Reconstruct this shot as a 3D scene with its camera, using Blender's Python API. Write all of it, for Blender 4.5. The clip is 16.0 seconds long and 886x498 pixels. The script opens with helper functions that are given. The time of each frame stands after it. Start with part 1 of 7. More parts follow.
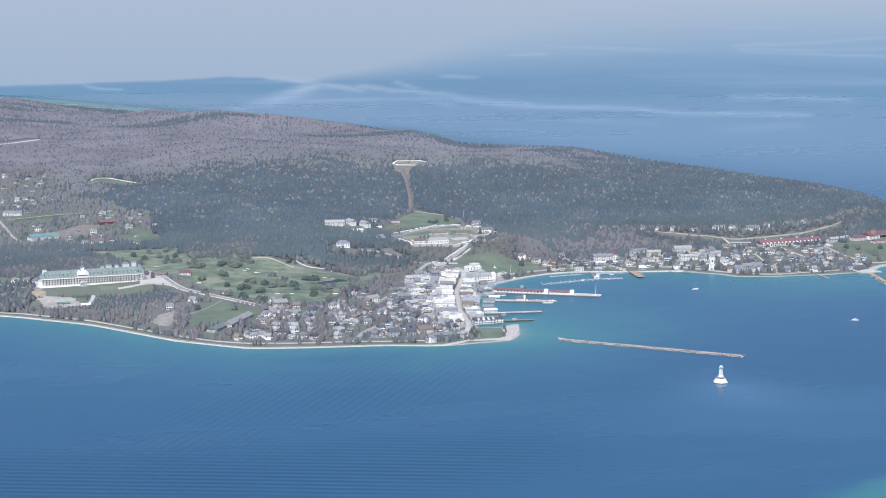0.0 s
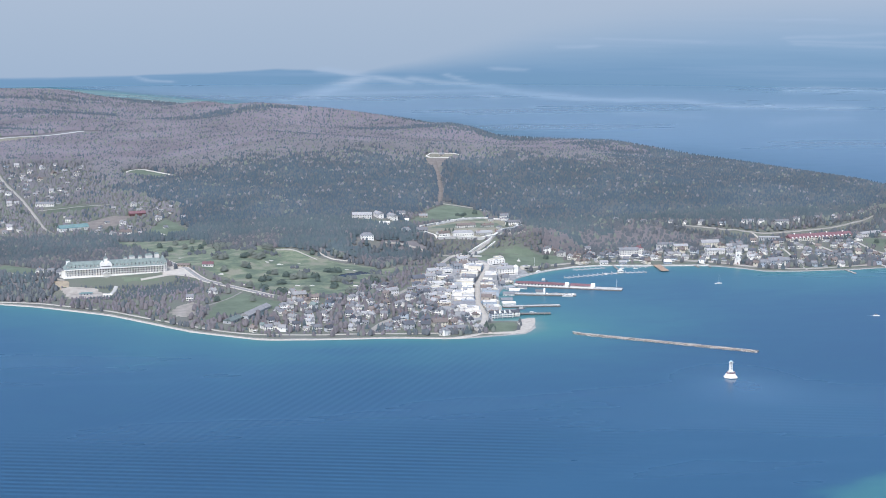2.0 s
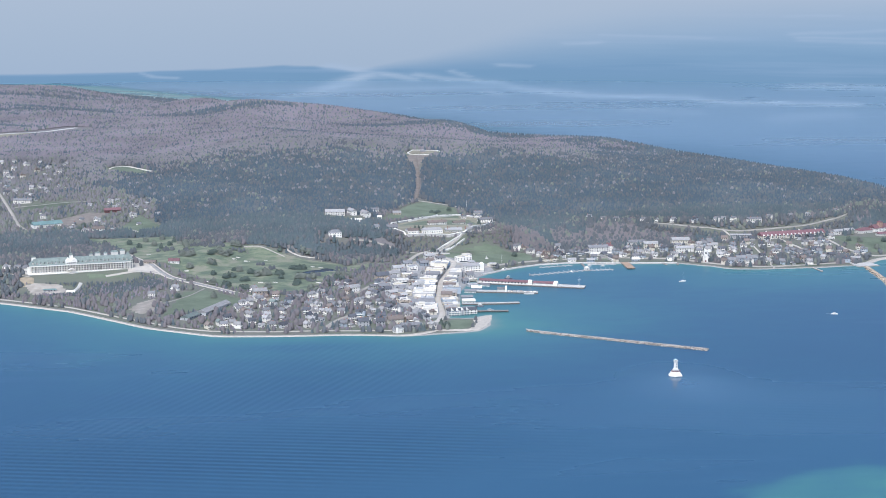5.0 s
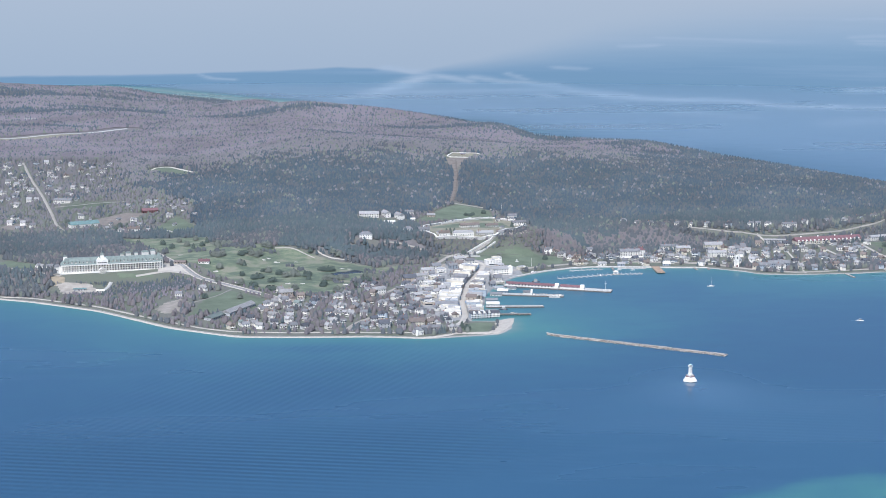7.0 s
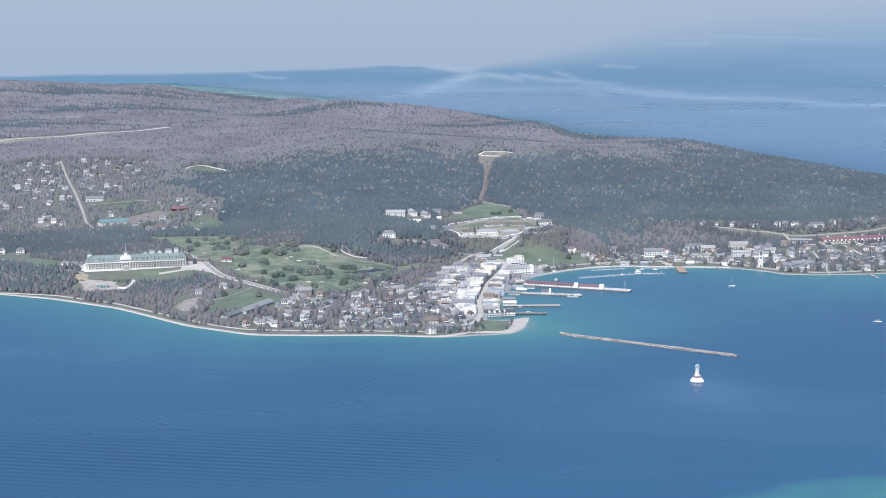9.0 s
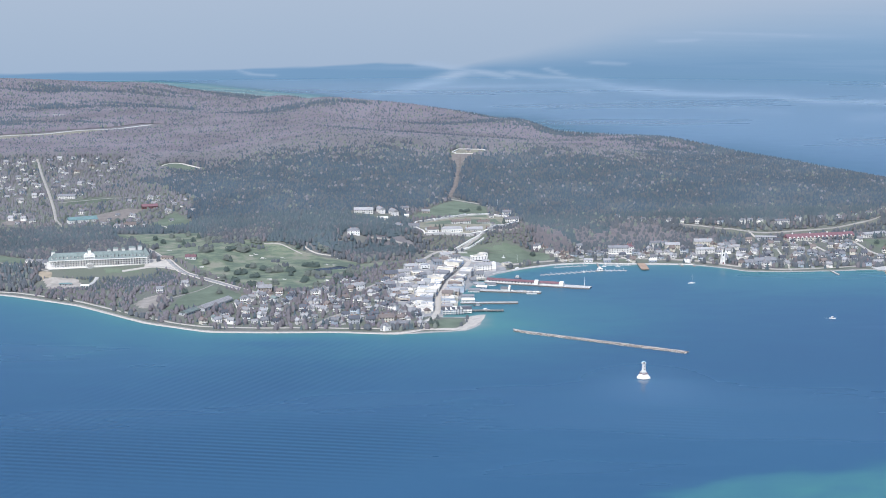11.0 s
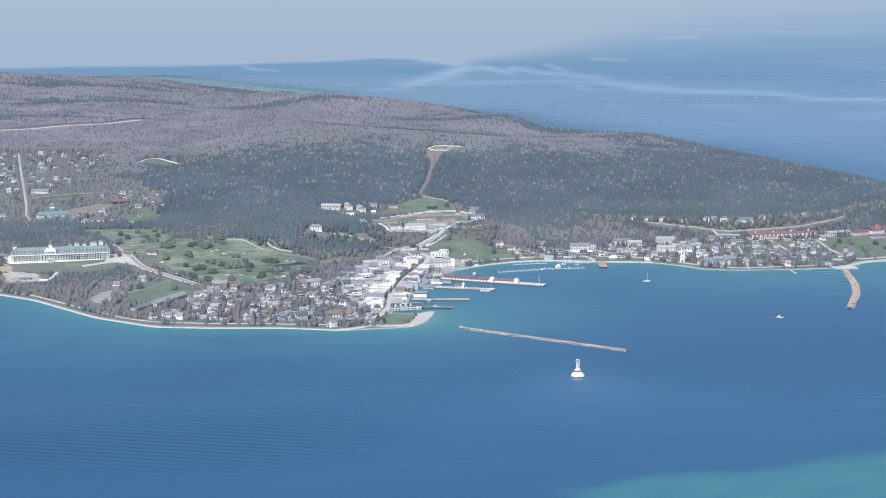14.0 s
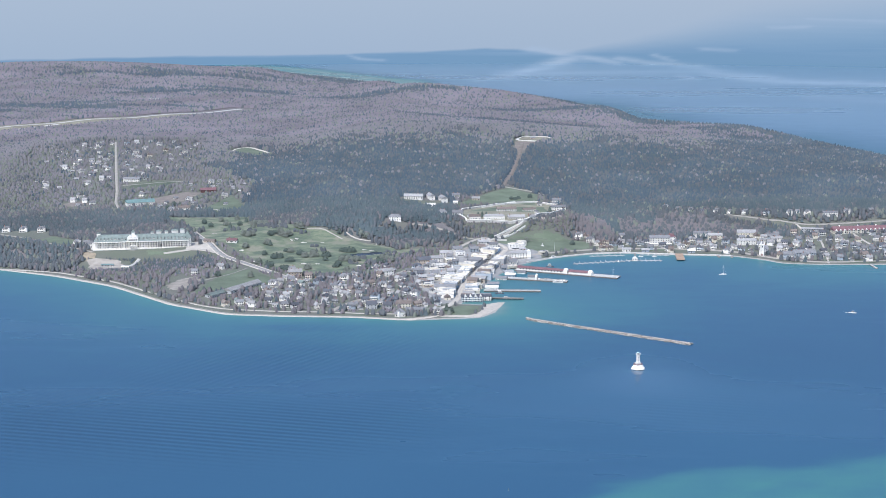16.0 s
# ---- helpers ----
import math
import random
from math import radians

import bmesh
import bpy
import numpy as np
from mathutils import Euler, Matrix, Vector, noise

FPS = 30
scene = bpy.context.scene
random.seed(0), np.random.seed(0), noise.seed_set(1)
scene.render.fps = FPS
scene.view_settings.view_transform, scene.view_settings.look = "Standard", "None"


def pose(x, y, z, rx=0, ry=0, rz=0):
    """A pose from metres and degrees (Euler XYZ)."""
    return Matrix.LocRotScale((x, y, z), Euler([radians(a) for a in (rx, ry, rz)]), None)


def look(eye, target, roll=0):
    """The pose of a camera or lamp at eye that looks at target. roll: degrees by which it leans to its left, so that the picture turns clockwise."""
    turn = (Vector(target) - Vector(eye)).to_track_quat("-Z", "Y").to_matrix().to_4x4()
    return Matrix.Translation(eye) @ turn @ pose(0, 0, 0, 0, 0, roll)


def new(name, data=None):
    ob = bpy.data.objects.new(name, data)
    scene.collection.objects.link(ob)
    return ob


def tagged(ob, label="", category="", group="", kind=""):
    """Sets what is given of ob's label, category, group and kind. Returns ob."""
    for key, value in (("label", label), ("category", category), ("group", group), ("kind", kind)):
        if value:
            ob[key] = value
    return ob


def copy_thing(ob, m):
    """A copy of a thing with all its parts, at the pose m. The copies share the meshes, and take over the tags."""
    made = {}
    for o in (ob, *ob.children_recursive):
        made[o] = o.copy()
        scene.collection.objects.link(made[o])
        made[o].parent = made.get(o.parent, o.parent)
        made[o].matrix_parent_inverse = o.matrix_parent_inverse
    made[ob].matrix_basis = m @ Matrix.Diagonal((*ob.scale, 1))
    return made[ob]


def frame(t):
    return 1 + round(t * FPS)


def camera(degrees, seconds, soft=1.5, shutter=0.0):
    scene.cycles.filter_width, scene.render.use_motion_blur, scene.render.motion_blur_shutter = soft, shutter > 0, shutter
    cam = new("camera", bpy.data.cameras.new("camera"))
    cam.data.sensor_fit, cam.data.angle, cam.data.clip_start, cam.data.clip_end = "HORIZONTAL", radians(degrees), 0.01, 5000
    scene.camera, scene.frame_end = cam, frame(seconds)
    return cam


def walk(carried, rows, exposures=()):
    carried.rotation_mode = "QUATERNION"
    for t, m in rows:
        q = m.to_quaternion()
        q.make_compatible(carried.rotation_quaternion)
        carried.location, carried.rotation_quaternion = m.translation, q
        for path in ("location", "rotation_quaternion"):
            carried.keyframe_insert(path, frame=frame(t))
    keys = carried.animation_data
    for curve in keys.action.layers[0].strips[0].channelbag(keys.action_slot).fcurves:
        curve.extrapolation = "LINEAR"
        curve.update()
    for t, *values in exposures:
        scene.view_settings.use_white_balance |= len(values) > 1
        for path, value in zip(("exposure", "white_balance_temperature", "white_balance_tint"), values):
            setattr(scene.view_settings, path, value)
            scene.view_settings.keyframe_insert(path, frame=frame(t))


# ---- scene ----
K = 0.62  # metres to one plan unit: real metres shrunk to fit the camera's clipping

cam = camera(30.0, 16.0, soft=0.7)
walk(cam, [
    (0, pose(-511.5, -1330.7, 353.3, 80.439, 0, -11.210) @ pose(0, 0, 0, 0, 0, 0.302)),
    (0.5, pose(-499.3, -1332.9, 353.4, 80.402, 0, -10.102) @ pose(0, 0, 0, 0, 0, 0.325)),
    (1, pose(-487.2, -1335.0, 353.6, 80.356, 0, -9.215) @ pose(0, 0, 0, 0, 0, 0.231)),
    (1.5, pose(-475.3, -1337.3, 353.9, 80.256, 0, -9.025) @ pose(0, 0, 0, 0, 0, 0.238)),
    (2, pose(-463.5, -1339.7, 354.3, 80.158, 0, -8.925) @ pose(0, 0, 0, 0, 0, 0.206)),
    (2.5, pose(-451.6, -1342.3, 354.7, 80.146, 0, -8.871) @ pose(0, 0, 0, 0, 0, 0.225)),
    (3, pose(-439.8, -1344.9, 355.1, 80.156, 0, -8.815) @ pose(0, 0, 0, 0, 0, 0.254)),
    (3.5, pose(-427.8, -1347.6, 355.5, 80.123, 0, -8.721) @ pose(0, 0, 0, 0, 0, 0.181)),
    (6, pose(-367.8, -1359.5, 358.3, 79.969, 0, -6.956) @ pose(0, 0, 0, 0, 0, 0.177)),
    (6.5, pose(-355.6, -1361.6, 358.5, 80.040, 0, -6.343) @ pose(0, 0, 0, 0, 0, 0.179)),
    (7, pose(-343.4, -1363.6, 358.8, 80.061, 0, -5.376) @ pose(0, 0, 0, 0, 0, 0.153)),
    (7.5, pose(-331.2, -1365.7, 359.2, 80.044, 0, -4.184) @ pose(0, 0, 0, 0, 0, 0.070)),
    (8, pose(-318.8, -1367.8, 359.7, 80.092, 0, -3.507) @ pose(0, 0, 0, 0, 0, 0.018)),
    (8.5, pose(-306.4, -1370.1, 360.3, 80.028, 0, -3.221) @ pose(0, 0, 0, 0, 0, -0.008)),
    (9, pose(-294.0, -1372.4, 361.0, 79.984, 0, -3.101) @ pose(0, 0, 0, 0, 0, -0.050)),
    (11.5, pose(-229.0, -1386.0, 364.1, 79.847, 0, -2.692) @ pose(0, 0, 0, 0, 0, -0.147)),
    (12, pose(-215.6, -1388.3, 364.8, 79.842, 0, -2.523) @ pose(0, 0, 0, 0, 0, -0.156)),
    (12.5, pose(-202.1, -1390.5, 365.5, 79.812, 0, -2.418) @ pose(0, 0, 0, 0, 0, -0.211)),
    (13, pose(-188.7, -1392.7, 366.2, 79.761, 0, -2.382) @ pose(0, 0, 0, 0, 0, -0.118)),
    (13.5, pose(-175.4, -1394.6, 367.0, 79.713, 0, -2.328) @ pose(0, 0, 0, 0, 0, -0.056)),
    (14, pose(-162.2, -1396.3, 367.8, 79.672, 0, -1.828) @ pose(0, 0, 0, 0, 0, -0.024)),
    (14.5, pose(-149.0, -1397.8, 368.5, 79.601, 0, -1.108) @ pose(0, 0, 0, 0, 0, -0.039)),
    (15, pose(-135.7, -1399.2, 369.1, 79.385, 0, 0.557) @ pose(0, 0, 0, 0, 0, -0.078)),
    (15.5, pose(-122.4, -1400.4, 369.7, 79.306, 0, 2.116) @ pose(0, 0, 0, 0, 0, -0.210)),
    (16, pose(-109.1, -1401.6, 370.3, 79.310, 0, 2.468) @ pose(0, 0, 0, 0, 0, -0.235)),
], exposures=[(0, 0.38, 5815, 10), (16, 0.39, 5830, 10)])

# ---- daylight ----
SUN_HEIGHT, SUN_TURN = 56, 208  # degrees over the horizon, and clockwise from north
world = bpy.data.worlds.new("sky")
scene.world = world
world.use_nodes = True
sky = world.node_tree.nodes.new("ShaderNodeTexSky")
sky.sky_type, sky.sun_disc = "NISHITA", False
sky.sun_elevation, sky.sun_rotation = radians(SUN_HEIGHT), radians(SUN_TURN)
sky.air_density, sky.dust_density, sky.ozone_density = 1.0, 2.0, 1.0
back = world.node_tree.nodes["Background"]
back.inputs["Strength"].default_value = 0.15
world.node_tree.links.new(sky.outputs[0], back.inputs["Color"])
sun = new("sun", bpy.data.lights.new("sun", "SUN"))
sun.data.energy, sun.data.angle, sun.data.color = 2.7, radians(0.6), (1.0, 0.96, 0.90)
sun.matrix_world = look((1000 * math.sin(radians(SUN_TURN)), 1000 * math.cos(radians(SUN_TURN)), 1000 * math.tan(radians(SUN_HEIGHT))), (0, 0, 0))

# ---- materials ----
def material(name, rough=0.8, metal=0.0):
    m = bpy.data.materials.new(name)
    m.use_nodes = True
    n, l = m.node_tree.nodes, m.node_tree.links
    b = n["Principled BSDF"]
    b.inputs["Roughness"].default_value, b.inputs["Metallic"].default_value = rough, metal
    return m, n, l, b


def math_node(n, l, op, a, b=None, clamp=False):
    k = n.new("ShaderNodeMath")
    k.operation, k.use_clamp = op, clamp
    for i, v in enumerate((a, b)):
        if v is None:
            continue
        if isinstance(v, (int, float)):
            k.inputs[i].default_value = v
        else:
            l.new(v, k.inputs[i])
    return k.outputs[0]


def mixed(n, l, f, a, b):
    k = n.new("ShaderNodeMix")
    k.data_type = "RGBA"
    for i, v in ((0, f), (6, a), (7, b)):
        if isinstance(v, (int, float)):
            k.inputs[i].default_value = v
        elif isinstance(v, tuple):
            k.inputs[i].default_value = (*v, 1)
        else:
            l.new(v, k.inputs[i])
    return k.outputs[2]


def ramp(n, l, f, *stops):
    k = n.new("ShaderNodeValToRGB")
    e = k.color_ramp.elements
    while len(e) < len(stops):
        e.new(0.5)
    for s, (p, c) in zip(e, stops):
        s.position, s.color = p, (*c, 1) if isinstance(c, tuple) else (c, c, c, 1)
    l.new(f, k.inputs[0])
    return k.outputs[0]


def grain(n, l, size, detail=4, stretch=None, turn=0, rough=0.6):
    """Noise on object space, with patches of that size in metres."""
    t = n.new("ShaderNodeTexCoord")
    k = n.new("ShaderNodeTexNoise")
    k.inputs["Scale"].default_value, k.inputs["Detail"].default_value, k.inputs["Roughness"].default_value = 1 / size, detail, rough
    src = t.outputs["Object"]
    if stretch:
        mp = n.new("ShaderNodeMapping")
        mp.inputs["Scale"].default_value = stretch
        mp.inputs["Rotation"].default_value = (0, 0, radians(turn))
        l.new(src, mp.inputs[0])
        src = mp.outputs[0]
    l.new(src, k.inputs["Vector"])
    return k.outputs["Fac"]


def bumped(n, l, b, height, depth, strength=1.0):
    k = n.new("ShaderNodeBump")
    k.inputs["Distance"].default_value, k.inputs["Strength"].default_value = depth, strength
    l.new(height, k.inputs["Height"])
    l.new(k.outputs[0], b.inputs["Normal"])


def plain(name, colour, rough=0.8, metal=0.0, spread=0.25, size=2.0, fine=0.3):
    """A worn surface of one colour: patches, fine grain, and a shade of its own for each object."""
    m, n, l, b = material(name, rough, metal)
    dark = tuple(c * (1 - spread) for c in colour)
    light = tuple(min(1, c * (1 + spread * 0.7)) for c in colour)
    c = ramp(n, l, grain(n, l, size), (0.3, dark), (0.7, light))
    g = grain(n, l, fine, 2)
    c = mixed(n, l, math_node(n, l, "MULTIPLY", g, 0.35), c, tuple(v * 0.6 for v in colour))
    info = n.new("ShaderNodeObjectInfo")
    hsv = n.new("ShaderNodeHueSaturation")
    l.new(c, hsv.inputs["Color"])
    l.new(math_node(n, l, "ADD", math_node(n, l, "MULTIPLY", info.outputs["Random"], 0.4), 0.8), hsv.inputs["Value"])
    l.new(hsv.outputs[0], b.inputs["Base Color"])
    bumped(n, l, b, g, 0.02)
    return m


def foliage(name, colours, rough=0.9, spread=0.2):
    """Foliage: shades from tree to tree and from stand to stand, with a little from clump to clump."""
    m, n, l, b = material(name, rough)
    g = n.new("ShaderNodeNewGeometry")
    pick = math_node(n, l, "ADD", math_node(n, l, "MULTIPLY", grain(n, l, 5.5, 2), 0.85), math_node(n, l, "MULTIPLY", g.outputs["Random Per Island"], 0.10))
    last = len(colours) - 1
    c = ramp(n, l, pick, *[(0.30 + 0.40 * i / last, c) for i, c in enumerate(colours)])
    wide = ramp(n, l, grain(n, l, 110, 3), (0.35, 1 - spread), (0.65, 1.0))
    k = n.new("ShaderNodeMix")
    k.data_type, k.blend_type = "RGBA", "MULTIPLY"
    k.inputs[0].default_value = 1
    l.new(c, k.inputs[6])
    l.new(wide, k.inputs[7])
    l.new(k.outputs[2], b.inputs["Base Color"])
    b.inputs["Specular IOR Level"].default_value = 0.15
    # normals are bent up and southward to imitate the haze-flattened shading of crowns
    soft = n.new("ShaderNodeVectorMath")
    soft.operation = "MULTIPLY_ADD"
    soft.inputs[1].default_value, soft.inputs[2].default_value = (0.20, 0.20, 0.20), (0, -0.25, 0.75)
    l.new(g.outputs["Normal"], soft.inputs[0])
    unit = n.new("ShaderNodeVectorMath")
    unit.operation = "NORMALIZE"
    l.new(soft.outputs[0], unit.inputs[0])
    l.new(unit.outputs[0], b.inputs["Normal"])
    return m


# Distance haze is mixed into these colours; farther stands are bluer, hardwoods paler too.
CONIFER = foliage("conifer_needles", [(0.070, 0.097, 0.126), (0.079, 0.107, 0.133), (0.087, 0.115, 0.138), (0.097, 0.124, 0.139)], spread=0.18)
# Same conifers with less haze blue in the colour, mainly for nearer slopes.
LOW_HAZE_CONIFER = foliage("low_haze_conifer", [(0.081, 0.108, 0.123), (0.092, 0.119, 0.131), (0.101, 0.127, 0.134), (0.114, 0.139, 0.133)], spread=0.22)
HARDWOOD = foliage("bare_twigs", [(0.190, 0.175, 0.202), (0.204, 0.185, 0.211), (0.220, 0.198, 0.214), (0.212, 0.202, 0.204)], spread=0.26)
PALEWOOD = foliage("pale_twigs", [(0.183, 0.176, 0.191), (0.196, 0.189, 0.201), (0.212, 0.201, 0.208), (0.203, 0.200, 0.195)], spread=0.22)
BRUSHWOOD = foliage("brush_twigs", [(0.153, 0.144, 0.153), (0.168, 0.156, 0.162), (0.188, 0.168, 0.171), (0.173, 0.164, 0.158)], spread=0.2)
# Grey hardwoods, darkened and blued towards the conifers to imitate haze.
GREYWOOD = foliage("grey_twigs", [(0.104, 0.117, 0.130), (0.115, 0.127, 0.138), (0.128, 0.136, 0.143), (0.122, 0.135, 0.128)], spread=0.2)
GROVE = foliage("lawn_tree_sprays", [(0.088, 0.116, 0.104), (0.100, 0.128, 0.112), (0.112, 0.138, 0.118), (0.126, 0.146, 0.124)], spread=0.15)
BUDDING = foliage("budding_twigs", [(0.156, 0.176, 0.148), (0.169, 0.188, 0.158), (0.176, 0.188, 0.164), (0.161, 0.183, 0.140)], spread=0.12)


def land_material():
    """Leaf litter, rough grass and bare soil; shingle where the waves reach."""
    m, n, l, b = material("island_ground", 0.95)
    g = n.new("ShaderNodeNewGeometry")
    z = n.new("ShaderNodeSeparateXYZ")
    l.new(g.outputs["Position"], z.inputs[0])
    grass = ramp(n, l, grain(n, l, 60, 5), (0.33, (0.150, 0.142, 0.126)), (0.46, (0.136, 0.142, 0.114)), (0.60, (0.120, 0.138, 0.098)))
    fine = grain(n, l, 2.5, 3)
    grass = mixed(n, l, math_node(n, l, "MULTIPLY", fine, 0.6), grass, (0.145, 0.145, 0.125))
    a = n.new("ShaderNodeAttribute")
    a.attribute_name = "wooded"
    litter = ramp(n, l, grain(n, l, 8, 4), (0.3, (0.135, 0.128, 0.128)), (0.7, (0.185, 0.170, 0.168)))
    grass = mixed(n, l, a.outputs["Fac"], grass, litter)
    stones = ramp(n, l, grain(n, l, 1.5, 4), (0.3, (0.26, 0.24, 0.215)), (0.7, (0.46, 0.435, 0.40)))
    edge = math_node(n, l, "ADD", z.outputs[2], math_node(n, l, "MULTIPLY", grain(n, l, 9, 3), 0.7))
    wet = ramp(n, l, math_node(n, l, "MULTIPLY", edge, 0.2), (0.10, (1, 1, 1)), (0.19, (0, 0, 0)))
    l.new(mixed(n, l, wet, grass, stones), b.inputs["Base Color"])
    bumped(n, l, b, fine, 0.4)
    return m


LAND = land_material()
LAWN = plain("mown_lawn", (0.132, 0.160, 0.108), 0.9, spread=0.3, size=25, fine=1.5)


def turf_material():
    """Golf turf: mown green, darker rough and dry straw patches."""
    m, n, l, b = material("golf_turf", 0.9)
    c = ramp(n, l, grain(n, l, 20, 6, (1, 1.6, 1), 20), (0.40, (0.094, 0.122, 0.092)), (0.47, (0.130, 0.164, 0.108)), (0.54, (0.176, 0.204, 0.132)), (0.61, (0.245, 0.230, 0.178)))
    fine = grain(n, l, 2, 3)
    c = mixed(n, l, math_node(n, l, "MULTIPLY", fine, 0.5), c, (0.12, 0.14, 0.09))
    l.new(c, b.inputs["Base Color"])
    bumped(n, l, b, fine, 0.1)
    return m


FAIRWAY = turf_material()
PAVING = plain("pale_paving", (0.27, 0.265, 0.255), 0.9, spread=0.25, size=6)
DRY_GRASS = plain("dry_grass", (0.24, 0.225, 0.165), 0.95, spread=0.3, size=20, fine=2)
SHINGLE_BEACH = plain("beach_shingle", (0.47, 0.425, 0.365), 0.95, spread=0.25, size=3)
SAND = plain("bunker_sand", (0.60, 0.56, 0.49), 0.95, size=4)
ASPHALT = plain("pale_road", (0.42, 0.385, 0.335), 0.9, spread=0.15, size=8)
GRAVEL = plain("gravel_track", (0.32, 0.30, 0.265), 0.95, size=6)
TERRACE = plain("tan_earth", (0.35, 0.315, 0.27), 0.95, spread=0.3, size=9)
CLIFF = plain("ochre_sand", (0.42, 0.35, 0.25), 0.95, spread=0.3, size=5)
SOIL = plain("bare_soil", (0.205, 0.178, 0.155), 0.95, size=7)


def water_material():
    m, n, l, b = material("lake_water", 0.2)
    a = n.new("ShaderNodeAttribute")
    a.attribute_name = "shoal"
    patch = grain(n, l, 60, 5, (1, 2.2, 1))
    s = math_node(n, l, "ADD", a.outputs["Fac"], math_node(n, l, "MULTIPLY", math_node(n, l, "SUBTRACT", patch, 0.5), 0.30), True)
    deep = ramp(n, l, grain(n, l, 700, 3), (0.3, (0.026, 0.076, 0.143)), (0.7, (0.032, 0.093, 0.164)))
    # Body colour pales with distance: haze put into the water's colour.
    haze_tint = n.new("ShaderNodeAttribute")
    haze_tint.attribute_name = "haze_tint"
    deep = mixed(n, l, math_node(n, l, "MULTIPLY", haze_tint.outputs["Fac"], math_node(n, l, "ADD", math_node(n, l, "MULTIPLY", patch, 0.4), 0.75)), deep, (0.125, 0.215, 0.300))
    # A paler body colour stands in for sky reflected by calm slicks.
    slick_sheen = n.new("ShaderNodeAttribute")
    slick_sheen.attribute_name = "slick_sheen"
    deep = mixed(n, l, math_node(n, l, "MULTIPLY", slick_sheen.outputs["Fac"], ramp(n, l, grain(n, l, 90, 5, (0.5, 1.5, 1)), (0.35, 0.5), (0.6, 0.95))), deep, (0.26, 0.345, 0.425))
    shallow = ramp(n, l, s, (0.0, (0.029, 0.090, 0.156)), (0.35, (0.044, 0.132, 0.172)), (0.65, (0.060, 0.178, 0.178)), (0.82, (0.125, 0.205, 0.19)), (1.0, (0.24, 0.30, 0.26)))
    f = ramp(n, l, s, (0.03, (0, 0, 0)), (0.25, (1, 1, 1)))
    body = n.new("ShaderNodeBsdfDiffuse")
    l.new(mixed(n, l, f, deep, shallow), body.inputs["Color"])
    gloss = n.new("ShaderNodeBsdfGlossy")
    # calm slicks lie smooth among rippled water
    still = n.new("ShaderNodeAttribute")
    still.attribute_name = "calm"
    drift = ramp(n, l, grain(n, l, 420, 5, (0.35, 1.6, 1), 12), (0.54, (0, 0, 0)), (0.66, (1, 1, 1)))
    flat = math_node(n, l, "ADD", math_node(n, l, "MULTIPLY", still.outputs["Fac"], math_node(n, l, "ADD", patch, 0.4)), math_node(n, l, "MULTIPLY", drift, 0.35), True)
    l.new(math_node(n, l, "SUBTRACT", 0.30, math_node(n, l, "MULTIPLY", flat, 0.24)), gloss.inputs["Roughness"])
    t = n.new("ShaderNodeTexCoord")

    def train(heading, length, uneven):
        """Long crests of one wave train; heading: the way they travel, in degrees from east."""
        mp = n.new("ShaderNodeMapping")
        mp.inputs["Rotation"].default_value = (0, 0, radians(-heading))
        l.new(t.outputs["Object"], mp.inputs[0])
        w = n.new("ShaderNodeTexWave")
        w.inputs["Scale"].default_value, w.inputs["Distortion"].default_value = 0.314 / length, uneven
        w.inputs["Detail"].default_value, w.inputs["Detail Scale"].default_value = 1, 0.15
        l.new(mp.outputs[0], w.inputs["Vector"])
        return w.outputs["Fac"]

    gust = ramp(n, l, grain(n, l, 520, 3), (0.34, (0.10, 0.10, 0.10)), (0.58, (1.0, 1.0, 1.0)))
    gust = math_node(n, l, "MULTIPLY", gust, math_node(n, l, "SUBTRACT", 1.0, flat, True))
    wind = n.new("ShaderNodeAttribute")
    wind.attribute_name = "wind"
    gust = math_node(n, l, "MULTIPLY", gust, wind.outputs["Fac"])
    gust = math_node(n, l, "MULTIPLY", gust, math_node(n, l, "SUBTRACT", 1.0, math_node(n, l, "MULTIPLY", a.outputs["Fac"], 2.2), True))
    roll = n.new("ShaderNodeAttribute")
    roll.attribute_name = "swell"
    waves = math_node(n, l, "ADD", math_node(n, l, "MULTIPLY", train(149, 8, 1.6), math_node(n, l, "MULTIPLY", gust, 1.5)), math_node(n, l, "MULTIPLY", train(77, 8.5, 1.2), math_node(n, l, "MULTIPLY", roll.outputs["Fac"], 1.65)))
    rip = math_node(n, l, "ADD", waves, math_node(n, l, "MULTIPLY", grain(n, l, 5, 3, (1, 1.8, 1), 30), 0.12))
    rip = math_node(n, l, "MULTIPLY", rip, math_node(n, l, "SUBTRACT", 1.0, haze_tint.outputs["Fac"], True))
    k = n.new("ShaderNodeBump")
    k.inputs["Distance"].default_value, k.inputs["Strength"].default_value = 0.6, 1.0
    l.new(rip, k.inputs["Height"])
    l.new(k.outputs[0], gloss.inputs["Normal"])
    l.new(k.outputs[0], body.inputs["Normal"])
    sheen = n.new("ShaderNodeFresnel")
    sheen.inputs["IOR"].default_value = 1.34
    mix = n.new("ShaderNodeMixShader")
    l.new(math_node(n, l, "MULTIPLY", sheen.outputs[0], math_node(n, l, "ADD", math_node(n, l, "MULTIPLY", flat, 0.60), 0.64)), mix.inputs[0])
    l.new(body.outputs[0], mix.inputs[1])
    l.new(gloss.outputs[0], mix.inputs[2])
    l.new(mix.outputs[0], n["Material Output"].inputs["Surface"])
    n.remove(b)
    return m


WATER = water_material()


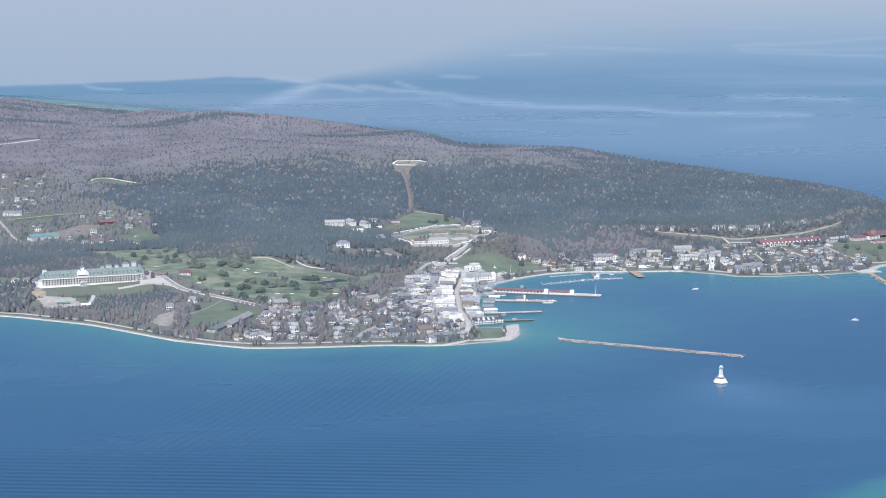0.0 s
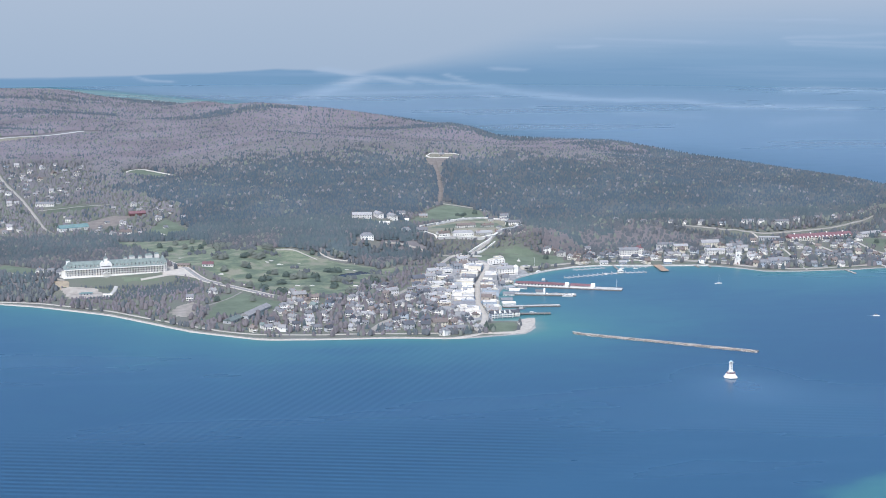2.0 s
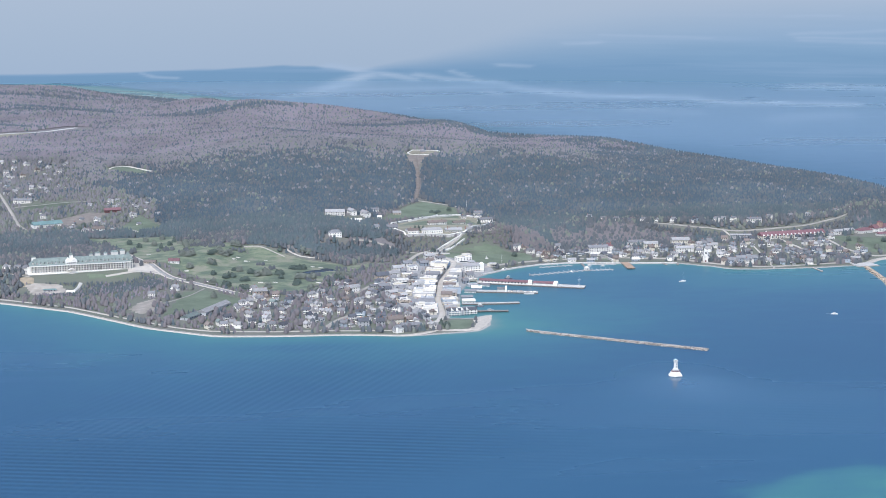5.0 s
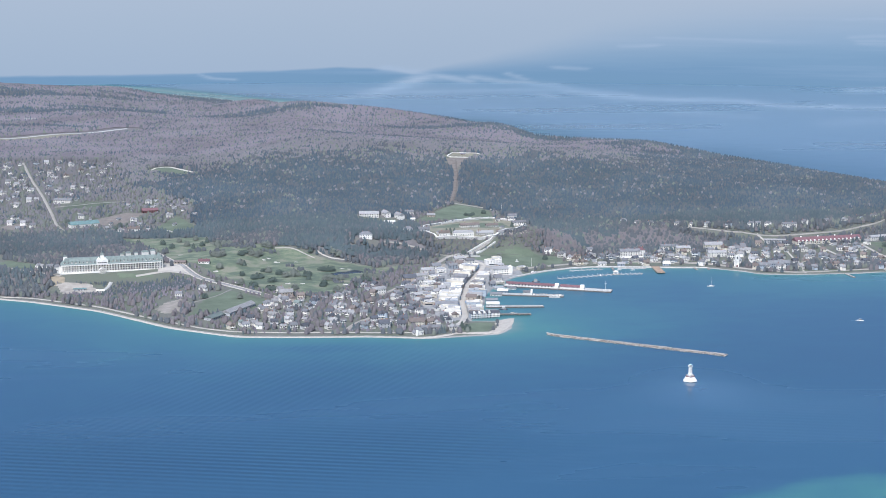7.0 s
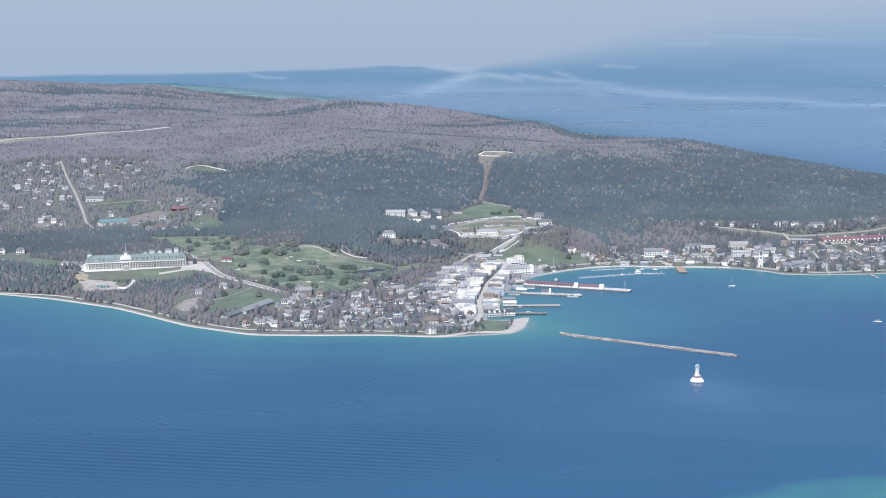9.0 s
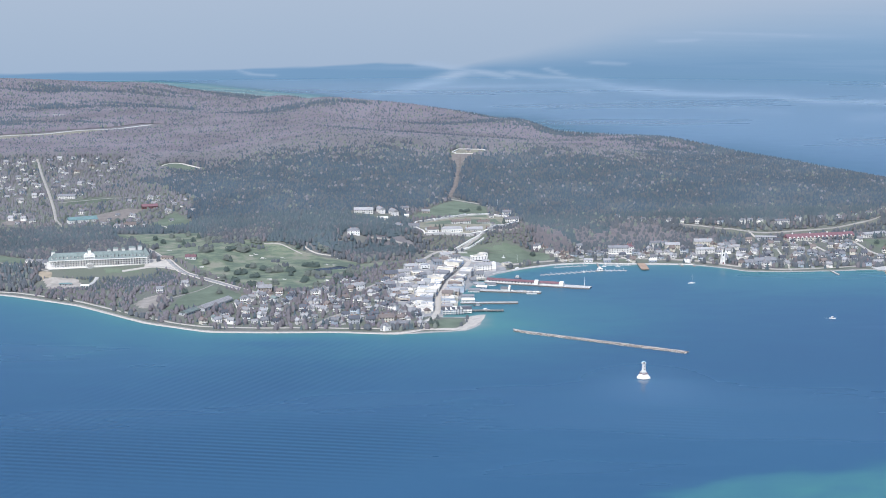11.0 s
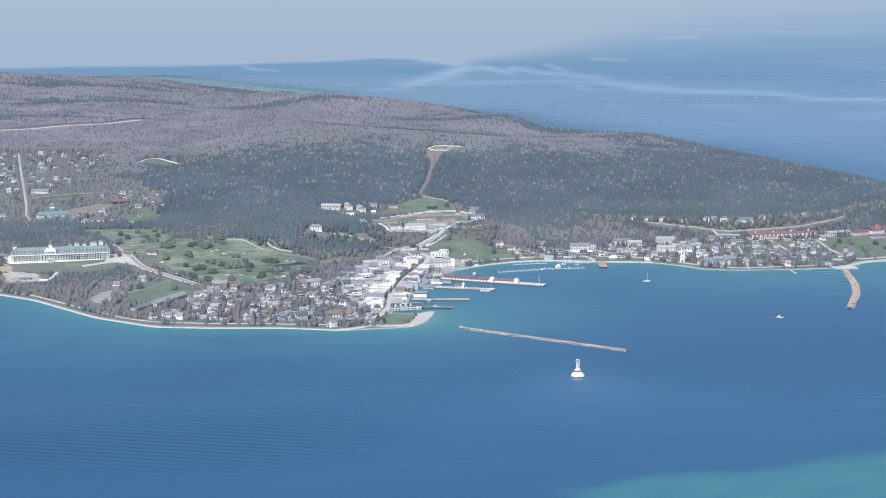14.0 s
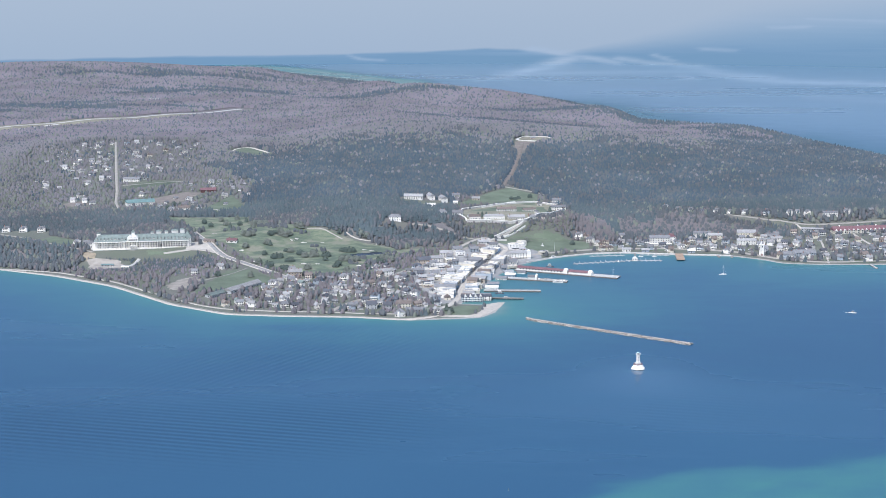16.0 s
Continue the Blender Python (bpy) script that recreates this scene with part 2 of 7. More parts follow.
def distance_material():
    """Open lake beyond the island: glowing sheet with haze painted into its colours."""
    m, n, l, b = material("far_water")
    n.remove(b)
    g = n.new("ShaderNodeNewGeometry")
    z = n.new("ShaderNodeSeparateXYZ")
    l.new(g.outputs["Position"], z.inputs[0])
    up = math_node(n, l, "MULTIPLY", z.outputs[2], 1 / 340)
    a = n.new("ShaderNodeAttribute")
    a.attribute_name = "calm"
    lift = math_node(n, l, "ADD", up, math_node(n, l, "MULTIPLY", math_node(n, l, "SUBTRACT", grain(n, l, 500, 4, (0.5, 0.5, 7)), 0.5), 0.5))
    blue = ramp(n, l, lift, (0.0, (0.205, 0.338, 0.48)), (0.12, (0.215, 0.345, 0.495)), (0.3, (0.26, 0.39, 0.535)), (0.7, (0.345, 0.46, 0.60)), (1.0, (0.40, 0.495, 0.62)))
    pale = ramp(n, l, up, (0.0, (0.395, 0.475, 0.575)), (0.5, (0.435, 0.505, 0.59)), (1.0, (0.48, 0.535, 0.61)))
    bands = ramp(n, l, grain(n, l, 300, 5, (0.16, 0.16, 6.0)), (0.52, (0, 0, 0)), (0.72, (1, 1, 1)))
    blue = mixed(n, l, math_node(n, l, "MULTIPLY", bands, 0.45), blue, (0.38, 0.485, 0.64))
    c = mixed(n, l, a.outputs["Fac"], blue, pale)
    # the same reflected sky, painted as streaks on the sheet
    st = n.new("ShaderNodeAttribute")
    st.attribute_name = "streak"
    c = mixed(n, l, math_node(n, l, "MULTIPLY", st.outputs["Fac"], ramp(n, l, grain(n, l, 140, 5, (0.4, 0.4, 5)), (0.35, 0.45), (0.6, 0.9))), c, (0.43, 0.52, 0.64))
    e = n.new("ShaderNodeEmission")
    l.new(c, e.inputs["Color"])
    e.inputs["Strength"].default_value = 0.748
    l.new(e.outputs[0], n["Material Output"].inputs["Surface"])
    return m


DISTANCE = distance_material()
# ---- lie of the land (plan units; one unit is K metres) ----
SHORE = [(-1117, 677), (-996, 618), (-873, 533), (-744, 392), (-638, 322), (-545, 312), (-430, 308), (-340, 288),
         (-228, 310), (-206, 345), (-190, 425), (-215, 404), (-262, 410), (-250, 500), (-228, 540), (-222, 600), (-190, 700),
         (-158, 757), (-115, 796), (-77, 825), (-23, 852), (32, 862), (138, 848), (240, 836), (295, 800), (323, 768),
         (390, 757), (492, 760), (560, 770), (590, 767), (640, 830), (694, 842), (820, 900), (980, 1020), (1120, 1250)]
SHORE += [(1040, 1500), (900, 1800), (800, 2100), (700, 2420), (600, 2640), (440, 2760), (300, 2960), (250, 3180), (120, 3420), (-30, 3650), (-240, 3760), (-480, 3960),
          (-600, 4180), (-690, 4440), (-790, 4610), (-970, 4840), (-1320, 5210), (-2300, 5300), (-2850, 5150), (-3000, 3600), (-2650, 2450), (-2150, 1650), (-1600, 1000), (-1300, 780)]
BLUFF = [(-2650, 4900), (-2700, 3600), (-2350, 2500), (-1900, 1700), (-1500, 1100), (-1150, 810), (-960, 735), (-780, 780),
         (-690, 840), (-600, 985), (-420, 915), (-330, 960), (-235, 975), (-110, 985), (0, 1060), (150, 1075), (353, 1030),
         (500, 1050), (700, 1090), (880, 1180), (900, 1400), (800, 1750), (700, 2050), (600, 2380), (510, 2570), (360, 2660), (210, 2860),
         (150, 3100), (20, 3360), (-90, 3520), (-280, 3620), (-560, 3820), (-720, 4130), (-980, 4530), (-1500, 4900), (-2300, 5000)]
# crests of the far side: height, centre, and reach each way
RIDGES = [(8.5, 660, 1850, 150, 240), (-12.5, 560, 2250, 130, 200), (5.5, 440, 2440, 120, 150), (-10.6, 200, 2700, 170, 160), (21, 100, 3010, 150, 170), (10.5, -70, 3330, 170, 150), (28.4, -280, 3450, 170, 170),
          (31.7, -520, 3480, 170, 200), (30, -700, 3820, 140, 220), (25, -1250, 4600, 200, 300), (35.4, -1750, 4650, 400, 400), (34.2, -2300, 4700, 400, 400), (17.5, 860, 1550, 130, 240)]


def inside_by(poly, x, y):
    """Distance to a closed outline, positive inside it."""
    x, y = np.asarray(x, float), np.asarray(y, float)
    best, odd = np.full(x.shape, 1e12), np.zeros(x.shape, bool)
    for (ax, ay), (bx, by) in zip(poly, poly[1:] + poly[:1]):
        dx, dy = bx - ax, by - ay
        s = np.clip(((x - ax) * dx + (y - ay) * dy) / (dx * dx + dy * dy), 0, 1)
        best = np.minimum(best, (x - ax - s * dx) ** 2 + (y - ay - s * dy) ** 2)
        if dy:
            odd ^= ((ay > y) != (by > y)) & (x < ax + (y - ay) * dx / dy)
    return np.where(odd, 1, -1) * np.sqrt(best)


def ease(a, b, v):
    s = np.clip((v - a) / (b - a), 0, 1)
    return s * s * (3 - 2 * s)


def hump(x, y, cx, cy, sx, sy):
    return np.exp(-((x - cx) / sx) ** 2 - ((y - cy) / sy) ** 2)


def wander(x, y, size, seed=0.0):
    """A slow uneven wave between about -1 and 1."""
    a, b = x / size + seed, y / size - seed * 0.7
    return (np.sin(a * 2.1 + 1.7 * np.sin(b * 1.3 + seed)) + np.sin(b * 2.6 + 1.4 * np.sin(a * 1.7 - seed)) + np.sin((a + b) * 4.3 + seed) * 0.6) / 2.6


def ground(x, y):
    """Height of the land over the lake."""
    x, y = np.asarray(x, float), np.asarray(y, float)
    shore, bluff = inside_by(SHORE, x, y), inside_by(BLUFF, x, y)
    low = np.where(shore > 0, 1.6 * ease(0, 14, shore) + 2.6 * ease(10, 140, shore), np.maximum(shore * 0.06, -9.0))
    rise = ease(0, 60, shore)
    low = low + rise * 15 * ease(470, 900, y) * np.exp(-((x + 570) / 190) ** 2) + rise * 11 * hump(x, y, -255, 925, 110, 90)
    low = low + rise * 13 * ease(790, 1020, y) * ease(120, 350, x)
    base = 17 + 13 * ease(-760, -380, x)
    steep = 40 + 60 * np.exp(-((x + 600) / 110) ** 2)
    up = base * ease(-steep, 12, bluff) + 32 * ease(0, 750, bluff)
    up = up + 9 * hump(x, y, -190, 1050, 140, 70) + 9 * hump(x, y, -430, 960, 110, 60)
    up = up + ease(100, 500, bluff) * (40 * hump(x, y, -130, 1890, 420, 280) + 22 * hump(x, y, -450, 2200, 420, 380))
    up = up + 14 * ease(-30, 110, bluff) * hump(x, y, -1250, 2050, 400, 400)
    up = up + ease(-40, 60, bluff) * sum(h * hump(x, y, *r) for h, *r in RIDGES)
    up = up + ease(100, 600, bluff) * 6 * wander(x, y, 260)
    return low + up * ease(0, 40, shore)


# open ground, streets and settlements
OPEN = {
    "golf": [(-799, 879), (-778, 941), (-692, 969), (-564, 939), (-504, 898), (-401, 844), (-408, 794), (-452, 689), (-484, 598), (-546, 616), (-613, 657), (-683, 773)],
    "golf_top": [(-884, 1076), (-720, 1076), (-709, 1004), (-821, 992), (-872, 1017)],
    "west_lawn": [(-727, 449), (-692, 639), (-652, 646), (-579, 561), (-621, 509), (-678, 499)],
    "park": [(-207, 900), (-185, 950), (-84, 979), (-23, 954), (-32, 892), (-120, 852)],
    "fort_lawn": [(-304, 1165), (-223, 1327), (-186, 1370), (-125, 1310), (-126, 1190), (-210, 1210)],
    "point_lawn": [(-286, 345), (-275, 377), (-257, 393), (-229, 387), (-230, 349), (-245, 325), (-282, 324)],
    "resort": [(612, 1008), (650, 1004), (700, 982), (770, 975), (790, 930), (700, 885), (650, 880), (622, 940)],
    "clearing": [(-894, 1876), (-894, 1944), (-858, 1953), (-769, 1787), (-816, 1772)],
    "summit": [(-172, 1808), (-150, 1858), (-90, 1852), (-66, 1818), (-105, 1782), (-165, 1780)],
}
TOWN = [(-1000, 640), (-880, 560), (-640, 330), (-200, 320), (-200, 420), (-210, 700), (-80, 860), (300, 850), (690, 850), (760, 980), (640, 1005), (420, 985), (360, 965), (0, 965), (-60, 950), (-210, 955), (-300, 900), (-400, 830), (-450, 690), (-500, 590), (-690, 830), (-960, 735)]
FORT = [(-300, 1240), (-300, 1120), (-305, 985), (-250, 940), (-90, 960), (-40, 1080), (-90, 1240), (-180, 1380), (-230, 1330)]
BRUSH = [(-985, 690), (-960, 742), (-780, 775), (-740, 760), (-720, 690), (-860, 640)]
VILLAGE = [(-1420, 2060), (-1380, 1500), (-1300, 1150), (-1010, 1130), (-760, 1150), (-760, 1450), (-900, 1600), (-1000, 2060)]

SLOPE = [(20, 1000), (60, 1090), (110, 1180), (200, 1150), (290, 1080), (350, 1055), (420, 1055), (520, 1075), (660, 1130), (790, 1240), (810, 1190), (680, 1040), (600, 1020), (440, 995), (300, 985), (150, 985)]
# Kept free of trees: lawns, plus strips opened to fit the camera's view.
CLEARED = [[(92, 1152), (162, 1121), (270, 1047), (345, 1017), (415, 1015), (500, 1029), (577, 1047), (667, 1080), (778, 1211), (775, 1217), (667, 1086), (577, 1053), (500, 1035), (415, 1021), (345, 1023), (273, 1053), (165, 1127), (97, 1158)],
           [(-488, 762), (-475, 785), (-420, 808), (-380, 838), (-345, 860), (-335, 845), (-380, 806), (-430, 772)],
           [(-1045, 1370), (-1045, 1430), (-930, 1445), (-950, 1390)], [(-830, 1170), (-790, 1290), (-740, 1180), (-790, 1115)], [(-1110, 845), (-1090, 900), (-1000, 845), (-985, 795)], [(-990, 1230), (-900, 1330), (-860, 1320), (-880, 1230), (-930, 1200)]]
CLEARED += [[(655, 1012), (690, 1034), (790, 1085), (820, 1030), (770, 980), (690, 985)], [(-172, 1790), (-174, 1715), (-160, 1660), (-150, 1660), (-144, 1715), (-108, 1790)], [(-800, 935), (-840, 990), (-815, 1000), (-709, 1006), (-690, 966), (-760, 942)], [(-412, 1180), (-410, 1206), (-300, 1200), (-290, 1165), (-345, 1142)], [(-425, 922), (-422, 934), (-390, 934), (-388, 920)], [(-1150, 1190), (-1140, 1240), (-1100, 1260), (-1080, 1220), (-1110, 1180)], [(-1215, 895), (-1205, 918), (-1122, 880), (-985, 765), (-988, 752), (-1105, 848)], [(-1215, 918), (-1210, 952), (-1095, 947), (-1090, 885), (-1122, 880)], [(-970, 738), (-780, 755), (-772, 775), (-965, 762)]]
FORT_YARD = [(-268, 972), (-180, 982), (-140, 1015), (-86, 1095), (-75, 1115), (-92, 1200), (-130, 1222), (-210, 1187), (-278, 1118), (-287, 1050)]
DOWNTOWN = [(-304, 394), (-325, 481), (-350, 569), (-352, 700), (-330, 750), (-290, 830), (-238, 870), (-206, 900), (-130, 880), (-120, 800), (-165, 735), (-205, 635), (-231, 489), (-255, 423)]


# ---- building helpers ----
def mesh_of(name, verts, faces, mat):
    me = bpy.data.meshes.new(name)
    me.from_pydata([tuple(v) for v in verts] if not isinstance(verts, np.ndarray) else verts.tolist(), [], faces if not isinstance(faces, np.ndarray) else faces.tolist())
    if mat:
        me.materials.append(mat)
    me.update()
    return me


def raw_mesh(name, verts, faces, mat):
    """A large mesh of equal faces from arrays."""
    me = bpy.data.meshes.new(name)
    nf, k = faces.shape
    me.vertices.add(len(verts))
    me.vertices.foreach_set("co", verts.astype(np.float32).ravel())
    me.loops.add(nf * k)
    me.loops.foreach_set("vertex_index", faces.astype(np.int32).ravel())
    me.polygons.add(nf)
    me.polygons.foreach_set("loop_start", np.arange(0, nf * k, k, dtype=np.int32))
    me.update(calc_edges=True)
    me.materials.append(mat)
    return me


def structure(name, me, label, category):
    return tagged(new(name, me), label, category, kind="structure")


# ---- land, lake and distance ----
def lattice(xs, ys):
    gx, gy = np.meshgrid(xs, ys)
    i = np.arange(len(xs) * len(ys)).reshape(len(ys), len(xs))
    f = np.stack([i[:-1, :-1], i[:-1, 1:], i[1:, 1:], i[1:, :-1]], -1).reshape(-1, 4)
    return gx.ravel(), gy.ravel(), f


def near_line(line, x, y):
    best = np.full(np.shape(x), 1e12)
    for (ax, ay), (bx, by) in zip(line, line[1:]):
        dx, dy = bx - ax, by - ay
        s = np.clip(((x - ax) * dx + (y - ay) * dy) / (dx * dx + dy * dy), 0, 1)
        best = np.minimum(best, (x - ax - s * dx) ** 2 + (y - ay - s * dy) ** 2)
    return np.sqrt(best)


def spaced(*runs):
    return np.unique(np.concatenate([np.arange(a, b, s) for a, b, s in runs]))


gx, gy, gf = lattice(spaced((-3200, -1300, 40), (-1300, 800, 10), (800, 1260, 25)), spaced((200, 1450, 10), (1450, 2600, 20), (2600, 5400, 35)))
gz = ground(gx, gy)
keep = (gz[gf] > -3.0).any(1)
land = raw_mesh("ground", np.stack([gx, gy, gz], 1) * K, gf[keep], LAND)
land.polygons.foreach_set("use_smooth", np.ones(len(land.polygons), bool))
shade = np.where(inside_by(SHORE, gx, gy) > 25, 1.0, 0.0)
for o in (TOWN, VILLAGE, FORT, BRUSH, *OPEN.values(), *CLEARED):
    shade *= 1 - ease(-30, 10, inside_by(o, gx, gy))
a = land.attributes.new("wooded", "FLOAT", "POINT")
a.data.foreach_set("value", shade.astype(np.float32))
structure("ground", land, "wooded island with grassy slopes and a pale shingle shore", "island")

wx, wy, wf = lattice(spaced((-9000, -1800, 300), (-1800, 1300, 25), (1300, 3600, 35), (3600, 9001, 300)), spaced((-9000, -1000, 300), (-1000, 2600, 25), (2600, 7900, 50)))
far = (wx + 520) ** 2 + (wy + 2200) ** 2
reach = 4900 / K
pull = np.minimum(1, reach / np.sqrt(far))
wx, wy = -520 + (wx + 520) * np.where(wy > -2200, pull, 1), -2200 + (wy + 2200) * np.where(wy > -2200, pull, 1)
off = -inside_by(SHORE, wx, wy)
shoal = 0.40 * np.exp(-np.maximum(off, 0) / 138) + 0.09 * np.exp(-np.maximum(off, 0) / 400) + 0.24 * np.exp(-np.maximum(off, 0) / 14)
shoal = shoal + 1.0 * np.exp(-np.maximum(off - 30, 0) / 80) * ease(3300, 4000, wy)
shoal = shoal + 0.17 * hump(wx, wy, -150, 330, 95, 62) + 0.12 * hump(wx, wy, -20, 450, 290, 200) + 0.09 * hump(wx, wy, 640, 620, 160, 160) + 0.07 * hump(wx, wy, 380, 640, 160, 80)
BAR = [(-150, -640), (-138, -560), (-98, -527), (-30, -462), (70, -430), (150, -418), (260, -372), (420, -330), (620, -420), (420, -760)]
shoal = shoal - 0.16 * hump(wx, wy, -525, 245, 60, 26) - 0.12 * hump(wx, wy, -440, 235, 50, 20)
shoal = shoal + (0.48 + 0.12 * wander(wx, wy, 30, 4.0) + 0.18 * hump(wx, wy, -95, -548, 40, 25) + 0.12 * hump(wx, wy, 90, -440, 60, 14)) * ease(-14, 46, inside_by(BAR, wx, wy) + 14 * wander(wx * 0.6, wy, 26, 2.0))
shoal = np.maximum(shoal, 0.86 * np.exp(-(near_line([(-1600, 5700), (-1371, 5520), (-1150, 5310), (-963, 5080), (-786, 4860), (-600, 4660)], wx, wy) / 85) ** 2))
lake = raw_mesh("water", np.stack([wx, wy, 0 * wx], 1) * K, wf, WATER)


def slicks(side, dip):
    """Painted sky reflections of calm slicks, by bearing and dip from EYE in degrees."""
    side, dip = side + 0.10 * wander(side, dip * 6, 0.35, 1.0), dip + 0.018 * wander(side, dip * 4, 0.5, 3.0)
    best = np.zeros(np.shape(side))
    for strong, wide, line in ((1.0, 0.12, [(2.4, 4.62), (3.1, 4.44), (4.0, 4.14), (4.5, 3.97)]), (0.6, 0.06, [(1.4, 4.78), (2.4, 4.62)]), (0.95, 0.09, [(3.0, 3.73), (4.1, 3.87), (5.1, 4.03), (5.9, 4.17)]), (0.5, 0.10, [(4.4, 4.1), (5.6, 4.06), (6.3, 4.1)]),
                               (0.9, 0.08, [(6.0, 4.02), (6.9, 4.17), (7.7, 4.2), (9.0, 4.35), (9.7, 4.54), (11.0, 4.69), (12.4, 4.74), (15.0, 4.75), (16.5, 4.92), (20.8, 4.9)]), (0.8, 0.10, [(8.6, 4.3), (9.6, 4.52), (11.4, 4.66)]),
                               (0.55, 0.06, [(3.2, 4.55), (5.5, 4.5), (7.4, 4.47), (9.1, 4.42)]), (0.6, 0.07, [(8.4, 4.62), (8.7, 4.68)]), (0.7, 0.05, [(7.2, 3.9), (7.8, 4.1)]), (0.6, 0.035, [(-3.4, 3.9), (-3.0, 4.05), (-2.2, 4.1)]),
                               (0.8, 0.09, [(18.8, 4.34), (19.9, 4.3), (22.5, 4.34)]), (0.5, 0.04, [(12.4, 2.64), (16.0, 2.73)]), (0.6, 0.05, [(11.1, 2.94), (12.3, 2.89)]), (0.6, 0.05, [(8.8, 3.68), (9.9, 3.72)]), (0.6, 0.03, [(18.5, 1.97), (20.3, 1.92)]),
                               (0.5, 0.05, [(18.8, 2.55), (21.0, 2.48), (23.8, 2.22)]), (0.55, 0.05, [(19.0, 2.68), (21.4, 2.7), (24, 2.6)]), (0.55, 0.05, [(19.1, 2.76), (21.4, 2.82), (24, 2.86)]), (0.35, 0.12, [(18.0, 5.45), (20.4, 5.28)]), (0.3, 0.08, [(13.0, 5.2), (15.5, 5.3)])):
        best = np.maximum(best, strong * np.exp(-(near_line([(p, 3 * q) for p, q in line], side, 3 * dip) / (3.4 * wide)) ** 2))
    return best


# Mean camera position; slicks and pale zone are placed to fit its view.
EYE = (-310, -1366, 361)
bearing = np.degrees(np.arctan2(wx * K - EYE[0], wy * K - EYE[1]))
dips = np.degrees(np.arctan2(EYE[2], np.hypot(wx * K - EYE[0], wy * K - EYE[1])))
a = lake.attributes.new("slick_sheen", "FLOAT", "POINT")
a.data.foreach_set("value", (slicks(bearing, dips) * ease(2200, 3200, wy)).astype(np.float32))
calm = 0.06 * hump(wx, wy, 230, 640, 420, 330) + 0.75 * hump(wx, wy, 2, -45, 70, 90)
swell = np.exp(-(near_line([(-1500, -270), (-640, -335), (-350, -300), (-150, -305), (60, -240)], wx, wy + 30 * wander(wx, wy, 120, 2.0)) / 105) ** 2)
a = lake.attributes.new("swell", "FLOAT", "POINT")
a.data.foreach_set("value", (swell * (1 - 0.9 * ease(-480, -150, wx))).astype(np.float32))
a = lake.attributes.new("wind", "FLOAT", "POINT")
a.data.foreach_set("value", np.exp(-(near_line([(-900, -420), (-700, -200), (-560, 10), (-430, 160)], wx, wy + 40 * wander(wx, wy, 150, 6.0)) / 150) ** 2).astype(np.float32))
a = lake.attributes.new("haze_tint", "FLOAT", "POINT")
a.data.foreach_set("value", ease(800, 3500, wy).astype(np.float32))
a = lake.attributes.new("calm", "FLOAT", "POINT")
a.data.foreach_set("value", calm.astype(np.float32))
a = lake.attributes.new("shoal", "FLOAT", "POINT")
a.data.foreach_set("value", np.clip(shoal, 0, 1).astype(np.float32))
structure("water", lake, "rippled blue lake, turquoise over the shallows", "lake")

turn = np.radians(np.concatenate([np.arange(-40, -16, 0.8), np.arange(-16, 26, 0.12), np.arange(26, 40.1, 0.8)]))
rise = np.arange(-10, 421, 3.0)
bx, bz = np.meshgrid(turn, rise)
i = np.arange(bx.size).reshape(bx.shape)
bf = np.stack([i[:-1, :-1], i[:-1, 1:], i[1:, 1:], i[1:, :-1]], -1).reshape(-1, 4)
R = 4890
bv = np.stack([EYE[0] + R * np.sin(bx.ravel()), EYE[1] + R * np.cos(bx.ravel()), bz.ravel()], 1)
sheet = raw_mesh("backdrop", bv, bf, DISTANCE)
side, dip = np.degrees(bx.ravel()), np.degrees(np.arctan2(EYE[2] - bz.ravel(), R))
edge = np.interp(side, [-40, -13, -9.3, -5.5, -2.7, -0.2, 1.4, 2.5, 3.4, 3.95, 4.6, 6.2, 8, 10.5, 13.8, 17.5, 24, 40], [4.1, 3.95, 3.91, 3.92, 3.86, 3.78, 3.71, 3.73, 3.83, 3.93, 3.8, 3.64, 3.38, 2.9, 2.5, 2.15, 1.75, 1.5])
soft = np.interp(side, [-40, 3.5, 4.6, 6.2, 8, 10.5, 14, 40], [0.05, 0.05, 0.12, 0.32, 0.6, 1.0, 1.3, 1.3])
# calm on this sheet marks the painted pale zone of haze and reflection
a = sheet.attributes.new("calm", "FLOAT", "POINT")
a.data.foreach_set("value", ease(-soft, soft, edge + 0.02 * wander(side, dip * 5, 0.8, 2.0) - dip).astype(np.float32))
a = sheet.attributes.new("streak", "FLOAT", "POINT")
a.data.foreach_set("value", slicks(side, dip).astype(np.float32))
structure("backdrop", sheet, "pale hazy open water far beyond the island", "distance")


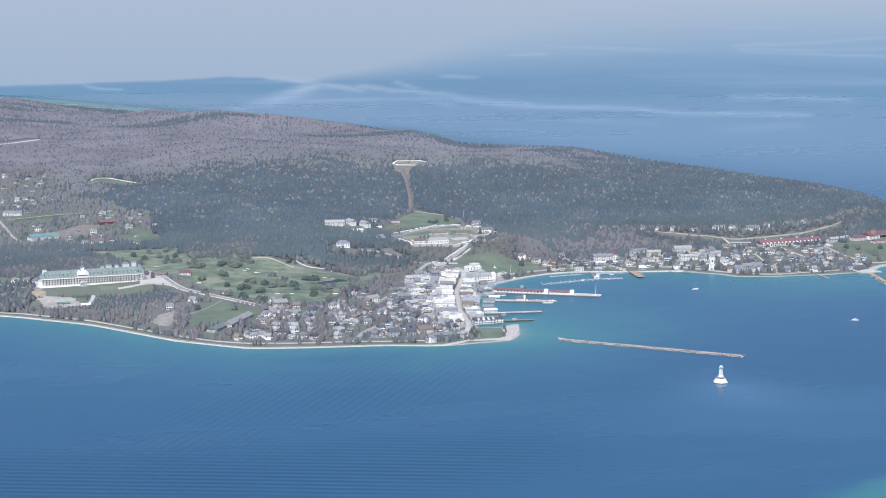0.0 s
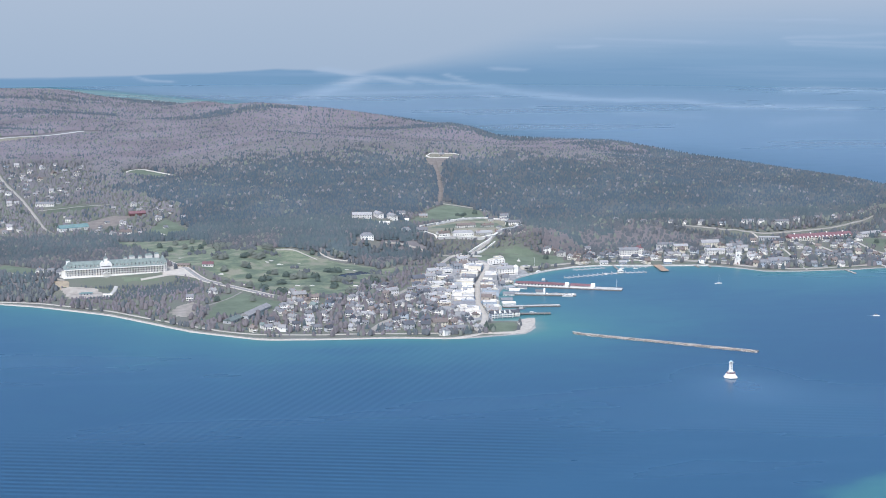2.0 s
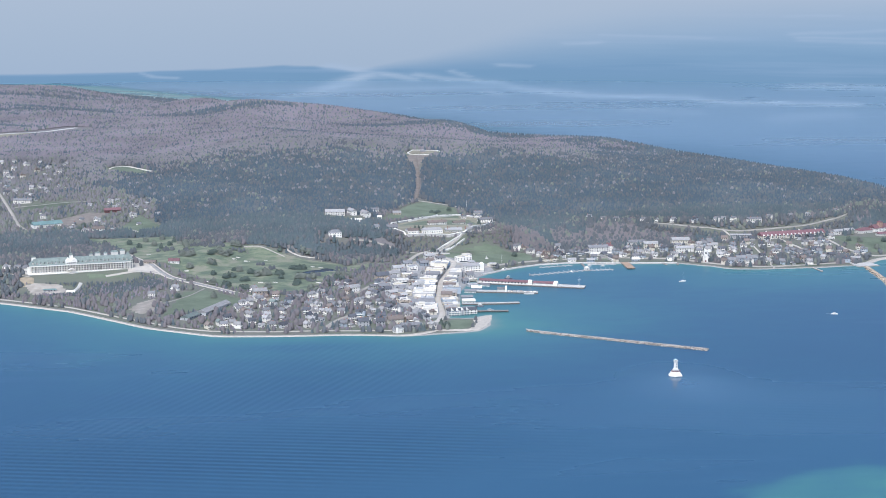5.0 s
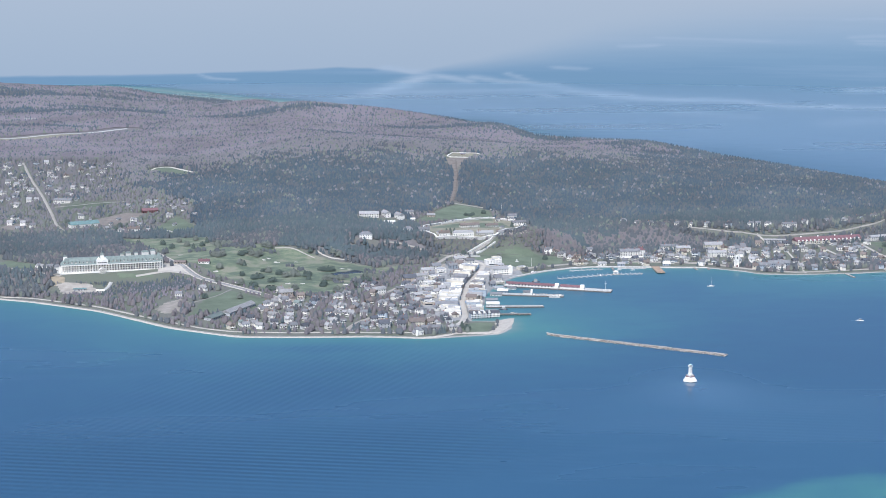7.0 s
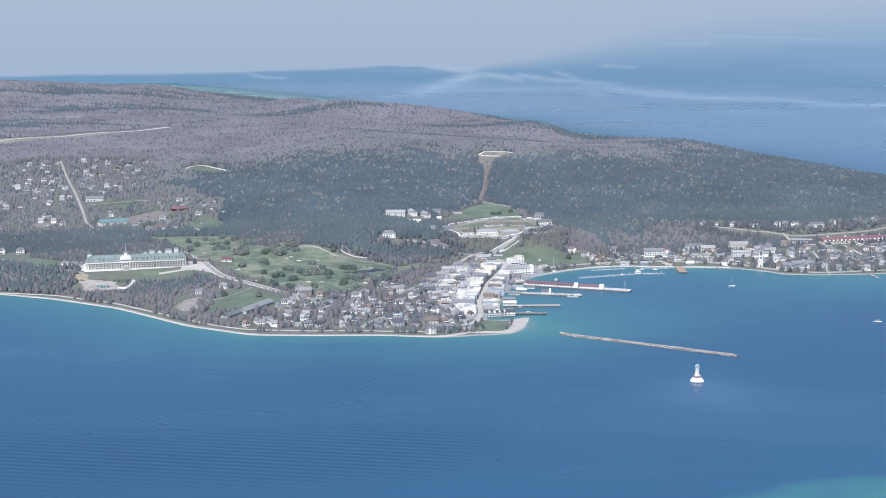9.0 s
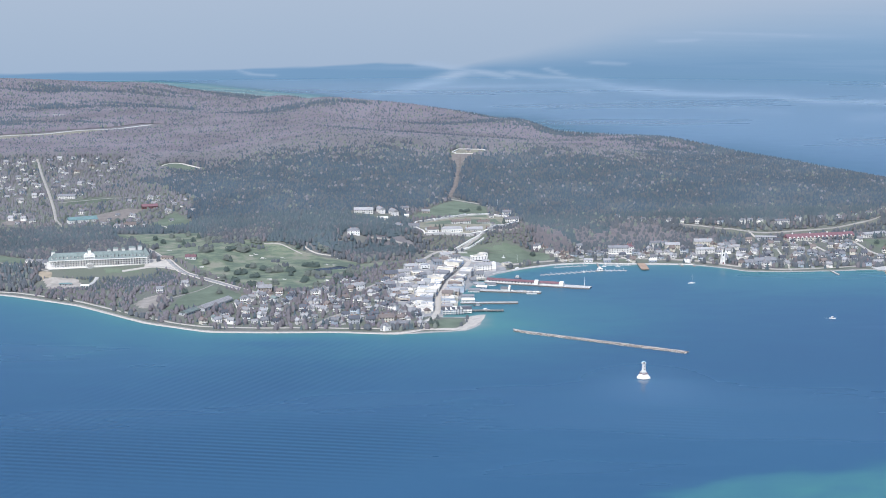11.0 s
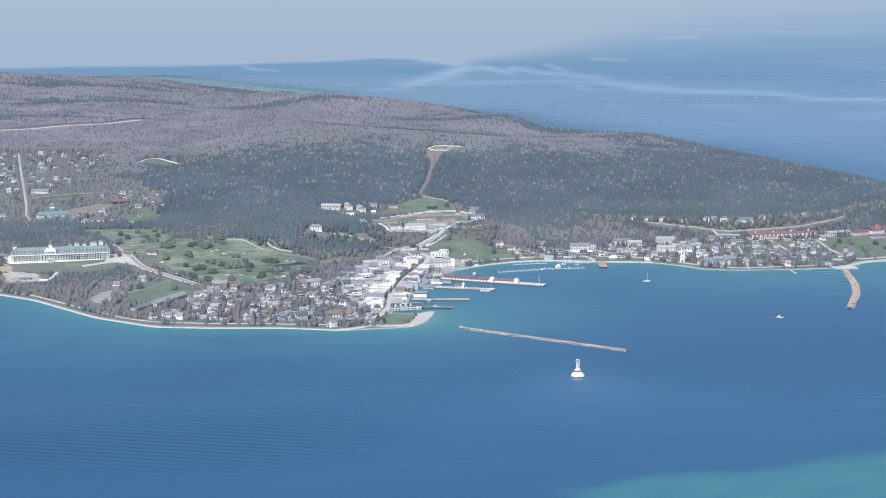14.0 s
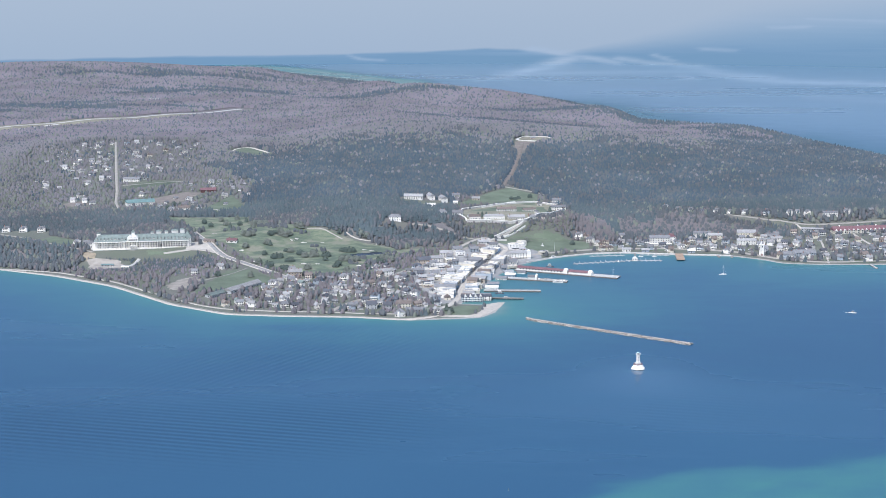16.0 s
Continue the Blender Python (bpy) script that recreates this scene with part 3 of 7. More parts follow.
# ---- kit for things ----
class Shape:
    """Vertices and faces of one part, in plan units."""

    def __init__(self):
        self.v, self.f = [], []

    def add(self, verts, faces):
        o = len(self.v)
        self.v += verts
        self.f += [tuple(i + o for i in f) for f in faces]
        return self

    def box(self, x0, x1, y0, y1, z0, z1, inset=0.0):
        i = inset
        return self.add([(x0, y0, z0), (x1, y0, z0), (x1, y1, z0), (x0, y1, z0), (x0 + i, y0 + i, z1), (x1 - i, y0 + i, z1), (x1 - i, y1 - i, z1), (x0 + i, y1 - i, z1)],
                        [(3, 2, 1, 0), (4, 5, 6, 7), (0, 1, 5, 4), (1, 2, 6, 5), (2, 3, 7, 6), (3, 0, 4, 7)])

    def gable(self, x0, x1, y0, y1, z0, z1, along="x", eave=0.0):
        """A pitched roof as a closed prism; eave: the board's depth at its edge."""
        if along == "x":
            m = (y0 + y1) / 2
            p = [(x0, y0), (x1, y0), (x1, y1), (x0, y1), (x0, m), (x1, m)]
            ends = [(0, 4, 3), (1, 2, 5)]
            slopes = [(0, 1, 5, 4), (2, 3, 4, 5)]
        else:
            m = (x0 + x1) / 2
            p = [(x0, y0), (x1, y0), (x1, y1), (x0, y1), (m, y0), (m, y1)]
            ends = [(0, 1, 4), (2, 3, 5)]
            slopes = [(1, 2, 5, 4), (3, 0, 4, 5)]
        v = [(*a, z0) for a in p[:4]] + [(*a, z1) for a in p[4:]] + [(*a, z0 - eave) for a in p[:4]]
        sides = [(6, 7, 1, 0), (7, 8, 2, 1), (8, 9, 3, 2), (9, 6, 0, 3)] if eave else []
        return self.add(v, ends + slopes + sides + [(9, 8, 7, 6)])

    def hip(self, x0, x1, y0, y1, z0, z1, run):
        """A hipped roof, its flat or ridge run in from each side."""
        run_x, run_y = min(run, (x1 - x0) / 2 - 0.05), min(run, (y1 - y0) / 2 - 0.05)
        return self.add([(x0, y0, z0), (x1, y0, z0), (x1, y1, z0), (x0, y1, z0), (x0 + run_x, y0 + run_y, z1), (x1 - run_x, y0 + run_y, z1), (x1 - run_x, y1 - run_y, z1), (x0 + run_x, y1 - run_y, z1)],
                        [(3, 2, 1, 0), (4, 5, 6, 7), (0, 1, 5, 4), (1, 2, 6, 5), (2, 3, 7, 6), (3, 0, 4, 7)])

    def drum(self, x, y, z0, z1, r0, r1, sides=8, turn=0.0):
        a = [turn + 2 * math.pi * k / sides for k in range(sides)]
        v = [(x + r0 * math.cos(t), y + r0 * math.sin(t), z0) for t in a] + [(x + r1 * math.cos(t), y + r1 * math.sin(t), z1) for t in a]
        f = [(k, (k + 1) % sides, sides + (k + 1) % sides, sides + k) for k in range(sides)]
        return self.add(v, f + [tuple(range(sides - 1, -1, -1)), tuple(range(sides, 2 * sides))])

    def rod(self, a, b, w):
        """A square bar from a to b."""
        a, b = Vector(a), Vector(b)
        d = (b - a).normalized()
        s = d.cross(Vector((0, 0, 1)) if abs(d.z) < 0.9 else Vector((1, 0, 0))).normalized() * w / 2
        u = d.cross(s).normalized() * w / 2
        v = [tuple(p + i * s + j * u) for p in (a, b) for i, j in ((-1, -1), (1, -1), (1, 1), (-1, 1))]
        return self.add(v, [(0, 1, 5, 4), (1, 2, 6, 5), (2, 3, 7, 6), (3, 0, 4, 7), (3, 2, 1, 0), (4, 5, 6, 7)])


def part(name, shape, mat, parent, label="", at=None):
    """Links a shape, or a mesh that is shared, as one part of a thing."""
    me = shape
    if isinstance(shape, Shape):
        me = mesh_of(name, [(x * K, y * K, z * K) for x, y, z in shape.v], shape.f, mat)
    ob = new(name, me)
    ob.parent = parent
    if at:
        ob.location = [c * K for c in at]
    return tagged(ob, label)


def spot(x, y, z=None, turn=0):
    """A pose on the plan; on the land where z is not given."""
    if z is None:
        z = float(ground(x, y))
    return pose(x * K, y * K, z * K, 0, 0, turn)


def thing(name, m, label, category, group=""):
    ob = new(name)
    ob.empty_display_size = 0.5
    ob.matrix_world = m
    return tagged(ob, label, category, group)


def draped(name, outline, mat, label, category, lift=0.35, cell=6.0, kind="structure"):
    """A sheet that follows the land inside an outline."""
    xs, ys = [p[0] for p in outline], [p[1] for p in outline]
    x, y, f = lattice(np.arange(min(xs) - cell, max(xs) + cell, cell), np.arange(min(ys) - cell, max(ys) + cell, cell))
    d = inside_by(outline, x, y)
    ok = (d[f] > -cell * 0.5).all(1)
    used, back = np.unique(f[ok], return_inverse=True)
    rim = np.clip((d[used] + cell * 0.5) / cell, 0, 1)
    v = np.stack([x[used], y[used], ground(x[used], y[used]) + lift * (rim * 1.6 - 0.6)], 1)
    me = raw_mesh(name, v * K, back.reshape(-1, 4), mat)
    return tagged(new(name, me), label, category, kind=kind)


def ribbon(name, line, wide, mat, label, category="road", lift=0.5, depth=0.8, clear=2.5):
    """A road along a line, laid on the land, with edges that go into it."""
    pts = []
    for (ax, ay), (bx, by) in zip(line, line[1:]):
        n = max(2, int(math.hypot(bx - ax, by - ay) / 8))
        pts += [(ax + (bx - ax) * k / n, ay + (by - ay) * k / n) for k in range(n)]
    pts.append(line[-1])
    p = np.array(pts, float)
    for _ in range(6):
        p[1:-1] = (p[:-2] + 2 * p[1:-1] + p[2:]) / 4
    d = np.gradient(p, axis=0)
    d /= np.linalg.norm(d, axis=1)[:, None]
    s = np.stack([-d[:, 1], d[:, 0]], 1) * wide / 2
    l, r = p + s, p - s
    zl, zr = ground(*l.T) + lift, ground(*r.T) + lift
    zm = ground(*p.T) + lift
    zl, zr = np.maximum(zl, zm - 0.6), np.maximum(zr, zm - 0.6)
    v = np.concatenate([np.c_[l, zl], np.c_[p, np.maximum(zm, (zl + zr) / 2)], np.c_[r, zr], np.c_[l + s * 0.15, zl - depth], np.c_[r - s * 0.15, zr - depth]])
    n = len(p)
    i = np.arange(n - 1)
    f = np.concatenate([np.stack([a + i, a + i + 1, b + i + 1, b + i], 1) for a, b in ((n, 0), (2 * n, n), (0, 3 * n), (4 * n, 2 * n))])
    STREETS.append((line, wide / 2 + clear))
    return structure(name, raw_mesh(name, v * K, f, mat), label, category)


STREETS = []

# ---- building materials ----
WHITE = plain("white_paint", (0.83, 0.785, 0.715), 0.6, spread=0.08, size=3)
CREAM = plain("cream_paint", (0.68, 0.62, 0.51), 0.65, spread=0.1, size=3)
GREY_WALL = plain("grey_clapboard", (0.46, 0.455, 0.45), 0.7, spread=0.12, size=3)
BLUE_WALL = plain("blue_clapboard", (0.38, 0.42, 0.46), 0.7, spread=0.12, size=3)
TAN_WALL = plain("tan_clapboard", (0.46, 0.39, 0.32), 0.7, spread=0.12, size=3)
RED_WALL = plain("barn_red", (0.17, 0.085, 0.08), 0.75, size=3)
PINK_WALL = plain("brick_red", (0.40, 0.25, 0.20), 0.8, size=3)
SHINGLE_GREY = plain("grey_shingle", (0.205, 0.205, 0.21), 0.85, size=2.5)
SHINGLE_PALE = plain("weathered_shingle", (0.345, 0.335, 0.325), 0.85, size=2.5)
SHINGLE_DARK = plain("dark_shingle", (0.10, 0.105, 0.12), 0.85, size=2.5)
SHINGLE_BROWN = plain("brown_shingle", (0.20, 0.165, 0.145), 0.85, size=2.5)
SHINGLE_GREEN = plain("green_shingle", (0.19, 0.225, 0.205), 0.8, size=3)
SHINGLE_RED = plain("red_shingle", (0.22, 0.118, 0.128), 0.8, size=3)
COPPER = plain("verdigris_roof", (0.17, 0.265, 0.255), 0.7, size=6)
WHITE_ROOF = plain("white_membrane", (0.84, 0.79, 0.71), 0.7, spread=0.12, size=5)
CREAM_ROOF = plain("cream_membrane", (0.70, 0.63, 0.53), 0.75, spread=0.2, size=4)
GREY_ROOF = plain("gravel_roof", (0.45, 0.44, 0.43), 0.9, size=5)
GLASS = plain("window_glass", (0.035, 0.045, 0.06), 0.12, spread=0.4, size=1.5)
STONE = plain("pale_limestone", (0.66, 0.63, 0.58), 0.9, spread=0.3, size=2.5, fine=0.8)
RUBBLE = plain("breakwater_stone", (0.56, 0.51, 0.45), 0.9, spread=0.35, size=2)
# Core stone is darkened to stand for shade in the gaps between boulders.
RUBBLE_DARK = plain("shaded_rubble", (0.20, 0.18, 0.155), 0.85, spread=0.35, size=2)
RUBBLE_WARM = plain("orange_stone", (0.54, 0.43, 0.32), 0.9, spread=0.35, size=2)
CONCRETE = plain("pale_concrete", (0.56, 0.54, 0.50), 0.9, spread=0.18, size=5)
PLANK = plain("weathered_planks", (0.34, 0.31, 0.28), 0.9, size=3)
ORANGE = plain("new_planks", (0.42, 0.295, 0.205), 0.85, size=3)
BRICK = plain("chimney_brick", (0.32, 0.16, 0.12), 0.9, size=1)
STEEL = plain("grey_steel", (0.45, 0.46, 0.48), 0.4, 0.6, size=1)
PALE_CAP = plain("pale_blue_paint", (0.46, 0.60, 0.64), 0.6, size=2)
AWNING = plain("blue_canvas", (0.22, 0.31, 0.42), 0.8, size=2)
# Dark brown timber, with the shadowed pier side also put into its colour.
TIMBER = plain("shaded_timber", (0.15, 0.13, 0.115), 0.8, size=2)
BARK = plain("bark", (0.12, 0.10, 0.085), 0.95, size=0.6)


# ---- woods ----
rng = np.random.default_rng(7)
def scatter(x0, x1, y0, y1, gap):
    xs, ys = np.meshgrid(np.arange(x0, x1, gap), np.arange(y0, y1, gap))
    xs, ys = xs.ravel(), ys.ravel()
    return xs + rng.uniform(-0.48, 0.48, xs.size) * gap, ys + rng.uniform(-0.48, 0.48, xs.size) * gap


def conifers(x, y, tall):
    """Spires of three drooping tiers."""
    n, sides = len(x), 5
    tiers = ((0.02, 0.62, 0.39), (0.30, 0.84, 0.28), (0.56, 1.0, 0.165))
    verts, faces, base = [], [], 0
    z = ground(x, y)
    for lo, hi, wide in tiers:
        ang = rng.uniform(0, 6.28, n)
        for s in range(sides):
            r = tall * wide * rng.uniform(0.65, 1.25, n)
            verts.append(np.stack([x + r * np.cos(ang + s * 6.283 / sides), y + r * np.sin(ang + s * 6.283 / sides), z + tall * (lo + rng.uniform(-0.05, 0.05, n))], 1))
        verts.append(np.stack([x + tall * rng.uniform(-0.02, 0.02, n), y + tall * rng.uniform(-0.02, 0.02, n), z + tall * hi], 1))
    v = np.stack(verts, 1)  # n, tiers*(sides+1), 3
    per = v.shape[1]
    tri = []
    for k in range(len(tiers)):
        o = k * (sides + 1)
        for s in range(sides):
            tri.append((o + s, o + (s + 1) % sides, o + sides))
    f = (np.arange(n)[:, None, None] * per + np.array(tri)[None]).reshape(-1, 3)
    return v.reshape(-1, 3), f


def bare_trees(x, y, tall, sprays=6, spread=0.43, sides=6):
    """A trunk and an open crown of twig fans; far trees have a closer, lumpier crown."""
    n = len(x)
    z = ground(x, y)
    verts, tri, o = [], [], 0
    if sides:
        near = sides > 5
        sides, core = 5, 0.76 if near else 1.0
        ang = rng.uniform(0, 6.28, n)
        rings = ((0.05, 1.06), (0.48, 0.94), (0.76, 0.58)) if near else ((0.08, 1.10), (0.60, 0.58))
        for ring, (high, wide) in enumerate(rings):
            for s in range(sides):
                a = ang + (s + 0.5 * ring) * 6.283 / sides + rng.uniform(-0.3, 0.3, n)
                r = tall * spread * wide * core * rng.uniform(0.84, 1.14, n)
                verts.append(np.stack([x + r * np.cos(a), y + r * np.sin(a), z + tall * (high + rng.uniform(-0.06, 0.06, n))], 1))
        lean = tall * spread * 0.3
        verts.append(np.stack([x + lean * rng.uniform(-1, 1, n), y + lean * rng.uniform(-1, 1, n), z + tall * rng.uniform(0.88, 0.96, n)], 1))
        last = len(rings) - 1
        for ring in range(last):
            for s in range(sides):
                e, o = (s + 1) % sides, ring * sides
                tri += [(o + s, o + e, o + sides + s), (o + e, o + sides + e, o + sides + s)]
        tri += [(last * sides + s, last * sides + (s + 1) % sides, (last + 1) * sides) for s in range(sides)]
        o = (last + 1) * sides + 1
    fans = sprays * 2 + 3 if near else sprays
    for s in range(fans):
        # a fan lies on the crown's skin, its tip leaning inwards
        high = rng.uniform(0.10, 0.80, n)
        a = rng.uniform(0, 6.28, n)
        r = tall * spread * core * (rng.uniform(0.92, 1.28, n) if near else 1.0) * (np.interp(high, [0.05, 0.48, 0.76, 0.90], [1.06, 0.94, 0.58, 0.15]) if near else np.interp(high, [0.08, 0.60, 0.93], [1.08, 0.60, 0.06]))
        c = np.stack([x + r * np.cos(a), y + r * np.sin(a), z + tall * high], 1)
        w = (tall * spread * (rng.uniform(0.12, 0.26, n) if near else rng.uniform(0.18, 0.38, n)))[:, None]
        b = a + rng.uniform(-0.35, 0.35, n)
        e = np.stack([-np.sin(b), np.cos(b), 0 * a], 1)
        f = np.stack([-0.55 * np.cos(b), -0.55 * np.sin(b), 0 * a + 1], 1)
        verts += [c - e * w, c + e * w * rng.uniform(0.4, 1.0, (n, 1)), c + f * w * rng.uniform(*((1.2, 2.6) if near else (0.8, 1.7)), (n, 1))]
        tri.append((o, o + 1, o + 2))
        o += 3
    if near:
        t = tall * 0.025
        verts += [np.stack([x - t, y, z - 0.5], 1), np.stack([x + t, y, z - 0.5], 1), np.stack([x, y, z + tall * 0.75], 1)]
        tri.append((o, o + 1, o + 2))
    v = np.stack(verts, 1)
    f = (np.arange(n)[:, None, None] * v.shape[1] + np.array(tri)[None]).reshape(-1, 3)
    return v.reshape(-1, 3), f


def woods(name, maker, mat, x, y, tall, label, **more):
    v, f = maker(x, y, tall, **more)
    return tagged(new(name, raw_mesh(name, v * K, f, mat)), label, "woods", kind="stuff")


def thinned(x, y, front=16):
    """Where woods may stand: the chance of a tree, the share of conifers."""
    shore = inside_by(SHORE, x, y)
    chance = np.where(shore > 16, 1.0, 0.0)
    for o in [*OPEN.values(), *CLEARED]:
        chance = np.where(inside_by(o, x, y) > -3, 0.0, chance)
    for o, c in ((TOWN, 0.30), (FORT, 0.55), (VILLAGE, 0.42), (BRUSH, 0.6), (DOWNTOWN, 0.0), (FORT_YARD, 0.0)):
        chance = np.where((inside_by(o, x, y) > 0) & (chance > 0), c, chance)
    for line, wide in STREETS:
        chance = np.where(near_line(line, x, y) < wide, 0.0, chance)
    chance = np.where((inside_by(TOWN, x, y) > 0) & (((x < -300) & (y > 600)) | (x > -60)), chance * 0.6, chance)
    if TAKEN:
        for hx, hy in TAKEN:
            chance = np.where((np.abs(x - hx) < 9) & (y - hy > (-front if hy < 1030 or hx < 100 else -6)) & (y - hy < 8), 0.0, chance)
    w = wander(x, y, 95, 2.0) + 0.6 * wander(x, y, 33, 5.0)
    belt = ease(990 - 50 * ease(60, 140, x), 1080 - 70 * ease(60, 140, x), y) * (1 - ease(1560, 2120, y + 230 * w)) * ease(-960, -800, x + 40 * w)
    belt = np.maximum(belt, ease(200, 420, x) * ease(1000, 1080, y) * (1 - 0.5 * ease(1750, 2500, y + 120 * w)))
    fine = wander(x, y, 26, 8.0) + 0.7 * wander(x, y, 58, 3.0)
    share = 0.04 + 0.66 * belt + 0.40 * w * (0.2 + 0.8 * belt * (1 - belt) * 4) + 0.24 * fine * belt - 0.35 * belt * ease(0.35, 0.75, hump(x, y, -130, 1850, 190, 130))
    share = np.where(inside_by(TOWN, x, y) > 0, np.where(x < -300, 0.10, 0.07), share)
    share = np.where(inside_by(VILLAGE, x, y) > 0, 0.08 + 0.35 * (w > 0.6), share)
    share = np.where((inside_by(FORT, x, y) > 0) | (hump(x, y, -30, 1010, 70, 50) > 0.4), 0.10, share)
    share = np.where(inside_by(BRUSH, x, y) > 0, 0.40, share)
    share = np.where(inside_by(SLOPE, x, y) > 0, 0.16 + 0.3 * (w > 0.5), share)
    strip = hump(x, y, -960, 1060, 190, 60) + hump(x, y, -1150, 980, 200, 80)
    share = np.maximum(share, 0.55 * (strip > 0.4))
    grove = ease(-620, -540, x + 20 * w) * (1 - ease(-310, -270, x)) * ease(885, 905, y + 6 * w) * (1 - ease(1120, 1180, y))
    share = np.maximum(share, 0.62 * (grove > 0.5))
    chance = np.where((grove > 0.5) & (chance > 0.1), 1.0, chance)
    share = np.maximum(share, 0.45 * (hump(x, y, -1120, 780, 150, 90) > 0.4))
    far = hump(x, y, -1700, 3080, 520, 150) + hump(x, y, -1250, 3650, 520, 190) + hump(x, y, -620, 3350, 360, 130) + hump(x, y, -2050, 2800, 300, 150) + hump(x, y, -250, 2500, 420, 110) + hump(x, y, -1500, 4300, 600, 150) + hump(x, y, 0, 3000, 350, 120)
    share = np.where(y > 1700, np.maximum(share, 0.55 * ease(0.42, 0.9, wander(x * 0.7, y, 40, 9.0) + 0.3 * w)), share)
    share = np.where(y > 2050, np.maximum(share, 0.68 * ease(0.30, 1.05, far + 0.45 * wander(x * 0.5, y, 70, 3.0)) + 0.05), share)
    rim = inside_by(BLUFF, x, y)
    share = np.where((y > 1900) & (rim < 60) & (x > -1200), np.maximum(share, 0.6), share)
    return chance, np.clip(share, 0.01, 0.97)


def plant(tag, box, gap, heights, spread=0.33, sides=6, evergreen=CONIFER, leafless=HARDWOOD):
    x, y = scatter(*box, gap)
    sight = (x < 1150) & (x > -760 - 0.31 * (y + 2200))
    x, y = x[sight], y[sight]
    chance, share = thinned(x, y)
    on = rng.uniform(size=x.size) < chance
    x, y, share = x[on], y[on], share[on]
    dark = rng.uniform(size=x.size) < share
    tall = rng.uniform(*heights, x.size)
    tall = tall * np.where((inside_by(TOWN, x, y) > 0) & (x < -300), np.where(y > 600, 1.25, 1.45), 1.0)
    tall = tall * np.where((inside_by(TOWN, x, y) > 0) | (inside_by(VILLAGE, x, y) + 30 * wander(x, y, 50, 2.0) > 0) | ((inside_by(FORT, x, y) > 0) & (x > -300)), 0.72 + 0.2 * (x > -60), 1.0)
    tall = tall * np.where(inside_by(BRUSH, x, y) > 0, 0.4, 1.0)
    tall = tall * np.where(dark & (share > 0.6) & (y < 1200), 1.2, 1.0)
    green = ~dark & (rng.uniform(size=x.size) < 0.10 - 0.085 * (share > 0.5) + 0.25 * ease(1050, 1150, y) * (1 - ease(1600, 2000, y)) * (share < 0.4))
    # grey hardwoods near shore and conifers, hazed low contrast in their colour; mauve uphill
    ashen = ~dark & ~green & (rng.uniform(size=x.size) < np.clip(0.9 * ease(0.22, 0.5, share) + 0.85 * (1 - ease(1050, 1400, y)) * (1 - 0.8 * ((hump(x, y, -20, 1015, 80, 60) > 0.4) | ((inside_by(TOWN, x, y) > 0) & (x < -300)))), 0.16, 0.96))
    brown = ~dark & ~green & ~ashen
    woods("conifer_woods", conifers, evergreen, x[dark], y[dark], tall[dark] * 1.02, "dark green spruce and cedar woods on the island slopes")
    woods("bare_woods", bare_trees, leafless, x[brown], y[brown], tall[brown], "leafless mauve-brown hardwood trees in early spring", sprays=tag, spread=spread, sides=sides)
    woods("grey_woods", bare_trees, GREYWOOD, x[ashen], y[ashen], tall[ashen], "leafless grey hardwood trees in early spring", sprays=tag, spread=spread, sides=sides)
    woods("budding_woods", bare_trees, BUDDING, x[green], y[green], tall[green], "hardwood trees just coming into yellow-green bud", sprays=tag, spread=spread, sides=sides)


def undergrowth(outline, gap, heights, chance, maker=bare_trees, mat=GREYWOOD, label="leafless grey-brown brush and young trees", **more):
    """Low bare brush and young trees between the houses."""
    xs, ys = [p[0] for p in outline], [p[1] for p in outline]
    x, y = scatter(min(xs), max(xs), min(ys), max(ys), gap)
    on = (inside_by(outline, x, y) > 0) & (thinned(x, y, 11)[0] > 0) & (rng.uniform(size=x.size) < chance * (0.75 + 0.5 * wander(x, y, 60, 1.0)))
    x, y = x[on], y[on]
    woods("brush", maker, mat, x, y, rng.uniform(*heights, x.size), label, **more)


def understory(box, cell, heights, bare=HARDWOOD):
    """Ragged foliage sheet added under the woods to cover dark shaded gaps between trees."""
    x, y, f = lattice(np.arange(box[0], box[1], cell), np.arange(box[2], box[3], cell))
    x, y = x + rng.uniform(-0.35, 0.35, x.size) * cell, y + rng.uniform(-0.35, 0.35, y.size) * cell
    chance, share = thinned(x, y)
    chance = np.where((inside_by(TOWN, x, y) > -8) | (inside_by(VILLAGE, x, y) > -8) | (inside_by(FORT, x, y) > -8) | (inside_by(BRUSH, x, y) > -8), 0, chance)
    v = np.stack([x, y, ground(x, y) + rng.uniform(*heights, x.size)], 1)
    full = (chance[f] > 0.9).all(1) & (x[f] > -760 - 0.31 * (y[f] + 2200)).all(1)
    # the canopy comes down to the ground along the edges of the woods
    rim = np.bincount(f[full].ravel(), minlength=x.size) < 4
    v[rim, 2] = ground(x[rim], y[rim]) - 0.5
    dense = share[f].mean(1) > 0.4
    for pick, mat, label in ((dense, LOW_HAZE_CONIFER, "dense dark conifer sheet added under the woods to fill gaps"), (~dense, bare, "leafless brush sheet added under the hardwoods to fill gaps")):
        used, back = np.unique(f[full & pick], return_inverse=True)
        tagged(new("understory", raw_mesh("understory", v[used] * K, back.reshape(-1, 4), mat)), label, "woods", kind="stuff")


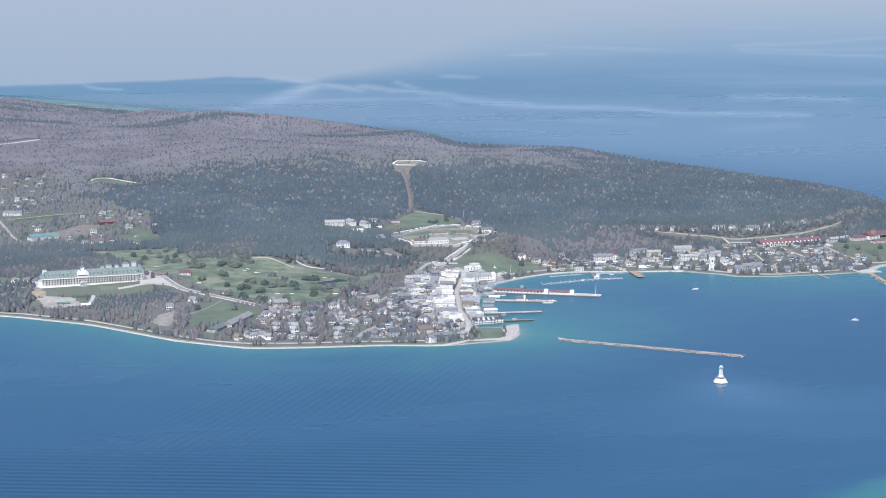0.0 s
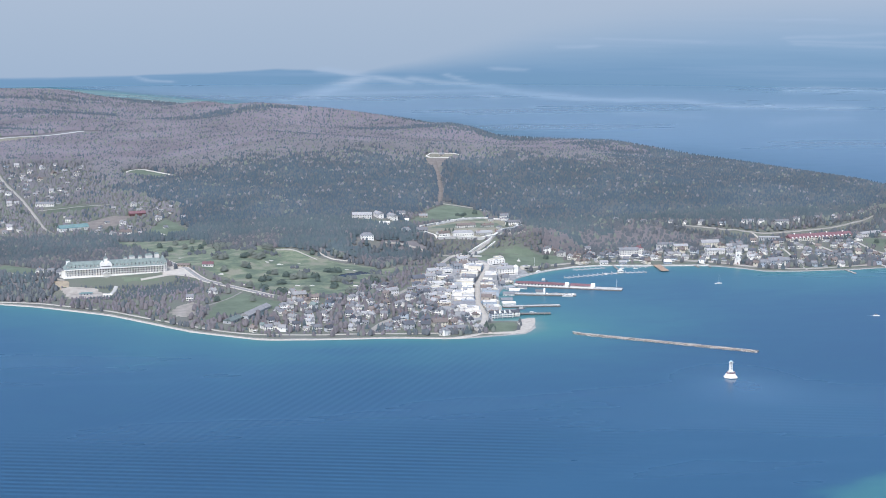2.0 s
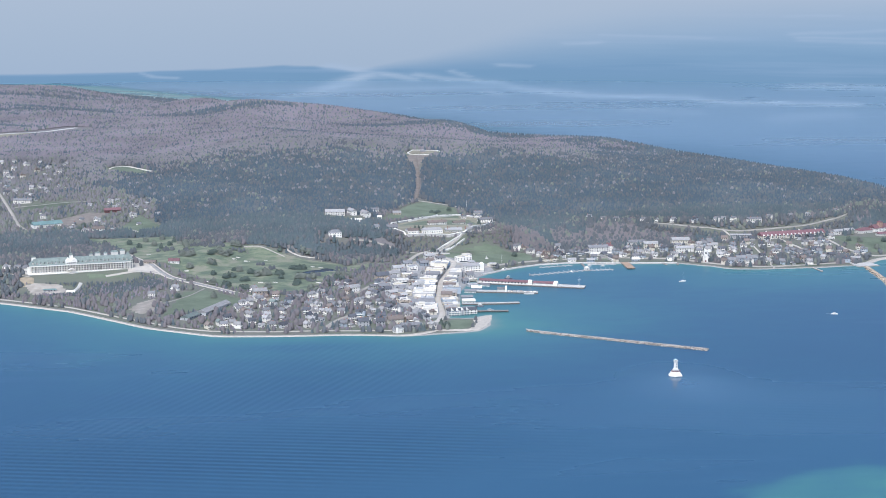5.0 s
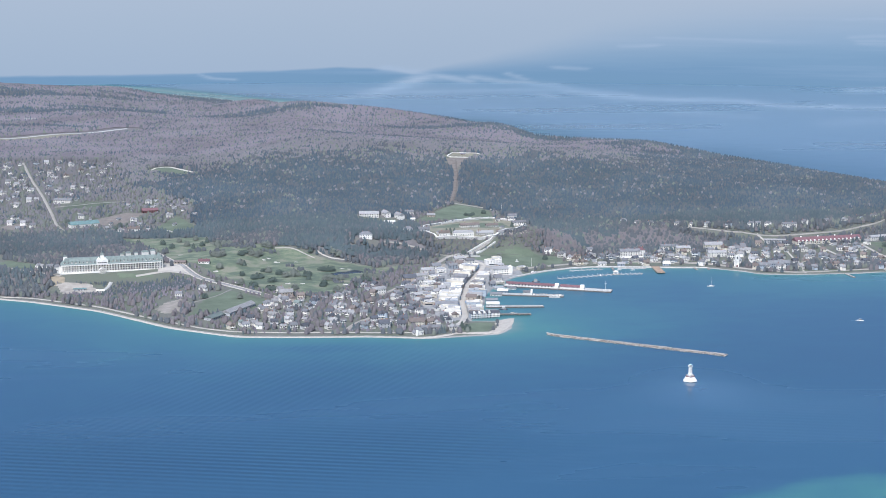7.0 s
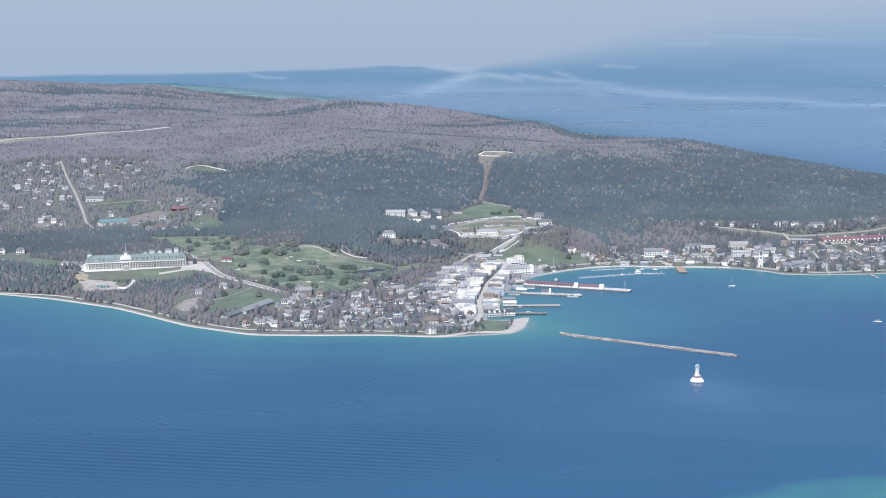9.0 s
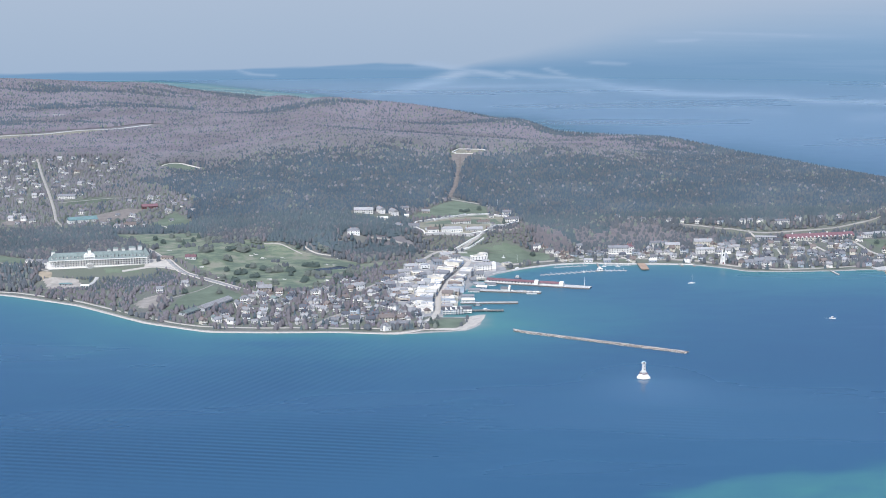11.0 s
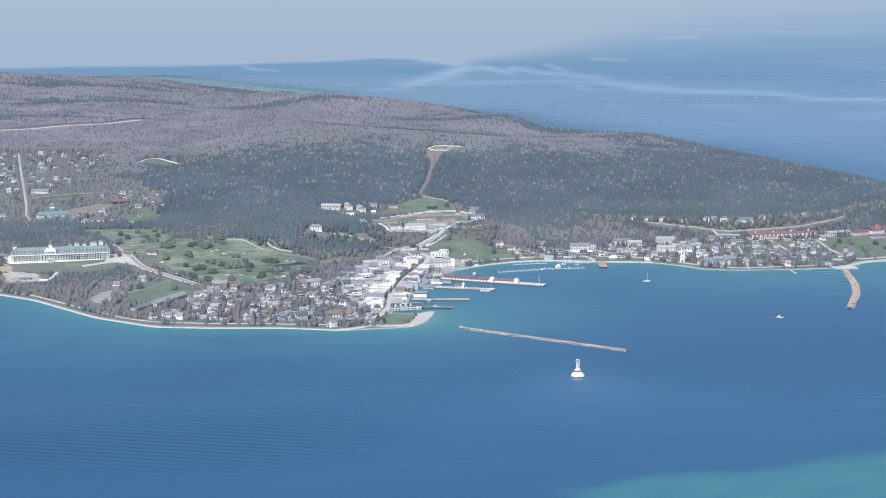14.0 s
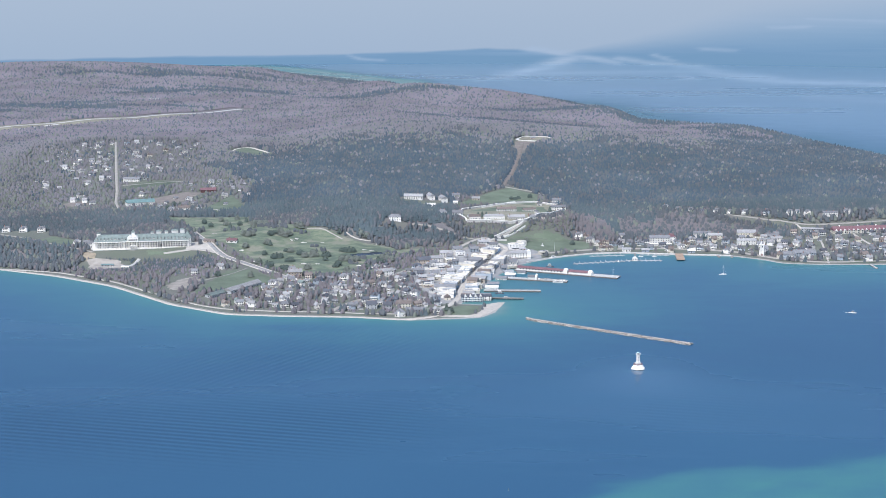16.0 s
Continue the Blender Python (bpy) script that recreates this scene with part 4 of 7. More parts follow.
# ---- roads, lawns and bare ground ----
ribbon("road", [(-1190, 920), (-1122, 880), (-1048, 812), (-984, 766), (-960, 744)], 4.5, ASPHALT, "pale bluff road up to the hotel front")
ribbon("road", [(-830, 757), (-789, 772), (-764, 780), (-744, 780), (-730, 774)], 5, ASPHALT, "pale drive at the hotel end")
AVENUE = [(-805, 925), (-768, 840), (-745, 795), (-728, 776), (-700, 741), (-673, 703), (-621, 640), (-568, 578)]
ribbon("road", AVENUE, 7, PAVING, "broad grey avenue running down from the hotel")
for side in (-5.4, 5.4):
    ribbon("footpath", [(x + 0.77 * side, y + 0.64 * side) for x, y in AVENUE], 2.6, SHINGLE_BEACH, "pale footpath beside the hotel avenue", "path", lift=0.6)
ribbon("road", [(-1220, 2020), (-1124, 1621), (-1059, 1354), (-1032, 1227), (-1006, 1153)], 6, ASPHALT, "straight pale village street")
ribbon("runway", [(-2200, 2380), (-1779, 2480), (-1532, 2590), (-1287, 2835), (-1195, 2915), (-1060, 3072)], 15, CONCRETE, "long pale airfield runway cut through woods", "runway")
ribbon("taxiway", [(-1720, 2395), (-1649, 2420), (-1574, 2489), (-1520, 2560)], 14, CONCRETE, "pale taxiway beside the runway", "runway")
STREETS.append(([(-2200, 2330), (-1779, 2430), (-1532, 2540), (-1287, 2790), (-1195, 2865), (-1060, 3030)], 80))
draped("airfield", [(-2200, 2270), (-1779, 2370), (-1532, 2480), (-1259, 2700), (-1160, 2850), (-1200, 2930), (-1532, 2660), (-1779, 2550), (-2200, 2440)], DRY_GRASS, "rough grass strip of the airfield", "airfield", lift=0.3, cell=14)
ribbon("road", [(-1150, 690), (-996, 645), (-873, 562), (-816, 502), (-744, 430), (-696, 385), (-644, 354), (-549, 339), (-476, 338), (-401, 327), (-364, 326)], 5, ASPHALT, "pale shore road behind the shingle beach")
ribbon("road", [(-471, 340), (-453, 388), (-428, 425), (-390, 470)], 8, ASPHALT, "pale lane from the shore road into town")
ribbon("road", [(-330, 352), (-284, 375), (-268, 441), (-262, 553), (-236, 700), (-205, 800), (-185, 865), (-215, 905), (-244, 925)], 9, ASPHALT, "pale main street through the harbour town")
ribbon("road", [(-374, 935), (-329, 949), (-297, 942), (-248, 918), (-223, 897), (-190, 850)], 3.6, ASPHALT, "pale lane climbing to the fort", clear=2.2)
ribbon("road", [(-286, 844), (-262, 890), (-244, 922)], 7, ASPHALT, "pale lane behind the town")
ribbon("road", [(-185, 850), (-142, 822), (-98, 858), (-32, 887), (34, 900), (144, 900), (250, 868), (330, 800), (390, 775), (490, 785), (560, 800)], 9, ASPHALT, "pale harbour road behind the sea wall")
ribbon("road", [(97, 1155), (165, 1126), (273, 1052), (345, 1022), (415, 1020), (500, 1034), (577, 1052), (667, 1085), (775, 1215)], 2.8, GRAVEL, "gravel road along the bluff top")
ribbon("road", [(386, 1022), (425, 985), (421, 900), (408, 765)], 3.6, ASPHALT, "pale side street down to the harbour")
ribbon("road", [(497, 985), (505, 940), (520, 880)], 5, ASPHALT, "short pale village lane")
ribbon("road", [(590, 990), (600, 900), (640, 850), (700, 870)], 6, ASPHALT, "pale drive to the shore resort")
ribbon("path", [(-153, 1765), (-163, 1633), (-180, 1483), (-199, 1382)], 8, SOIL, "worn straight track down the wooded hill", "path")
ribbon("path", [(-230, 1395), (-199, 1380), (-130, 1335), (-105, 1300)], 5, GRAVEL, "pale path above the fort lawn", "path")
ribbon("path", [(-290, 1130), (-212, 1200), (-150, 1240)], 5, ASPHALT, "pale path across the fort lawn", "path")
ribbon("path", [(-592, 938), (-572, 935), (-547, 930), (-540, 916), (-524, 903), (-507, 889)], 3, ASPHALT, "pale cart path on the golf course", "path")
ribbon("path", [(-894, 1885), (-885, 1945), (-850, 1945), (-769, 1790), (-740, 1790)], 6, SAND, "pale sandy edge of the ball field", "path")
ribbon("path", [(-1060, 1415), (-990, 1415), (-910, 1445)], 5, GRAVEL, "pale village track", "path")
ribbon("path", [(-900, 1125), (-850, 1140), (-800, 1170), (-790, 1140)], 5, GRAVEL, "pale farm track", "path")
ribbon("road", [(-400, 600), (-360, 672), (-322, 745), (-285, 810), (-262, 858)], 7, ASPHALT, "pale back street of the harbour town")
ribbon("path", [(-880, 690), (-872, 735)], 6, CONCRETE, "steps and walk below the hotel front", "path")
ribbon("path", [(-502, 911), (-492, 897), (-475, 887), (-449, 884), (-419, 878)], 3, ASPHALT, "pale lane round the golf course foot", "path")
ribbon("path", [(-728, 557), (-706, 582), (-678, 614), (-656, 659)], 3.5, GRAVEL, "pale gravel path below the avenue", "path")
STREETS.append(([(-968, 735), (-880, 745), (-782, 762)], 13))
STREETS.append(([(-965, 752), (-880, 764), (-780, 780)], 12))
STREETS.append(([(-1195, 915), (-1122, 885)], 26))
for n, o in OPEN.items():
    mat = FAIRWAY if n.startswith("golf") else DRY_GRASS if n == "summit" else LAWN
    draped("lawn" if n != "summit" else "clearing", o, mat, {"golf": "mown green golf fairways below the hotel", "golf_top": "mown green upper golf fairway", "summit": "bare gravel clearing on the wooded summit"}.get(n, "mown green lawn"), "lawn")
draped("lawn", [(-1040, 1380), (-1040, 1425), (-930, 1440), (-960, 1390)], LAWN, "green village playing field", "lawn")
draped("lawn", [(-830, 1180), (-790, 1290), (-740, 1180), (-790, 1120)], LAWN, "green paddock by the farm", "lawn")
draped("lawn", [(-1100, 850), (-1080, 900), (-1000, 840), (-985, 800)], LAWN, "green lawn before the bluff cottages", "lawn")
draped("lawn", [(60, 880), (75, 905), (130, 902), (135, 882)], LAWN, "green lawn behind the sea wall", "lawn")
draped("lawn", [(400, 778), (400, 800), (520, 800), (540, 785), (490, 772)], LAWN, "green lawns along the harbour shore", "lawn")
draped("bare_ground", [(-968, 722), (-905, 728), (-884, 690), (-890, 660), (-950, 672)], TERRACE, "bare tan terrace below the hotel", "terrace")
draped("bare_ground", [(-982, 746), (-955, 742), (-948, 722), (-970, 716)], CLIFF, "ochre sand cliff at the end of the hotel front", "cliff", lift=0.8)
draped("bare_ground", [(-780, 530), (-764, 578), (-738, 603), (-720, 566), (-740, 505), (-762, 490)], TERRACE, "bare tan slope beside the lawn", "terrace")
draped("lawn", [(-863, 762), (-800, 768), (-798, 756), (-860, 748)], LAWN, "green lawn before the hotel front", "lawn", cell=4)
STREETS.append(([(-950, 697), (-900, 697)], 28))
STREETS.append(([(-765, 500), (-755, 580)], 20))
draped("pavement", DOWNTOWN, PAVING, "pale paved yards between the shops", "pavement", lift=0.3, cell=5)
draped("lawn", FORT_YARD, DRY_GRASS, "worn pale grass within the fort walls", "lawn", lift=0.25, cell=5)
draped("lawn", [(-500, 740), (-480, 790), (-420, 812), (-375, 842), (-340, 858), (-330, 842), (-375, 800), (-430, 765), (-450, 690)], FAIRWAY, "rough green verge round the golf pond", "lawn", lift=0.25)
draped("bare_ground", [(-135, 1018), (-100, 1050), (-86, 1078), (-66, 1060), (-95, 1018), (-120, 1008)], TERRACE, "pale rocky cliff under the fort bastion", "cliff", lift=1.0, cell=4)
draped("pavement", [(-796, 905), (-776, 858), (-738, 795), (-728, 779), (-744, 777), (-790, 774), (-796, 800)], ASPHALT, "pale tan forecourt at the hotel end", "pavement", lift=0.3, cell=4)
draped("lawn", [(-795, 938), (-835, 992), (-815, 1000), (-709, 1006), (-695, 966), (-760, 944)], FAIRWAY, "rough green turf between the fairways", "lawn", lift=0.25)
draped("bare_ground", [(-990, 1240), (-900, 1330), (-860, 1320), (-890, 1240), (-930, 1210)], SOIL, "bare brown paddock behind the stables", "paddock")
draped("bare_ground", [(-1150, 1200), (-1140, 1240), (-1100, 1260), (-1085, 1220), (-1110, 1190)], SOIL, "bare yard among sheds", "yard")
draped("bare_ground", [(-172, 1782), (-172, 1700), (-158, 1660), (-148, 1700), (-112, 1782)], SOIL, "worn bare slope below the summit", "slope")
draped("field", [(-1847, 3250), (-1785, 3300), (-1690, 3300), (-1531, 3030), (-1600, 3010), (-1680, 3120)], LAWN, "green field among the woods", "field", cell=12)
draped("sand_spit", [(-303, 309), (-284, 312), (-254, 310), (-229, 314), (-211, 346), (-196, 388), (-189, 424), (-200, 426), (-219, 412), (-227, 383), (-228, 349), (-243, 323), (-285, 322), (-303, 322)], SHINGLE_BEACH, "pale shingle spit at the harbour mouth", "beach", lift=0.5, cell=2.0)
ribbon("beach", [(-1160, 702), (-1119, 680), (-995, 621), (-871, 535), (-742, 394), (-637, 324), (-545, 314), (-430, 310), (-340, 291), (-303, 311)], 8, SHINGLE_BEACH, "pale shingle beach along the lake", "beach", lift=0.35, depth=2.0)
ribbon("beach", [(604, 792), (640, 834), (694, 847), (820, 906), (900, 960)], 13, SHINGLE_BEACH, "pale sandy beach below the shore resort", "beach", lift=0.4, depth=2.0)
draped("pond", [(-484, 764), (-469, 781), (-449, 791), (-436, 808), (-421, 800), (-415, 789), (-447, 771), (-467, 753)], GLASS, "dark pond on the golf course", "pond", lift=0.8, cell=3)
for k, (x, y) in enumerate([(-594, 872), (-602, 860), (-579, 856), (-543, 861), (-688, 787), (-649, 708), (-458, 814), (-445, 811), (-435, 871), (-430, 673), (-456, 685), (-558, 688), (-532, 686), (-760, 900)]):
    a = np.linspace(0, 6.283, 9)[:-1]
    r = (3.4 + 0.5 * (k % 3)) + 1.3 * np.sin(3 * a + k)
    draped("bunker", [(x + 1.5 * u * math.cos(v), y + u * math.sin(v)) for u, v in zip(r, a)], SAND, "pale sand bunker in the fairway", "bunker", lift=0.9, cell=2.0)


# ---- houses ----
def window_mesh(w=1.3, h=1.9, name="window"):
    s = Shape().box(-w / 2, w / 2, -0.12, 0.1, 0, h)
    return mesh_of(name, [(x * K, y * K, z * K) for x, y, z in s.v], s.f, GLASS)


PANE, WIDE_PANE = window_mesh(), window_mesh(2.4, 1.9)
SIDE_PANE = mesh_of("window", [(x * K, y * K, z * K) for x, y, z in Shape().box(-0.1, 0.12, -0.65, 0.65, 0, 1.9).v], Shape().box(0, 1, 0, 1, 0, 1).f, GLASS)


def house(kind, wall, roof, label, m):
    """A clapboard house: walls, roof, chimney, porch, door and windows."""
    h = thing("house", m, label, "house")
    body, top, trim = Shape(), Shape(), Shape()
    if kind == "cottage":  # ridge along the front, full porch
        body.box(-6, 6, -4, 4, -3, 6)
        body.gable(-6, 6, -4, 4, 6, 9.4)
        top.gable(-6.5, 6.5, -4.7, 4.7, 6.0, 10, eave=0.3)
        fronts, y0 = [(-4, 3.6), (0, 3.6), (4, 3.6), (-4, 0.9), (4, 0.9)], -4
        porch, chim = (-6, 6, -6.4, -4), (3.2, 0.6, 11.2)
    elif kind == "gabled":  # gable to the front with a side wing
        body.box(-4, 4, -5.5, 5.5, -3, 6.5)
        body.box(4, 9, -1.5, 4.5, -3, 5)
        top.gable(-4.7, 4.7, -6.1, 6, 6.4, 11, along="y", eave=0.3)
        body.gable(-4, 4, -5.5, 5.5, 6.5, 10.3, along="y")
        top.gable(3.5, 9.6, -2.1, 5.1, 5, 8.2, eave=0.3)
        fronts, y0 = [(-2, 4.1), (2, 4.1), (-2, 0.9), (0, 7.2)], -5.5
        porch, chim = (-4, 4, -7.6, -5.5), (0.5, 2, 12.2)
    elif kind == "villa":  # hipped roof, corner turret, wide porch
        body.box(-7.5, 7.5, -5.5, 5.5, -3, 7)
        top.hip(-8.2, 8.2, -6.2, 6.2, 7, 11.4, 5.4)
        top.gable(-2.6, 2.6, -6.4, 0, 7.2, 10.6, along="y", eave=0.3)
        body.drum(6.6, -5, -3, 9, 2.3, 2.3)
        top.drum(6.6, -5, 9, 13.5, 2.8, 0.1)
        fronts, y0 = [(-5, 4.3), (-1.8, 4.3), (1.8, 4.3), (-5, 0.9), (1.8, 0.9), (0, 7.4)], -5.5
        porch, chim = (-8, 4, -8, -5.5), (-4, 1.5, 13)
    elif kind == "cabin":  # one low room under a plain gable
        body.box(-4.6, 4.6, -3, 3, -3, 3)
        body.gable(-4.6, 4.6, -3, 3, 3, 5.2)
        top.gable(-5.1, 5.1, -3.6, 3.6, 2.9, 5.6, eave=0.25)
        fronts, y0 = [(-2.8, 0.9), (2.8, 0.9)], -3
        porch, chim = None, (2.4, 0.4, 6.4)
    else:  # bungalow
        body.box(-5, 5, -3.6, 3.6, -3, 3.2)
        body.gable(-5, 5, -3.6, 3.6, 3.2, 5.6)
        top.gable(-5.6, 5.6, -4.3, 4.3, 3.1, 6.0, eave=0.25)
        fronts, y0 = [(-3.2, 0.9), (3.2, 0.9)], -3.6
        porch, chim = (-1.8, 1.8, -5.2, -3.6), (2.6, 0.5, 7)
    part("wall", body, wall, h)
    part("roof", top, roof, h)
    part("chimney", Shape().box(chim[0] - 0.5, chim[0] + 0.5, chim[1] - 0.5, chim[1] + 0.5, 3, chim[2]), BRICK, h, "red brick chimney")
    if porch:
        x0, x1, p0, p1 = porch
        cover = part("porch", Shape().box(x0 - 0.3, x1 + 0.3, p0 - 0.3, p1, 3.0, 3.3), WHITE, h, "white porch roof")
        part("porch_floor", Shape().box(x0, x1, p0, p1, -2.5, 0.4), WHITE, cover)
    part("door", Shape().box(-0.55, 0.55, y0 - 0.12, y0 + 0.1, 0.4, 2.6), SHINGLE_DARK, h, "dark front door")
    for x, z in fronts:
        part("window", PANE, None, h, at=(x, y0, z))
    if kind != "cabin":
        part("window", SIDE_PANE, None, h, at=({"cottage": -6, "gabled": -4, "villa": -7.5}.get(kind, -5), 1.2, 3.9 if kind != "bungalow" else 0.9))
    return h


LOOKS = [("cottage", WHITE, SHINGLE_GREY, "white two-storey clapboard cottage with a grey shingle roof"),
         ("gabled", WHITE, SHINGLE_PALE, "white gabled house with a weathered pale roof"),
         ("villa", WHITE, SHINGLE_GREY, "white turreted villa with a grey hipped roof and porch"),
         ("cottage", GREY_WALL, SHINGLE_DARK, "grey clapboard cottage with a dark shingle roof"),
         ("gabled", BLUE_WALL, SHINGLE_GREY, "blue-grey gabled house with a grey roof"),
         ("bungalow", WHITE, SHINGLE_PALE, "small white bungalow with a pale shingle roof"),
         ("gabled", CREAM, SHINGLE_BROWN, "cream gabled house with a brown shingle roof"),
         ("villa", BLUE_WALL, SHINGLE_DARK, "blue-grey turreted villa with a dark hipped roof"),
         ("cottage", TAN_WALL, SHINGLE_BROWN, "tan cottage with a brown shingle roof"),
         ("cottage", WHITE, SHINGLE_GREEN, "white cottage with a green shingle roof"),
         ("bungalow", GREY_WALL, SHINGLE_GREY, "small grey bungalow with a grey roof"),
         ("gabled", WHITE, SHINGLE_RED, "white gabled house with a red roof"),
         ("cabin", WHITE, SHINGLE_GREY, "small white cabin with a grey shingle roof"),
         ("cabin", GREY_WALL, SHINGLE_PALE, "small grey cabin with a weathered pale roof")]
MODELS, TAKEN = {}, []


def settle(places, looks, turn, group, jitter=24, size=1.0):
    """Houses of the named looks at places of the plan."""
    for k, (x, y) in enumerate(places):
        look_no = looks[k % len(looks)]
        m = spot(x, y + 4, None, turn + random.uniform(-jitter, jitter) + (random.choice([0, 0, 75, -75]) if jitter > 9 else 0)) @ Matrix.Diagonal((size, size, size, 1))
        TAKEN.append((x, y + 4))
        if look_no not in MODELS:
            MODELS[look_no] = house(*LOOKS[look_no], m)
            tagged(MODELS[look_no], group=group)
        else:
            tagged(copy_thing(MODELS[look_no], m), group=group)


settle([(-1285, 1884), (-1287, 1959), (-1270, 1950), (-1255, 1966), (-1240, 1947), (-1222, 1980), (-1185, 1987), (-1158, 1990), (-1130, 2025), (-1121, 1912), (-1238, 1717), (-1212, 1734), (-1189, 1775), (-1158, 1642),
        (-1165, 1546), (-1126, 1484), (-1112, 1500), (-1147, 1442), (-1178, 1525), (-1228, 1868), (-1157, 1883), (-1114, 1757), (-1110, 1677), (-1135, 1870), (-1037, 1523)], [5, 1, 10, 0, 3, 5, 4, 1], 15, "houses of the upper village")
settle([(-1046, 1620), (-1027, 1645), (-1007, 1558), (-1021, 1465), (-1062, 1884), (-1038, 1838), (-1037, 1951), (-1009, 1867), (-1248, 1752), (-1237, 1646), (-1201, 1519), (-1090, 1820), (-1080, 1590), (-1095, 1560), (-1185, 1690), (-1170, 1600), (-1210, 1600)], [1, 0, 5, 10, 6, 5, 3], 15, "houses of the upper village")
settle([(-1131, 1299), (-1118, 1290), (-1129, 1240), (-1106, 1195), (-1101, 1232), (-1078, 1205), (-925, 1174), (-895, 1135), (-862, 1215), (-879, 1243), (-988, 1285), (-754, 1291), (-862, 1424), (-845, 1450), (-807, 1277)], [0, 5, 1, 10, 1], 10, "farmhouses below the village")
settle([(-1186, 945), (-1151, 943), (-1114, 940)], [2], 5, "white villas on the west bluff", 6)
settle([(-1010, 812), (-988, 805), (-706, 655), (-745, 615)], [1, 0], 10, "houses beside the hotel")
settle([(-649, 372), (-625, 378), (-619, 425), (-603, 368), (-592, 524), (-580, 537), (-535, 580), (-513, 555), (-560, 512), (-542, 525), (-592, 458), (-550, 366), (-532, 360), (-495, 358), (-484, 505), (-470, 499), (-450, 479), (-441, 492), (-602, 498), (-632, 392)], [6, 0, 3, 1, 2, 1, 8, 4, 0, 9], 12, "houses of the lower town")
settle([(-612, 385), (-580, 462), (-490, 457), (-475, 522), (-464, 464), (-570, 565), (-550, 560), (-516, 540), (-473, 572), (-445, 525), (-431, 496), (-434, 444), (-420, 400), (-438, 360), (-424, 356), (-410, 372), (-332, 374), (-405, 427), (-400, 516), (-388, 547)], [1, 0, 3, 4, 5, 1, 8, 7, 2, 10], 10, "houses of the lower town")
settle([(-377, 565), (-365, 580), (-365, 512), (-350, 509), (-382, 455), (-367, 445), (-340, 455), (-411, 600), (-364, 646), (-350, 670), (-338, 535), (-325, 531), (-313, 481), (-305, 425), (-319, 380), (-299, 332), (-355, 312), (-422, 530), (-352, 400), (-372, 400), (-330, 410), (-340, 610), (-320, 580)], [1, 3, 0, 4, 5, 1, 2, 8, 10, 7], 14, "houses of the lower town")
settle([(143, 1170), (167, 1146), (190, 1124), (213, 1102), (239, 1088), (263, 1070), (293, 1056), (334, 1042), (379, 1040), (396, 1046), (415, 1042)], [2, 0, 2, 3, 2, 1, 2, 7], -25, "villas along the east bluff", 8, 0.84)
settle([(495, 1056), (547, 1072), (587, 1078), (625, 1104), (661, 1116), (709, 1172)], [2, 0, 1, 7], 12, "villas along the east bluff", 8, 0.84)
settle([(-24, 953), (3, 938), (34, 946), (41, 1002), (68, 951), (116, 975), (-46, 985), (-33, 985), (148, 900), (170, 884)], [2, 6, 1, 0, 4, 1], 5, "houses above the marina", 8)
settle([(182, 884), (218, 945), (208, 890), (238, 926), (232, 858), (259, 868), (279, 862), (342, 925), (380, 985), (378, 926), (326, 810), (345, 806), (370, 843), (372, 806), (389, 890), (250, 900), (200, 920), (355, 870), (340, 960), (300, 950), (320, 900)], [4, 6, 1, 7, 2, 4, 10, 1, 8], 0, "houses of the mission village")
settle([(463, 966), (462, 902), (492, 920), (480, 890), (471, 833), (485, 819), (551, 950), (532, 879), (528, 822), (549, 839), (487, 790), (430, 843), (434, 795), (455, 790), (588, 860), (608, 853), (565, 800), (410, 806), (412, 844), (445, 870), (560, 880), (510, 850), (420, 930), (540, 920), (575, 925), (415, 960), (455, 930)], [3, 1, 6, 4, 10, 8, 0, 7, 1], 3, "houses of the mission village")


def infill(count, box, outline, looks, turn, group, gap=15):
    """Further houses on free plots of a settlement."""
    places = []
    for _ in range(4000):
        x, y = random.uniform(box[0], box[1]), random.uniform(box[2], box[3])
        if len(places) < count and float(inside_by(outline, x, y)) > 8 and all(math.dist((x, y), p) > gap for p in TAKEN + places):
            if all(float(near_line(line, x, y)) > wide + 4 for line, wide in STREETS) and all(float(inside_by(o, x, y)) < -4 for o in OPEN.values()):
                places.append((x, y))
    settle(places, looks, turn, group)


